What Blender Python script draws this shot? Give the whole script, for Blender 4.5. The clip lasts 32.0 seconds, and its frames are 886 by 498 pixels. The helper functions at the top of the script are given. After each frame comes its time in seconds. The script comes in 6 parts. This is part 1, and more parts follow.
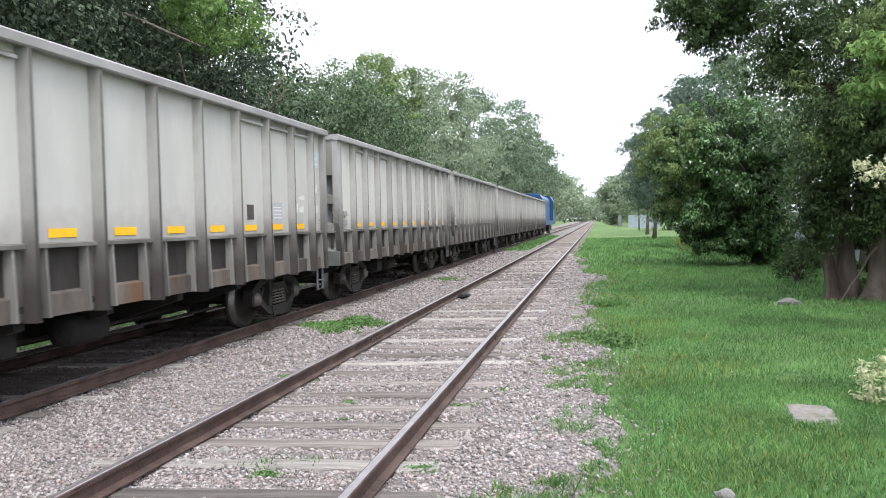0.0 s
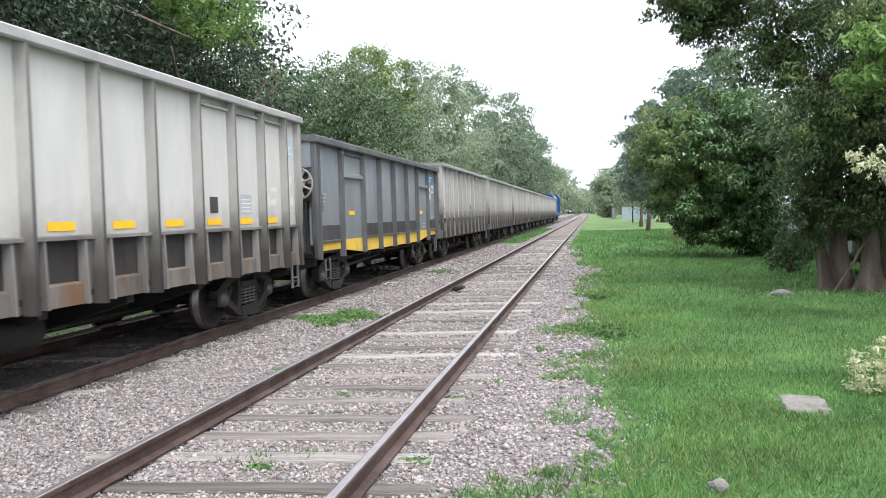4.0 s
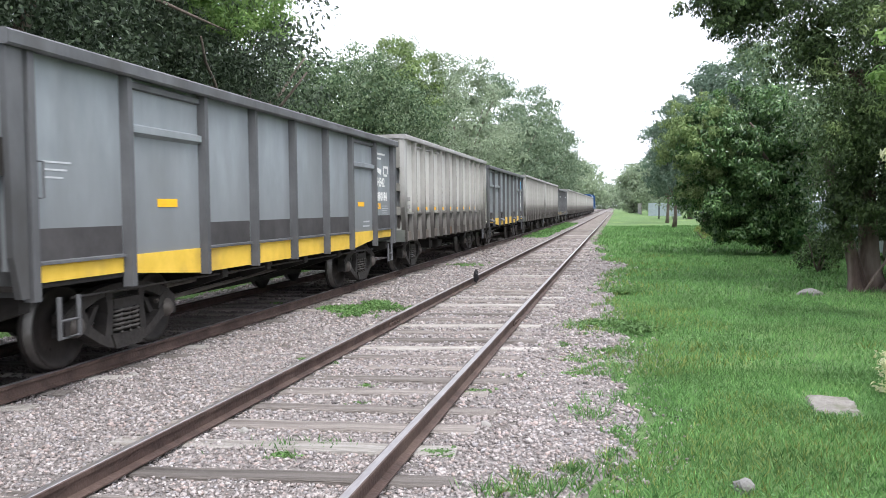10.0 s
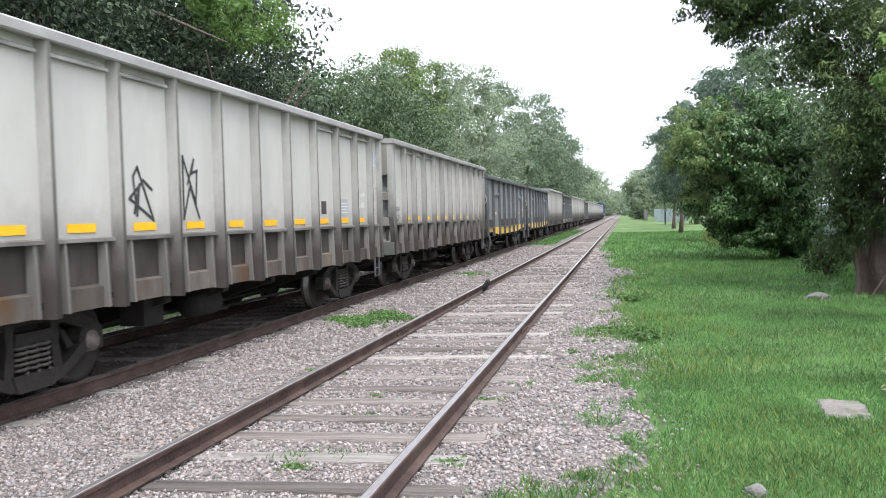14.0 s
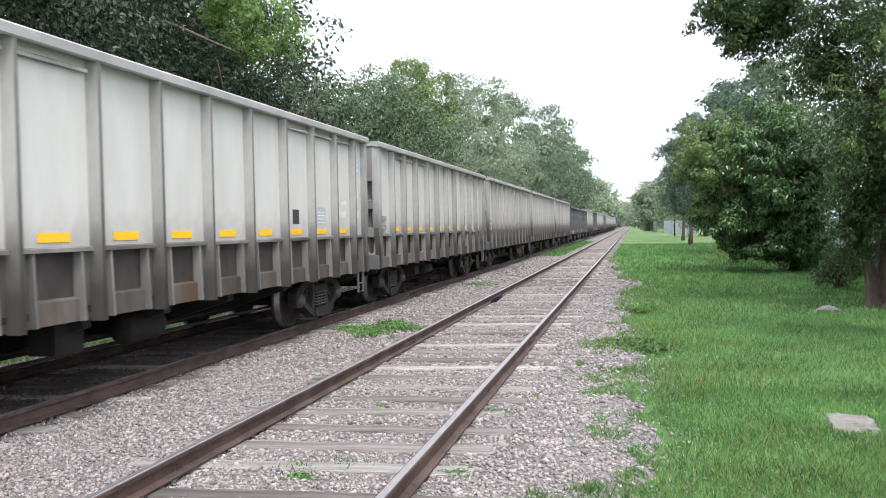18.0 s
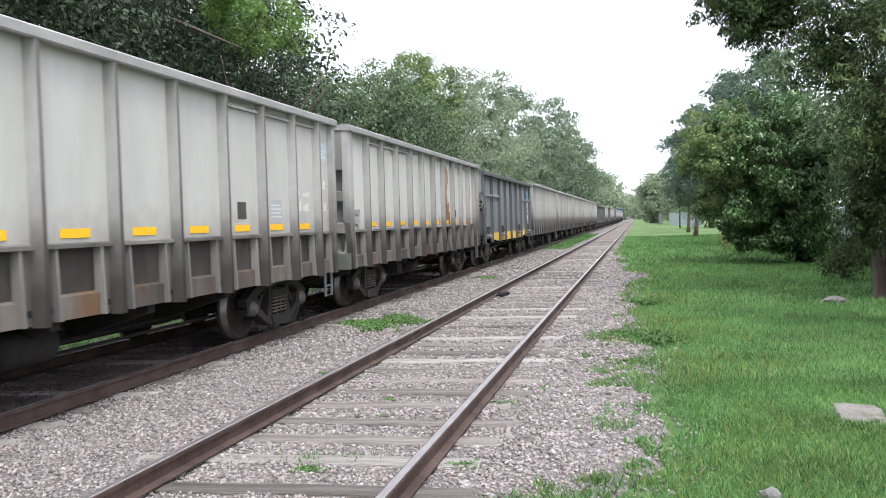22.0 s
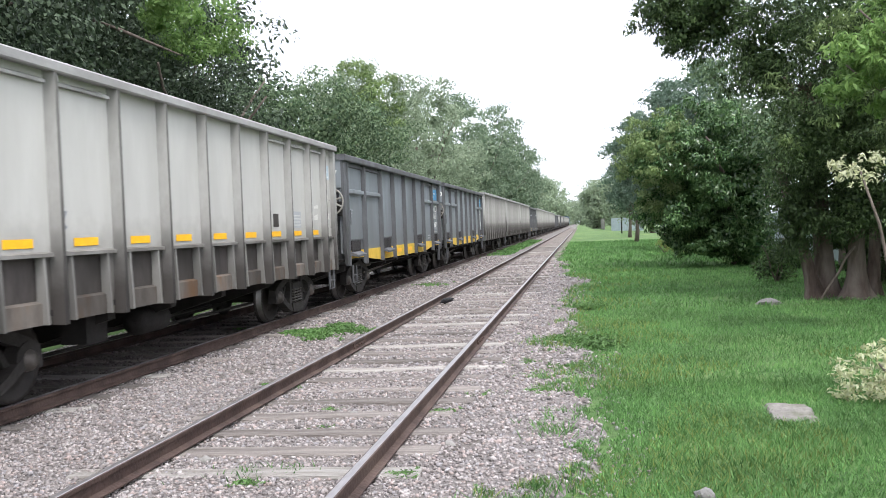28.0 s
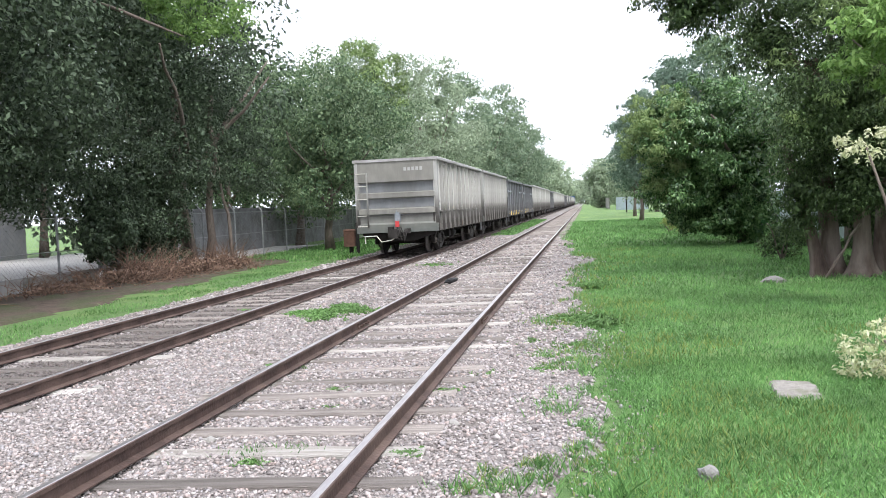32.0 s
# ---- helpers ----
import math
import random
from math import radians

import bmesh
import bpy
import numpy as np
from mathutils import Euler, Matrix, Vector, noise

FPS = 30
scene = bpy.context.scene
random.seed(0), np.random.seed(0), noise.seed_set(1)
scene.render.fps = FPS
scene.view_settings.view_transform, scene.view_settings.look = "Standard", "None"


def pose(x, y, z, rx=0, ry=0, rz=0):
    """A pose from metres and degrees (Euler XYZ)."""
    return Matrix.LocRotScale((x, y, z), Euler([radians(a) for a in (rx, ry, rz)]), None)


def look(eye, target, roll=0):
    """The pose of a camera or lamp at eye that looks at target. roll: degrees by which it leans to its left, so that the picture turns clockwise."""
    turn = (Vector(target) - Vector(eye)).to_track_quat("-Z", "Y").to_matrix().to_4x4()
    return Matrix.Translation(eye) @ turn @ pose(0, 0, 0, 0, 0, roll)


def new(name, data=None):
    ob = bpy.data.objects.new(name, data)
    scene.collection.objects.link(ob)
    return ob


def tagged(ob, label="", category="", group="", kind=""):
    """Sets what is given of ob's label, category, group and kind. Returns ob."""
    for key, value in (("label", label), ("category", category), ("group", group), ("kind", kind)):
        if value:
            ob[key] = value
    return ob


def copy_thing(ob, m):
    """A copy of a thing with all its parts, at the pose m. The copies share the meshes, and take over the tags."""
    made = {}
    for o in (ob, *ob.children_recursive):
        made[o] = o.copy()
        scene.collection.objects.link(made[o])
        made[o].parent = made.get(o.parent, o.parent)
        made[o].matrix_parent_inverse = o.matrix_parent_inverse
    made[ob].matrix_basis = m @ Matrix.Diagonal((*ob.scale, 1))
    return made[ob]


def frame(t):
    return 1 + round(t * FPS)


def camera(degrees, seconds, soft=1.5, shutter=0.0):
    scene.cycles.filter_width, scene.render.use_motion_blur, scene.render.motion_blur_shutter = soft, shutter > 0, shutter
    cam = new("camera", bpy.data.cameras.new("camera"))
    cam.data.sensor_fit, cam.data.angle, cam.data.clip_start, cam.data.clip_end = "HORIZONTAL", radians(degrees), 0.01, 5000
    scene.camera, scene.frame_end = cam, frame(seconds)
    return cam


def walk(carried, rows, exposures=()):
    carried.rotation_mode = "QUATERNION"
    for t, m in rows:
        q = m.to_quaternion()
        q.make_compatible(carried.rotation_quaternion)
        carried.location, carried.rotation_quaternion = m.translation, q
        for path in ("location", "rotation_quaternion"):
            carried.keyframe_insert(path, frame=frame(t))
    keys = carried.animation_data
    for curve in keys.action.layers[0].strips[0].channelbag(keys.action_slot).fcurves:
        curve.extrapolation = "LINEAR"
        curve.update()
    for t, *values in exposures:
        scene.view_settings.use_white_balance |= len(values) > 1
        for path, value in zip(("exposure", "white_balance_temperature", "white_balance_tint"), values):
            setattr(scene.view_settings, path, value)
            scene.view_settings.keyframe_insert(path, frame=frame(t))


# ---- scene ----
cam = camera(56.0, 32.0, soft=0.55, shutter=0.12)
PATH = [
    (0, (2.361, 0.046, 1.589), (1.994, 2.011, 1.523), -1.3),
    (0.5, (2.358, 0.047, 1.589), (1.994, 2.013, 1.518), -1.3),
    (1, (2.367, 0.046, 1.591), (2.002, 2.011, 1.512), -1.1),
    (1.5, (2.364, 0.063, 1.586), (2.023, 2.031, 1.498), -1.0),
    (2, (2.367, 0.053, 1.591), (2.005, 2.018, 1.509), -1.1),
    (2.5, (2.364, 0.048, 1.587), (2.005, 2.014, 1.511), -1.1),
    (3, (2.375, 0.051, 1.583), (2.005, 2.015, 1.504), -1.6),
    (3.5, (2.369, 0.045, 1.584), (2.017, 2.012, 1.502), -1.5),
    (5.5, (2.358, 0.072, 1.578), (1.971, 2.031, 1.48), -1.3),
    (6, (2.364, 0.074, 1.581), (1.961, 2.03, 1.467), -1.2),
    (6.5, (2.363, 0.067, 1.579), (1.965, 2.024, 1.476), -1.1),
    (7, (2.356, 0.06, 1.577), (1.958, 2.017, 1.473), -0.9),
    (7.5, (2.355, 0.058, 1.579), (1.97, 2.017, 1.473), -0.8),
    (8, (2.344, 0.053, 1.583), (1.955, 2.012, 1.482), -0.6),
    (8.5, (2.35, 0.058, 1.58), (1.964, 2.018, 1.484), -0.7),
    (9, (2.349, 0.054, 1.581), (1.954, 2.013, 1.49), -1.1),
    (9.5, (2.346, 0.059, 1.576), (1.94, 2.015, 1.481), -0.6),
    (10, (2.344, 0.062, 1.579), (1.934, 2.016, 1.48), -0.6),
    (10.5, (2.337, 0.06, 1.579), (1.926, 2.015, 1.479), -0.9),
    (11, (2.331, 0.058, 1.576), (1.9, 2.008, 1.463), -1.0),
    (11.5, (2.336, 0.056, 1.576), (1.897, 2.004, 1.47), -0.9),
    (12, (2.338, 0.058, 1.575), (1.913, 2.009, 1.464), -0.8),
    (12.5, (2.336, 0.066, 1.579), (1.913, 2.018, 1.475), -1.4),
    (13, (2.341, 0.054, 1.575), (1.913, 2.005, 1.48), -1.1),
    (13.5, (2.34, 0.047, 1.58), (1.913, 1.999, 1.495), -1.3),
    (15.5, (2.345, 0.05, 1.584), (1.922, 2.004, 1.519), -1.6),
    (16, (2.357, 0.053, 1.581), (1.927, 2.005, 1.516), -1.3),
    (16.5, (2.351, 0.044, 1.582), (1.907, 1.992, 1.513), -1.5),
    (17, (2.355, 0.041, 1.586), (1.902, 1.988, 1.524), -1.2),
    (17.5, (2.358, 0.035, 1.58), (1.913, 1.985, 1.52), -1.1),
    (18, (2.353, 0.029, 1.587), (1.908, 1.978, 1.535), -1.1),
    (18.5, (2.345, 0.027, 1.588), (1.888, 1.974, 1.529), -1.2),
    (19, (2.346, 0.028, 1.591), (1.887, 1.974, 1.541), -1.3),
    (19.5, (2.35, 0.03, 1.586), (1.888, 1.975, 1.538), -1.2),
    (20, (2.35, 0.035, 1.587), (1.892, 1.981, 1.539), -1.4),
    (20.5, (2.346, 0.029, 1.59), (1.882, 1.974, 1.542), -1.4),
    (21, (2.344, 0.023, 1.59), (1.879, 1.968, 1.54), -1.4),
    (21.5, (2.348, 0.027, 1.587), (1.889, 1.972, 1.529), -1.6),
    (22, (2.351, 0.031, 1.576), (1.894, 1.977, 1.51), -1.6),
    (22.5, (2.353, 0.027, 1.578), (1.894, 1.972, 1.507), -1.7),
    (23, (2.347, 0.032, 1.577), (1.888, 1.978, 1.513), -1.9),
    (23.5, (2.352, 0.034, 1.577), (1.901, 1.981, 1.502), -2.1),
    (24, (2.352, 0.03, 1.573), (1.912, 1.98, 1.487), -1.9),
    (24.5, (2.363, 0.037, 1.58), (1.931, 1.988, 1.491), -2.2),
    (25, (2.358, 0.037, 1.576), (1.952, 1.993, 1.481), -0.8),
    (25.5, (2.361, 0.057, 1.569), (1.986, 2.02, 1.479), -1.7),
    (26, (2.369, 0.044, 1.595), (2.008, 2.011, 1.564), -1.0),
    (26.5, (2.382, 0.052, 1.577), (2.046, 2.022, 1.519), -0.9),
    (28.5, (2.411, 0.047, 1.581), (2.071, 2.018, 1.53), -2.7),
    (29, (2.421, 0.046, 1.578), (2.065, 2.013, 1.524), -3.4),
    (29.5, (2.425, 0.06, 1.576), (2.057, 2.024, 1.493), -3.8),
    (30, (2.429, 0.073, 1.568), (2.058, 2.037, 1.485), -3.6),
    (30.5, (2.422, 0.062, 1.581), (2.063, 2.028, 1.498), -3.0),
    (31, (2.416, 0.068, 1.57), (2.063, 2.034, 1.477), -2.6),
    (31.5, (2.414, 0.078, 1.564), (2.065, 2.045, 1.467), -2.5),
    (32, (2.414, 0.076, 1.571), (2.072, 2.044, 1.471), -2.5),
]
walk(cam, [(t, look(eye, target, roll)) for t, eye, target, roll in PATH],
     ((0.0, 0.94), (3.0, 1.0), (9.0, 1.0), (16.0, 0.95), (20.0, 0.94), (23.0, 0.88), (24.0, 0.87), (26.0, 1.0), (28.5, 0.95), (30.0, 0.97), (31.0, 1.06), (32.0, 1.19)))

# ---------------------------------------------------------------- light: bright overcast sky, weak wide sun
SUN_EL, SUN_AZ = 60.0, 145.0
world = bpy.data.worlds.new("overcast_sky")
scene.world = world
world.use_nodes = True
wn = world.node_tree.nodes
wl = world.node_tree.links
sky = wn.new("ShaderNodeTexSky")
sky.sky_type = "NISHITA"
sky.sun_disc = False
sky.sun_elevation = radians(SUN_EL)
sky.sun_rotation = radians(SUN_AZ)
sky.dust_density = 4.0
sky.air_density = 1.2
soften = wn.new("ShaderNodeHueSaturation")
soften.inputs["Saturation"].default_value = 0.2
cloud = wn.new("ShaderNodeMix")
cloud.data_type = "RGBA"
cloud.inputs["Factor"].default_value = 0.65
cloud.inputs["B"].default_value = (8.15, 8.6, 9.95, 1)
wl.new(sky.outputs["Color"], soften.inputs["Color"])
wl.new(soften.outputs["Color"], cloud.inputs["A"])
wl.new(cloud.outputs["Result"], wn["Background"].inputs["Color"])
wn["Background"].inputs["Strength"].default_value = 0.15
sun = new("sun", bpy.data.lights.new("sun", "SUN"))
sun.data.energy = 1.5
sun.data.angle = radians(25)
sun.data.color = (1.0, 0.985, 0.96)
sun.matrix_world = look((0, 0, 60), Vector((0, 0, 60)) - Vector((
    math.cos(radians(SUN_EL)) * math.sin(radians(SUN_AZ)),
    math.cos(radians(SUN_EL)) * math.cos(radians(SUN_AZ)),
    math.sin(radians(SUN_EL)))))
scene.view_settings.exposure = 0.9


# ---------------------------------------------------------------- materials
def material(name, low, high, scale=6.0, rough=0.8, metal=0.0, bump=0.0, stretch=(1, 1, 1), dirt=None,
             dirt_scale=1.5, dirt_from=0.45, dirt_to=0.7, by="Object", vary=0.0, per="object", soot=None, tints=None, fine=4.0, grime_shade=None):
    """Two tones mixed by grain, broad stains of a third tone, and fine relief. by: the texture space."""
    m = bpy.data.materials.new(name)
    m.use_nodes = True
    n, l = m.node_tree.nodes, m.node_tree.links
    b = n["Principled BSDF"]
    b.inputs["Roughness"].default_value = rough
    b.inputs["Metallic"].default_value = metal
    b.inputs["Specular IOR Level"].default_value = 0.35
    co = n.new("ShaderNodeTexCoord")
    mp = n.new("ShaderNodeMapping")
    mp.inputs["Scale"].default_value = stretch
    l.new(co.outputs[by], mp.inputs["Vector"])
    grain = n.new("ShaderNodeTexNoise")
    grain.inputs["Scale"].default_value = scale
    grain.inputs["Detail"].default_value = 6
    grain.inputs["Roughness"].default_value = 0.65
    l.new(mp.outputs["Vector"], grain.inputs["Vector"])
    ramp = n.new("ShaderNodeValToRGB")
    ramp.color_ramp.elements[0].position, ramp.color_ramp.elements[1].position = 0.3, 0.7
    ramp.color_ramp.elements[0].color = (*low, 1)
    ramp.color_ramp.elements[1].color = (*high, 1)
    l.new(grain.outputs["Fac"], ramp.inputs["Fac"])
    out = ramp.outputs["Color"]
    if tints:
        rnd = n.new("ShaderNodeNewGeometry")
        pal = n.new("ShaderNodeValToRGB")
        pal.color_ramp.interpolation = "CONSTANT"
        for i, c in enumerate(tints):
            e = pal.color_ramp.elements[i] if i < 2 else pal.color_ramp.elements.new(0)
            e.color = (*c, 1)
        for i in range(len(tints)):
            pal.color_ramp.elements[i].position = i / len(tints)
        l.new(rnd.outputs["Random Per Island"], pal.inputs["Fac"])
        mt = n.new("ShaderNodeMix")
        mt.data_type, mt.blend_type = "RGBA", "MULTIPLY"
        mt.inputs["Factor"].default_value = 1.0
        l.new(out, mt.inputs["A"])
        l.new(pal.outputs["Color"], mt.inputs["B"])
        out = mt.outputs["Result"]
    if dirt:
        blot = n.new("ShaderNodeTexNoise")
        blot.inputs["Scale"].default_value = dirt_scale
        blot.inputs["Detail"].default_value = 5
        l.new(mp.outputs["Vector"], blot.inputs["Vector"])
        rr = n.new("ShaderNodeMapRange")
        rr.inputs["From Min"].default_value, rr.inputs["From Max"].default_value = dirt_from, dirt_to
        l.new(blot.outputs["Fac"], rr.inputs["Value"])
        mix = n.new("ShaderNodeMix")
        mix.data_type = "RGBA"
        l.new(rr.outputs["Result"], mix.inputs["Factor"])
        l.new(out, mix.inputs["A"])
        mix.inputs["B"].default_value = (*dirt, 1)
        out = mix.outputs["Result"]
    if soot:
        # brake dust and road grime thrown up from the wheels: (colour, clean above, full below), ragged by noise
        sep = n.new("ShaderNodeSeparateXYZ")
        l.new(co.outputs["Object"], sep.inputs["Vector"])
        rag = n.new("ShaderNodeTexNoise")
        rag.inputs["Scale"].default_value = 5.0
        rag.inputs["Detail"].default_value = 4
        l.new(co.outputs["Object"], rag.inputs["Vector"])
        ad = n.new("ShaderNodeMath")
        ad.operation = "MULTIPLY_ADD"
        ad.inputs[1].default_value = 0.5
        l.new(rag.outputs["Fac"], ad.inputs[0])
        l.new(sep.outputs["Z"], ad.inputs[2])
        sr = n.new("ShaderNodeMapRange")
        sr.inputs["From Min"].default_value, sr.inputs["From Max"].default_value = soot[1] + 0.25, soot[2] + 0.25
        l.new(ad.outputs["Value"], sr.inputs["Value"])
        sm = n.new("ShaderNodeMix")
        sm.data_type = "RGBA"
        l.new(sr.outputs["Result"], sm.inputs["Factor"])
        l.new(out, sm.inputs["A"])
        sm.inputs["B"].default_value = (*soot[0], 1)
        out = sm.outputs["Result"]
    if grime_shade:
        # track dirt plus the train's shade, painted along the middle of a track: (colour, where along x, half width)
        sx = n.new("ShaderNodeSeparateXYZ")
        l.new(co.outputs["Object"], sx.inputs["Vector"])
        off = n.new("ShaderNodeMath")
        off.operation = "SUBTRACT"
        off.inputs[1].default_value = grime_shade[1]
        l.new(sx.outputs["X"], off.inputs[0])
        far = n.new("ShaderNodeMath")
        far.operation = "ABSOLUTE"
        l.new(off.outputs["Value"], far.inputs[0])
        mottle = n.new("ShaderNodeTexNoise")
        mottle.inputs["Scale"].default_value = 1.7
        mottle.inputs["Detail"].default_value = 4
        l.new(co.outputs["Object"], mottle.inputs["Vector"])
        edge = n.new("ShaderNodeMath")
        edge.operation = "MULTIPLY_ADD"
        edge.inputs[1].default_value = 0.9
        l.new(mottle.outputs["Fac"], edge.inputs[0])
        l.new(far.outputs["Value"], edge.inputs[2])
        om = n.new("ShaderNodeMapRange")
        om.inputs["From Min"].default_value, om.inputs["From Max"].default_value = grime_shade[2] + 0.65, grime_shade[2] + 0.2
        om.inputs["To Max"].default_value = 0.7
        l.new(edge.outputs["Value"], om.inputs["Value"])
        ox = n.new("ShaderNodeMix")
        ox.data_type = "RGBA"
        l.new(om.outputs["Result"], ox.inputs["Factor"])
        l.new(out, ox.inputs["A"])
        ox.inputs["B"].default_value = (*grime_shade[0], 1)
        out = ox.outputs["Result"]
    if vary:
        if per == "island":
            src = n.new("ShaderNodeNewGeometry").outputs["Random Per Island"]
        else:
            src = n.new("ShaderNodeObjectInfo").outputs["Random"]
        vr = n.new("ShaderNodeMapRange")
        vr.inputs["To Min"].default_value, vr.inputs["To Max"].default_value = 1 - vary, 1 + vary
        l.new(src, vr.inputs["Value"])
        hs = n.new("ShaderNodeHueSaturation")
        l.new(out, hs.inputs["Color"])
        l.new(vr.outputs["Result"], hs.inputs["Value"])
        out = hs.outputs["Color"]
    l.new(out, b.inputs["Base Color"])
    if bump:
        tex = n.new("ShaderNodeTexNoise")
        tex.inputs["Scale"].default_value = scale * fine
        tex.inputs["Detail"].default_value = 4
        l.new(mp.outputs["Vector"], tex.inputs["Vector"])
        bp = n.new("ShaderNodeBump")
        bp.inputs["Strength"].default_value = bump
        bp.inputs["Distance"].default_value = 0.03
        l.new(tex.outputs["Fac"], bp.inputs["Height"])
        l.new(bp.outputs["Normal"], b.inputs["Normal"])
    return m


def leaf_material(name, low, high, rough=0.5, glow=0.35, vary=0.35, fine=0.6, spec=0.25):
    """Leaves: every leaf its own tone, light passes through them."""
    m = bpy.data.materials.new(name)
    m.use_nodes = True
    n, l = m.node_tree.nodes, m.node_tree.links
    b = n["Principled BSDF"]
    b.inputs["Roughness"].default_value = rough
    b.inputs["Specular IOR Level"].default_value = spec
    geo = n.new("ShaderNodeNewGeometry")
    ramp = n.new("ShaderNodeValToRGB")
    ramp.color_ramp.elements[0].color = (*low, 1)
    ramp.color_ramp.elements[1].color = (*high, 1)
    l.new(geo.outputs["Random Per Island"], ramp.inputs["Fac"])
    co = n.new("ShaderNodeTexCoord")
    nz = n.new("ShaderNodeTexNoise")
    nz.inputs["Scale"].default_value = fine
    nz.inputs["Detail"].default_value = 3
    l.new(co.outputs["Object"], nz.inputs["Vector"])
    mr = n.new("ShaderNodeMapRange")
    mr.inputs["From Min"].default_value, mr.inputs["From Max"].default_value = 0.3, 0.7
    mr.inputs["To Min"].default_value, mr.inputs["To Max"].default_value = 1 - vary, 1 + vary
    l.new(nz.outputs["Fac"], mr.inputs["Value"])
    hs = n.new("ShaderNodeHueSaturation")
    l.new(ramp.outputs["Color"], hs.inputs["Color"])
    l.new(mr.outputs["Result"], hs.inputs["Value"])
    l.new(hs.outputs["Color"], b.inputs["Base Color"])
    tr = n.new("ShaderNodeBsdfTranslucent")
    l.new(hs.outputs["Color"], tr.inputs["Color"])
    mx = n.new("ShaderNodeMixShader")
    mx.inputs["Fac"].default_value = glow
    l.new(b.outputs["BSDF"], mx.inputs[1])
    l.new(tr.outputs["BSDF"], mx.inputs[2])
    l.new(mx.outputs["Shader"], n["Material Output"].inputs["Surface"])
    return m


M = {}
M["grass_soil"] = material("lawn", (0.054, 0.104, 0.033), (0.132, 0.222, 0.071), 16.0, 0.95, bump=0.6,
                           dirt=(0.185, 0.255, 0.085), dirt_scale=0.35, dirt_from=0.5, dirt_to=0.75, fine=12)
# far track: bed dirt and the train's shade are painted between the rails
M["ballast"] = material("ballast", (0.11, 0.098, 0.093), (0.32, 0.29, 0.278), 30, 0.95, bump=1.0,
                        dirt=(0.13, 0.108, 0.094), dirt_scale=0.8, dirt_from=0.5, dirt_to=0.75, fine=2.0, grime_shade=((0.06, 0.05, 0.045), -4.0, 0.75))
M["stone"] = material("crushed_stone", (0.20, 0.187, 0.182), (0.53, 0.503, 0.492), 25, 0.9, bump=0.3, grime_shade=((0.075, 0.062, 0.056), -4.0, 0.75),
                      tints=((0.60, 0.56, 0.55), (0.88, 0.83, 0.82), (0.72, 0.68, 0.67), (1.02, 0.96, 0.95), (0.80, 0.79, 0.82), (0.95, 0.82, 0.78), (0.48, 0.45, 0.45), (0.70, 0.64, 0.62), (0.85, 0.79, 0.77), (1.08, 1.05, 1.04)))
M["rail"] = material("rusty_rail_steel", (0.042, 0.027, 0.023), (0.088, 0.056, 0.047), 9, 0.7, 0.2, bump=0.3,
                     dirt=(0.115, 0.078, 0.064), dirt_scale=2.5)
M["rail_top"] = material("worn_rail_head", (0.24, 0.22, 0.22), (0.40, 0.375, 0.375), 12, 0.34, 0.7, stretch=(3, 0.4, 1))
M["sleeper"] = material("weathered_sleeper_wood", (0.19, 0.165, 0.148), (0.36, 0.322, 0.298), 5, 0.9, bump=0.8,
                        stretch=(0.6, 9, 9), dirt=(0.125, 0.107, 0.096), dirt_scale=1.2, vary=0.38)
M["sleeper_pale"] = material("bleached_sleeper_wood", (0.34, 0.315, 0.29), (0.55, 0.52, 0.485), 5, 0.9, bump=0.8,
                             stretch=(0.6, 9, 9), dirt=(0.25, 0.22, 0.195), dirt_scale=1.2, vary=0.15)
M["faded"] = material("almost_gone_stencil", (0.31, 0.305, 0.292), (0.40, 0.394, 0.38), 12, 0.6)
M["beige"] = material("pale_beige_wagon_paint", (0.478, 0.467, 0.438), (0.548, 0.537, 0.507), 2.2, 0.55, bump=0.04,
                      stretch=(1, 1.6, 0.4), dirt=(0.44, 0.43, 0.405), dirt_scale=1.0, dirt_from=0.5, dirt_to=0.8, vary=0.09,
                      soot=((0.33, 0.315, 0.29), 1.85, 1.35))
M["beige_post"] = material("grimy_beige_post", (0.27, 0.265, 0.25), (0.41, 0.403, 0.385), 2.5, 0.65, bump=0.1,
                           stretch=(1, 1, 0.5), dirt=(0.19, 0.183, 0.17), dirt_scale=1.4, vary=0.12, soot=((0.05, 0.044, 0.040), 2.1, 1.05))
# grimy post paint again, with the outward face's shade put into a darker tone
M["post_face"] = material("shaded_grimy_post_face", (0.10, 0.095, 0.088), (0.20, 0.193, 0.18), 3, 0.7, bump=0.1, stretch=(1, 1, 0.4), dirt=(0.07, 0.062, 0.056), dirt_scale=1.6, vary=0.15, soot=((0.03, 0.026, 0.024), 2.2, 1.0))
M["end_panel"] = material("faded_blue_grey_panel", (0.16, 0.167, 0.176), (0.245, 0.252, 0.262), 1.6, 0.6, bump=0.06, stretch=(1, 1, 0.4), dirt=(0.10, 0.095, 0.087), dirt_scale=0.9)
M["beige_end"] = material("grimy_beige_end_wall", (0.175, 0.169, 0.152), (0.265, 0.257, 0.234), 1.8, 0.65, bump=0.1,
                          stretch=(1, 1, 0.4), dirt=(0.13, 0.124, 0.112), dirt_scale=1.0, soot=((0.10, 0.112, 0.102), 1.5, 0.7))
M["beige_rim"] = material("pale_grimy_top_rim", (0.23, 0.224, 0.218), (0.36, 0.352, 0.344), 3, 0.6, bump=0.08, stretch=(1, 0.5, 1), dirt=(0.25, 0.24, 0.23), dirt_scale=1.2, vary=0.1)
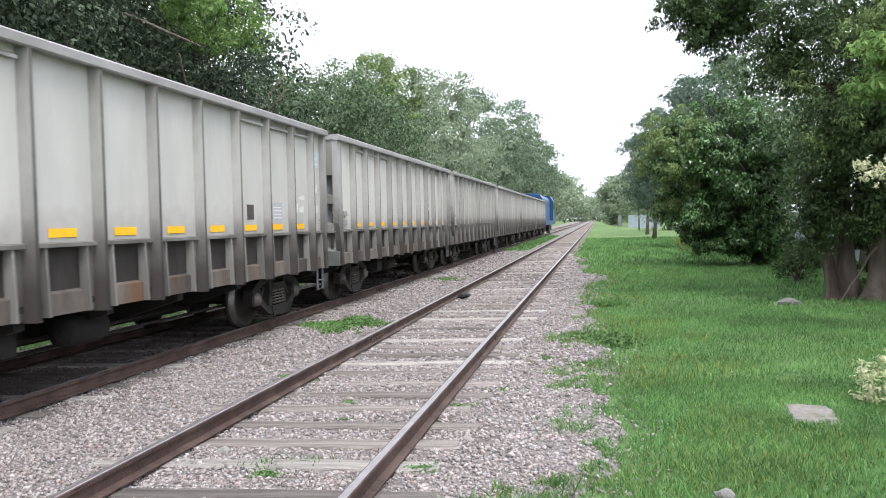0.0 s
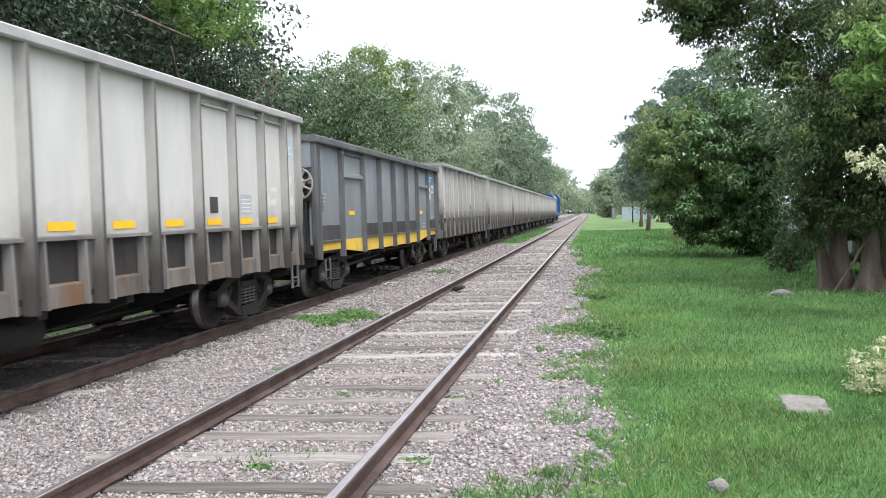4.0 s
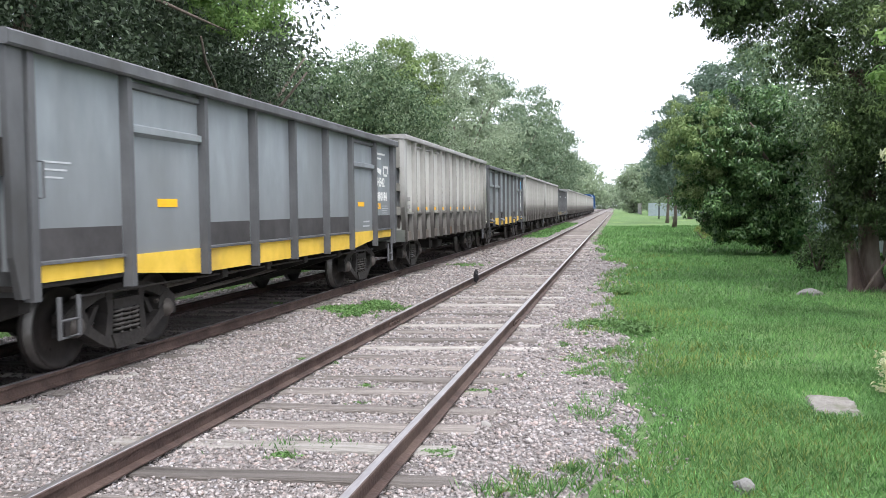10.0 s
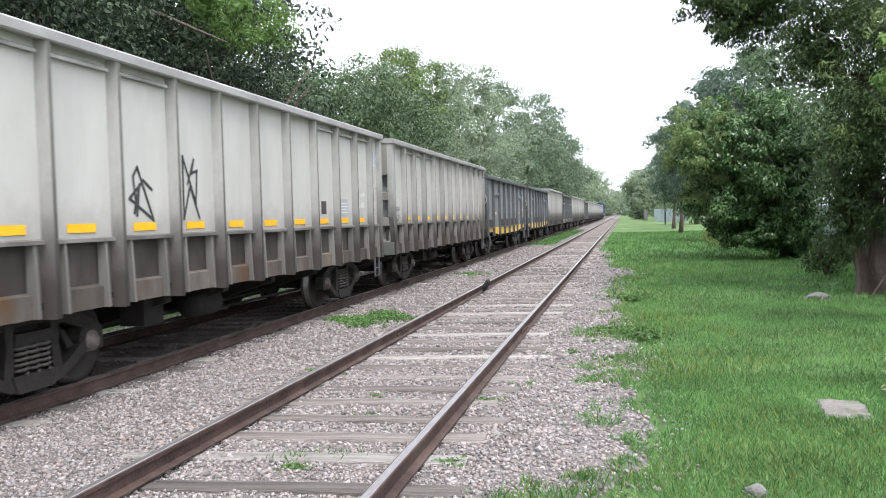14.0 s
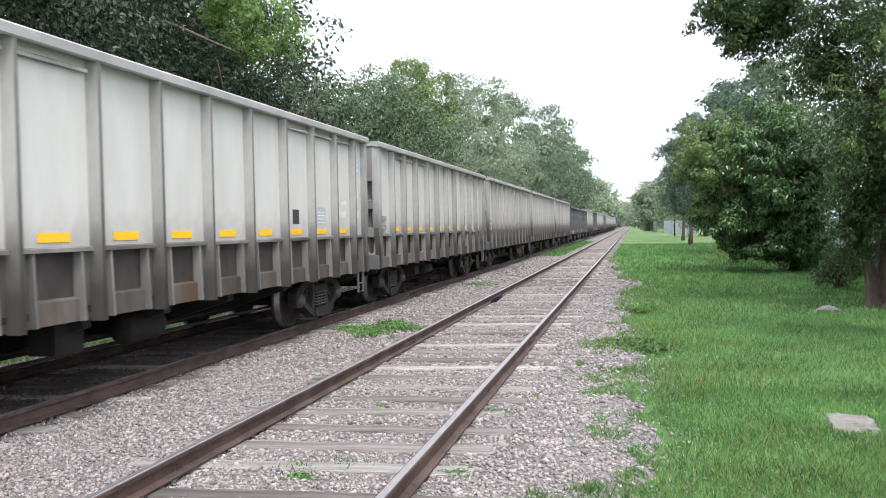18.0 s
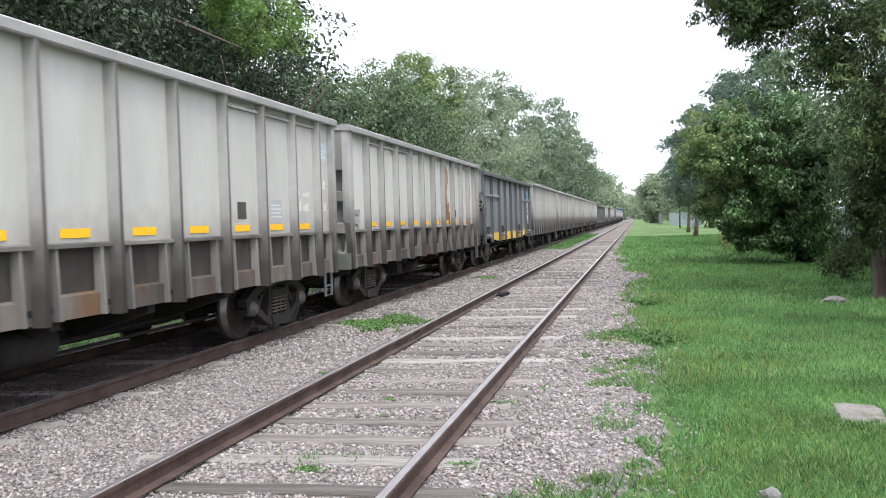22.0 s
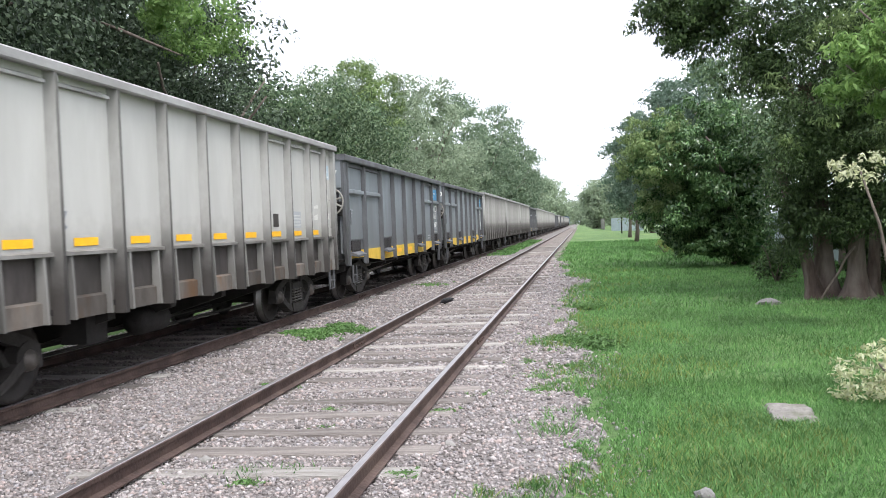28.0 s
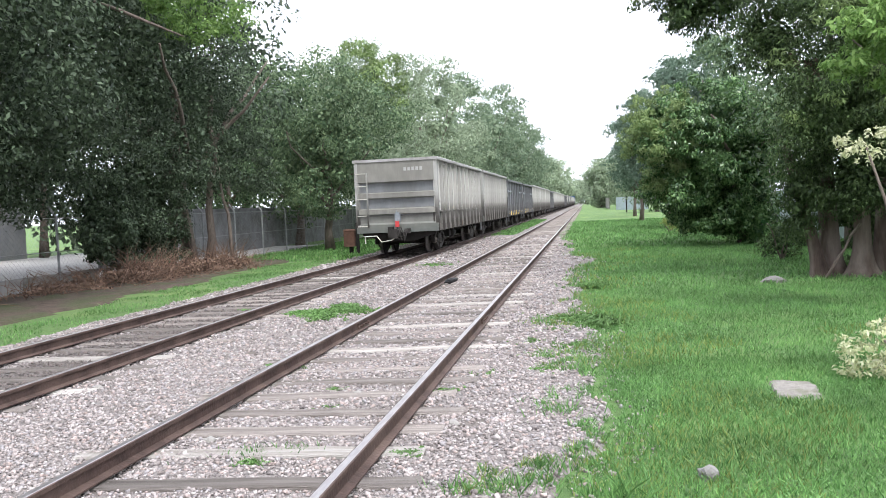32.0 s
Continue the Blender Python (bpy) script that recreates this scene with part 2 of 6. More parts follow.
M["lower"] = material("dark_brown_lower_panel", (0.026, 0.022, 0.0205), (0.075, 0.065, 0.06), 2.5, 0.75, bump=0.15,
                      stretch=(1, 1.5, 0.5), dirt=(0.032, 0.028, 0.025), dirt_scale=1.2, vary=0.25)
M["rib"] = material("scuffed_pale_rib", (0.125, 0.12, 0.111), (0.24, 0.232, 0.218), 4, 0.65, bump=0.1, stretch=(1, 1, 0.5), dirt=(0.07, 0.06, 0.05), dirt_scale=2.0, vary=0.25)
M["plate"] = material("streaked_side_plate", (0.068, 0.064, 0.058), (0.15, 0.143, 0.133), 3, 0.75, bump=0.15, stretch=(1, 1.5, 0.35), dirt=(0.075, 0.066, 0.058), dirt_scale=2.0, dirt_from=0.42, dirt_to=0.66, vary=0.3, soot=((0.06, 0.05, 0.043), 1.3, 0.8))
M["spring"] = material("dull_spring_steel", (0.06, 0.055, 0.05), (0.13, 0.12, 0.11), 6, 0.6, 0.3)
M["sill"] = material("rust_streaked_sill", (0.06, 0.05, 0.043), (0.15, 0.131, 0.114), 3, 0.75, bump=0.2,
                     stretch=(1, 1, 0.4), dirt=(0.105, 0.055, 0.026), dirt_scale=2.2, dirt_from=0.47, dirt_to=0.66, vary=0.45)
M["dash"] = material("orange_reflective_strip", (0.85, 0.42, 0.02), (0.95, 0.52, 0.03), 8, 0.4)
M["grey"] = material("blue_grey_wagon_paint", (0.195, 0.216, 0.232), (0.262, 0.286, 0.304), 2.0, 0.5, bump=0.04,
                     stretch=(1, 1.4, 0.5), dirt=(0.15, 0.158, 0.165), dirt_scale=0.8, dirt_from=0.45, dirt_to=0.75, vary=0.08, soot=((0.16, 0.168, 0.175), 2.3, 1.0))
M["grey_post"] = material("grimy_grey_post", (0.062, 0.063, 0.068), (0.125, 0.128, 0.135), 2.5, 0.6, bump=0.1,
                          stretch=(1, 1, 0.5), dirt=(0.06, 0.058, 0.057), dirt_scale=1.4, vary=0.12)
M["grey_band"] = material("sooty_grey_band", (0.032, 0.030, 0.031), (0.066, 0.062, 0.063), 2.5, 0.7, bump=0.1)
M["yellow"] = material("yellow_sill_paint", (0.62, 0.40, 0.045), (0.78, 0.52, 0.08), 3, 0.55, dirt=(0.34, 0.22, 0.06),
                       dirt_scale=1.6, dirt_from=0.5, dirt_to=0.8)
M["white"] = material("white_stencil_paint", (0.68, 0.68, 0.66), (0.80, 0.80, 0.78), 12, 0.6)
M["pale"] = material("faded_white_stencil", (0.62, 0.61, 0.57), (0.70, 0.69, 0.65), 12, 0.6)
M["pale_grey"] = material("worn_stencil_on_grey", (0.40, 0.41, 0.43), (0.52, 0.53, 0.55), 12, 0.6)
M["data"] = material("faded_data_panel", (0.36, 0.375, 0.39), (0.45, 0.46, 0.475), 6, 0.6)
M["sign_blue"] = material("blue_sticker", (0.05, 0.25, 0.48), (0.08, 0.32, 0.56), 4, 0.45)
M["sign_pale"] = material("faded_blue_sticker", (0.40, 0.49, 0.55), (0.49, 0.57, 0.62), 4, 0.5)
M["under"] = material("black_grimy_steel", (0.008, 0.007, 0.0065), (0.02, 0.017, 0.0155), 5, 0.85, bump=0.3)
M["cast"] = material("sooty_cast_steel", (0.015, 0.0135, 0.0125), (0.042, 0.037, 0.034), 5, 0.75, 0.1, bump=0.3, vary=0.15)
M["wheel"] = material("wheel_steel", (0.015, 0.0125, 0.011), (0.035, 0.029, 0.026), 6, 0.65, 0.2)
M["tread"] = material("bright_wheel_tread", (0.10, 0.095, 0.09), (0.20, 0.19, 0.18), 8, 0.45, 0.9)
M["cap"] = material("bearing_cap_grey", (0.07, 0.06, 0.053), (0.15, 0.13, 0.115), 8, 0.6, 0.2, vary=0.35)
M["hand_wheel"] = material("pale_hand_wheel_paint", (0.24, 0.225, 0.20), (0.36, 0.345, 0.31), 9, 0.6)
M["bright"] = material("off_white_paint", (0.50, 0.48, 0.43), (0.62, 0.60, 0.55), 9, 0.6)
M["red"] = material("red_lamp_plate", (0.42, 0.03, 0.035), (0.52, 0.06, 0.06), 9, 0.5)
M["device"] = material("blue_grey_device", (0.15, 0.17, 0.19), (0.24, 0.26, 0.28), 9, 0.5)
M["rust"] = material("rust_stain", (0.16, 0.065, 0.03), (0.30, 0.14, 0.07), 3, 0.85, stretch=(1, 1, 0.4), dirt=(0.42, 0.30, 0.22), dirt_scale=3)
M["ink_blue"] = material("blue_spray_paint", (0.03, 0.10, 0.35), (0.05, 0.16, 0.45), 6, 0.6)
M["ink_black"] = material("black_spray_paint", (0.03, 0.03, 0.03), (0.06, 0.06, 0.06), 6, 0.6)
M["ink_faint"] = material("washed_out_spray_paint", (0.20, 0.21, 0.22), (0.32, 0.33, 0.34), 6, 0.6)
M["loco_blue"] = material("blue_locomotive_paint", (0.01, 0.05, 0.14), (0.018, 0.075, 0.19), 3, 0.4)
M["glass"] = material("dark_window_glass", (0.02, 0.022, 0.025), (0.03, 0.032, 0.035), 3, 0.08)
M["bark"] = material("grey_brown_bark", (0.075, 0.06, 0.05), (0.19, 0.155, 0.13), 4, 0.95, bump=1.0, stretch=(3, 3, 0.7))
M["bark_fig"] = material("reddish_brown_smooth_bark", (0.04, 0.027, 0.022), (0.105, 0.074, 0.061), 3, 0.85, bump=0.8, stretch=(3, 3, 0.6), dirt=(0.17, 0.14, 0.12), dirt_scale=1.2)
M["dead"] = material("dead_twigs", (0.085, 0.052, 0.038), (0.25, 0.165, 0.12), 5, 0.95, vary=0.5, per="island")
M["fence_post"] = material("galvanised_post", (0.20, 0.205, 0.21), (0.33, 0.335, 0.34), 9, 0.5, 0.5)
M["mesh_cloth"] = material("grey_screen_wall", (0.15, 0.155, 0.165), (0.235, 0.24, 0.25), 2, 0.9, dirt=(0.12, 0.12, 0.12))
M["concrete"] = material("weathered_concrete", (0.20, 0.19, 0.18), (0.34, 0.325, 0.305), 4, 0.9, bump=0.4,
                         dirt=(0.15, 0.145, 0.125), dirt_scale=2)
M["rock"] = material("grey_rock", (0.13, 0.125, 0.12), (0.27, 0.26, 0.25), 7, 0.9, bump=0.6, dirt=(0.10, 0.095, 0.085), dirt_scale=3)
M["slab"] = material("dirty_worn_concrete", (0.16, 0.147, 0.134), (0.275, 0.254, 0.236), 6, 0.9, bump=0.6, dirt=(0.12, 0.118, 0.085), dirt_scale=4)
M["road"] = material("pale_concrete_road", (0.38, 0.37, 0.36), (0.52, 0.51, 0.50), 2, 0.9)
M["wall"] = material("pale_grey_wall", (0.20, 0.205, 0.215), (0.30, 0.305, 0.315), 1.5, 0.9, bump=0.2, dirt=(0.26, 0.26, 0.26))
M["sheet_metal"] = material("pale_blue_sheet_metal", (0.42, 0.48, 0.54), (0.56, 0.62, 0.68), 2, 0.45, 0.3)
M["boxrust"] = material("rusty_red_box", (0.07, 0.035, 0.026), (0.13, 0.068, 0.05), 6, 0.85)
M["soil"] = material("bare_leaf_litter_soil", (0.04, 0.03, 0.024), (0.11, 0.08, 0.063), 5, 0.95, bump=0.8, dirt=(0.05, 0.065, 0.025), dirt_scale=1.2)
M["bag"] = material("black_plastic_film", (0.012, 0.012, 0.013), (0.03, 0.03, 0.032), 20, 0.6)
M["blade"] = leaf_material("grass_blades", (0.058, 0.145, 0.042), (0.195, 0.365, 0.12), 0.6, 0.35, 0.34, fine=0.9)
M["blade_dry"] = leaf_material("yellow_grass_blades", (0.15, 0.20, 0.05), (0.27, 0.32, 0.105), 0.7, 0.3, 0.3)
M["clover"] = leaf_material("clover_leaves", (0.062, 0.14, 0.05), (0.17, 0.305, 0.11), 0.55, 0.25, 0.38, fine=1.1)
M["weed"] = leaf_material("broad_weed_leaves", (0.075, 0.155, 0.045), (0.17, 0.30, 0.10), 0.55, 0.3, 0.35)
M["leaf_dark"] = leaf_material("dusty_dark_leaves", (0.020, 0.034, 0.020), (0.098, 0.136, 0.08), 0.5, 0.22, 0.4)
M["leaf_mid"] = leaf_material("mid_green_leaves", (0.05, 0.095, 0.05), (0.195, 0.265, 0.14), 0.5, 0.3, 0.35)
# distant trees: haze is put into these two paler, greyer leaf colours
M["leaf_grove"] = leaf_material("hazed_dull_green_leaves", (0.118, 0.168, 0.11), (0.215, 0.275, 0.18), 0.6, 0.38, 0.25)
M["leaf_far"] = leaf_material("hazed_grey_green_leaves", (0.205, 0.262, 0.175), (0.325, 0.39, 0.262), 0.6, 0.42, 0.25)
M["leaf_lime"] = leaf_material("yellow_green_leaves", (0.12, 0.18, 0.065), (0.24, 0.32, 0.13), 0.5, 0.35, 0.3)
M["leaf_bright"] = leaf_material("fresh_green_leaves", (0.09, 0.175, 0.045), (0.23, 0.35, 0.11), 0.45, 0.45, 0.35)
M["leaf_mango"] = leaf_material("glossy_deep_green_leaves", (0.025, 0.07, 0.025), (0.165, 0.28, 0.105), 0.25, 0.18, 0.3, spec=0.5)
M["leaf_feather"] = leaf_material("olive_green_leaves", (0.016, 0.034, 0.013), (0.105, 0.16, 0.06), 0.55, 0.2, 0.4)
M["leaf_conifer"] = leaf_material("blue_green_needles", (0.085, 0.135, 0.098), (0.20, 0.27, 0.20), 0.7, 0.35, 0.25)
M["leaf_cream"] = leaf_material("cream_variegated_leaves", (0.38, 0.42, 0.20), (0.68, 0.68, 0.48), 0.5, 0.3, 0.2)


# ---------------------------------------------------------------- mesh building
def geo():
    return [], []


def hexa(g, p):
    """Eight corners: the lower four round, then the upper four above them."""
    o = len(g[0])
    g[0].extend(p)
    g[1].extend(tuple(o + i for i in f) for f in
                ((3, 2, 1, 0), (4, 5, 6, 7), (0, 1, 5, 4), (1, 2, 6, 5), (2, 3, 7, 6), (3, 0, 4, 7)))


def box(g, x0, x1, y0, y1, z0, z1):
    hexa(g, [(x0, y0, z0), (x1, y0, z0), (x1, y1, z0), (x0, y1, z0), (x0, y0, z1), (x1, y0, z1), (x1, y1, z1), (x0, y1, z1)])


def extrude_x(g, profile, x0, x1):
    """A closed outline of (y, z), drawn out along x."""
    o, n = len(g[0]), len(profile)
    g[0].extend((x0, y, z) for y, z in profile)
    g[0].extend((x1, y, z) for y, z in profile)
    g[1].extend((o + i, o + (i + 1) % n, o + n + (i + 1) % n, o + n + i) for i in range(n))
    g[1].append(tuple(o + i for i in range(n))[::-1])
    g[1].append(tuple(o + n + i for i in range(n)))


def extrude_y(g, profile, y0, y1):
    """A closed outline of (x, z), drawn out along y."""
    o, n = len(g[0]), len(profile)
    g[0].extend((x, y0, z) for x, z in profile)
    g[0].extend((x, y1, z) for x, z in profile)
    g[1].extend((o + i, o + (i + 1) % n, o + n + (i + 1) % n, o + n + i) for i in range(n))
    g[1].append(tuple(o + i for i in range(n))[::-1])
    g[1].append(tuple(o + n + i for i in range(n)))


def tube(g, points, radii, n=8, caps=True):
    """A round bar through the points."""
    pts = [Vector(p) for p in points]
    if not isinstance(radii, (list, tuple)):
        radii = [radii] * len(pts)
    o = len(g[0])
    side = None
    for i, p in enumerate(pts):
        d = (pts[min(i + 1, len(pts) - 1)] - pts[max(i - 1, 0)]).normalized()
        if side is None:
            side = d.cross(Vector((0, 0, 1)) if abs(d.z) < 0.9 else Vector((1, 0, 0))).normalized()
        side = (side - d * side.dot(d)).normalized()
        up = d.cross(side)
        for k in range(n):
            a = 2 * math.pi * k / n
            g[0].append(tuple(p + radii[i] * (math.cos(a) * side + math.sin(a) * up)))
    for i in range(len(pts) - 1):
        for k in range(n):
            a, b = o + i * n + k, o + i * n + (k + 1) % n
            g[1].append((a, b, b + n, a + n))
    if caps:
        g[1].append(tuple(o + k for k in range(n))[::-1])
        g[1].append(tuple(o + (len(pts) - 1) * n + k for k in range(n)))


def disc_x(g, cy, cz, rings, n=24):
    """A turned solid about an axis along x: rings of (x, radius)."""
    o = len(g[0])
    for x, r in rings:
        for k in range(n):
            a = 2 * math.pi * k / n
            g[0].append((x, cy + r * math.cos(a), cz + r * math.sin(a)))
    for i in range(len(rings) - 1):
        for k in range(n):
            a, b = o + i * n + k, o + i * n + (k + 1) % n
            g[1].append((a, b, b + n, a + n))
    g[1].append(tuple(o + k for k in range(n))[::-1])
    g[1].append(tuple(o + (len(rings) - 1) * n + k for k in range(n)))


def mesh_of(name, g, mat, smooth=False):
    me = bpy.data.meshes.new(name)
    me.from_pydata(g[0], [], g[1])
    me.materials.append(mat)
    bm = bmesh.new()
    bm.from_mesh(me)
    bmesh.ops.recalc_face_normals(bm, faces=bm.faces)
    bm.to_mesh(me)
    bm.free()
    if smooth:
        me.polygons.foreach_set("use_smooth", [len(p.vertices) == 4 for p in me.polygons])
    return me


def arrays_mesh(name, verts, sides, mat):
    """A mesh of loose faces from arrays: verts (faces * sides, 3)."""
    count = len(verts) // sides
    me = bpy.data.meshes.new(name)
    me.vertices.add(len(verts))
    me.vertices.foreach_set("co", np.asarray(verts, np.float32).ravel())
    me.loops.add(len(verts))
    me.loops.foreach_set("vertex_index", np.arange(len(verts), dtype=np.int32))
    me.polygons.add(count)
    me.polygons.foreach_set("loop_start", np.arange(0, len(verts), sides, dtype=np.int32))
    me.polygons.foreach_set("loop_total", np.full(count, sides, np.int32))
    me.materials.append(mat)
    me.update()
    return me


def part(name, g, mat, parent, label="", smooth=False):
    ob = new(name, mesh_of(name, g, mat, smooth))
    ob.parent = parent
    if label:
        ob["label"] = label
    return ob


def shared(name, me, parent, at=(0, 0, 0), label=""):
    ob = new(name, me)
    ob.parent = parent
    ob.location = at
    if label:
        ob["label"] = label
    return ob


def thing(name, m, label, category, group="", kind=""):
    ob = new(name)
    ob.empty_display_size = 0.3
    ob.matrix_basis = m
    return tagged(ob, label, category, group, kind)


def lettering(text, size, mat, parent, name, spot, label="", weight=0.0):
    """Letters on the side of a wagon that faces +x, reading along +y."""
    cu = bpy.data.curves.new("lettering", "FONT")
    cu.body = text
    cu.size = size
    cu.extrude = 0.002
    cu.offset = weight
    tmp = bpy.data.objects.new("lettering_source", cu)
    scene.collection.objects.link(tmp)
    bpy.context.view_layer.update()
    me = bpy.data.meshes.new_from_object(tmp)
    bpy.data.objects.remove(tmp)
    bpy.data.curves.remove(cu)
    me.name = name
    me.materials.clear()
    me.materials.append(mat)
    ob = new(name, me)
    ob.parent = parent
    ob.matrix_basis = spot
    if label:
        ob["label"] = label
    return ob


SIDE = Matrix(((0, 0, 1, 0), (1, 0, 0, 0), (0, 1, 0, 0), (0, 0, 0, 1)))  # text plane turned onto the +x side
BACK = Matrix(((1, 0, 0, 0), (0, 0, -1, 0), (0, 1, 0, 0), (0, 0, 0, 1)))  # text plane turned onto the rear end


def on_side(x, y, z):
    return Matrix.Translation((x, y, z)) @ SIDE


def on_back(x, y, z):
    return Matrix.Translation((x, y, z)) @ BACK


# ---------------------------------------------------------------- ground, ballast, tracks
GAUGE, FAR_TRACK = 1.676, -4.0
LAWN = -0.22
rng = np.random.default_rng(5)


def wob(x, y, s=1.0):
    return noise.noise(Vector((x * s, y * s, 3.7)))


def lawn_z(x, y):
    return LAWN + 0.035 * wob(x, y, 0.35) + 0.015 * wob(x, y, 1.3)


def edge_right(y):
    """Where the ballast gives way to grass on the side of the camera."""
    base = 2.3 if y < 22 else max(0.55, 2.3 - (y - 22) * 0.055)
    return base + 0.55 * wob(1.0, y, 0.4) + 0.3 * wob(4.0, y, 1.3)


def edge_left(y):
    return -6.1 - 0.012 * max(0, y - 15) + 0.15 * wob(9.0, y, 0.8)


def spaced(stops):
    out = []
    for a, b, n in stops:
        out += [a + (b - a) * i / n for i in range(n)]
    return out + [stops[-1][1]]


def sheet(name, xs, ys, height, mat):
    vs = [(x, y, height(x, y)) for y in ys for x in xs]
    n = len(xs)
    fs = [(j * n + i, j * n + i + 1, (j + 1) * n + i + 1, (j + 1) * n + i) for j in range(len(ys) - 1) for i in range(n - 1)]
    me = bpy.data.meshes.new(name)
    me.from_pydata(vs, [], fs)
    me.materials.append(mat)
    me.polygons.foreach_set("use_smooth", [True] * len(fs))
    return new(name, me)


ground = sheet("ground", spaced([(-900, -40, 12), (-40, -6.5, 40), (-6.5, 1.5, 8), (1.5, 14, 50), (14, 900, 14)]),
               spaced([(-400, -6, 10), (-6, 3, 12), (3, 40, 130), (40, 120, 40), (120, 1500, 24)]), lawn_z, M["grass_soil"])
tagged(ground, "flat green lawn with thin worn patches beside the tracks", "ground", kind="structure")


def ballast_z(x, y, a, b):
    """Flat crown, shoulders that dip under the lawn."""
    inner = min(x - a, b - x)
    z = -0.175 + 0.018 * wob(x, y, 1.1) + 0.012 * wob(x, y, 3.1)
    if abs(x) < 1.25 or abs(x - FAR_TRACK) < 1.25:
        z -= 0.007
    return z if inner > 0.3 else z - 0.20 * (0.3 - inner) / 0.3


def ballast_bed():
    ys = spaced([(-300, -8, 30), (-8, 3, 14), (3, 26, 150), (26, 90, 90), (90, 900, 40)])
    n = 56
    vs, fs = [], []
    for y in ys:
        a, b = edge_left(y) - 0.25, edge_right(y) + 0.25
        for i in range(n + 1):
            x = a + (b - a) * i / n
            vs.append((x, y, ballast_z(x, y, a, b)))
    for j in range(len(ys) - 1):
        for i in range(n):
            k = j * (n + 1) + i
            fs.append((k, k + 1, k + n + 2, k + n + 1))
    me = bpy.data.meshes.new("ballast_bed")
    me.from_pydata(vs, [], fs)
    me.materials.append(M["ballast"])
    me.polygons.foreach_set("use_smooth", [True] * len(fs))
    return tagged(new("ballast_bed", me), "pinkish grey crushed stone ballast under both tracks", "ballast", kind="structure")


ballast_bed()


def stones():
    """Loose crushed stones: sharp eight-sided lumps, denser where they lie close to the camera."""
    octa = np.array([(1, 0, 0), (-1, 0, 0), (0, 1, 0), (0, -1, 0), (0, 0, 1), (0, 0, -1)], float)
    faces = np.array([(0, 2, 4), (2, 1, 4), (1, 3, 4), (3, 0, 4), (2, 0, 5), (1, 2, 5), (3, 1, 5), (0, 3, 5)])
    pos = []
    for y0, y1, density, r0, r1 in ((-4, 3.5, 170, 0.014, 0.026), (3.5, 6.5, 1400, 0.009, 0.021), (6.5, 10, 980, 0.010, 0.022), (10, 15, 430, 0.013, 0.028), (15, 24, 150, 0.018, 0.036), (24, 45, 36, 0.028, 0.055)):
        left = max(-6.4, -0.72 * y1 + 0.6) if y0 > 0 else -6.2
        count = int(density * (y1 - y0) * (3.1 - left))
        x = rng.uniform(left, 3.1, count)
        y = rng.uniform(y0, y1, count)
        r = rng.uniform(r0, r1, count) * rng.choice([0.6, 0.8, 1, 1, 1.15, 1.4], count)
        for px, py, pr in zip(x, y, r):
            if py > 3.5 and px < -0.72 * py + 0.6:
                continue
            a, b = edge_left(py) - 0.1, edge_right(py) + 0.1
            if px < a or px > b + 0.7:
                continue
            if px > b - 0.35 and rng.random() < 0.35 + 0.9 * (px - b + 0.35):
                continue
            z = ballast_z(px, py, a - 0.15, b + 0.15) if px < b else lawn_z(px, py)
            pos.append((px, py, z + pr * 0.25, pr))
    pos = np.array(pos)
    n = len(pos)
    v = octa[None] * pos[:, 3, None, None] * rng.uniform(0.65, 1.35, (n, 6, 1)) + rng.normal(0, 0.22, (n, 6, 3)) * pos[:, 3, None, None]
    q = rng.normal(size=(n, 4))
    q /= np.linalg.norm(q, axis=1)[:, None]
    w, a, b, c = q.T
    rot = np.stack([1 - 2 * (b * b + c * c), 2 * (a * b - w * c), 2 * (a * c + w * b), 2 * (a * b + w * c), 1 - 2 * (a * a + c * c), 2 * (b * c - w * a),
                    2 * (a * c - w * b), 2 * (b * c + w * a), 1 - 2 * (a * a + b * b)], 1).reshape(n, 3, 3)
    v = np.einsum("nij,nkj->nki", rot, v)
    v[..., 2] *= 0.75
    v += pos[:, None, :3]
    me = bpy.data.meshes.new("ballast_stones")
    me.vertices.add(n * 6)
    me.vertices.foreach_set("co", v.astype(np.float32).ravel())
    idx = (faces[None] + 6 * np.arange(n)[:, None, None]).astype(np.int32).ravel()
    me.loops.add(len(idx))
    me.loops.foreach_set("vertex_index", idx)
    me.polygons.add(n * 8)
    me.polygons.foreach_set("loop_start", np.arange(0, len(idx), 3, dtype=np.int32))
    me.polygons.foreach_set("loop_total", np.full(n * 8, 3, np.int32))
    me.materials.append(M["stone"])
    me.update()
    tagged(new("ballast_stones", me), "loose pinkish grey crushed ballast stones", "gravel", kind="stuff")


stones()

RAIL_FOOT = -0.145
RAIL = [(-0.065, -0.145), (0.065, -0.145), (0.065, -0.135), (0.012, -0.118), (0.009, -0.045), (0.034, -0.034),
        (0.035, -0.008), (0.028, -0.0035), (-0.028, -0.0035), (-0.035, -0.008), (-0.034, -0.034), (-0.009, -0.045), (-0.012, -0.118), (-0.065, -0.135)]


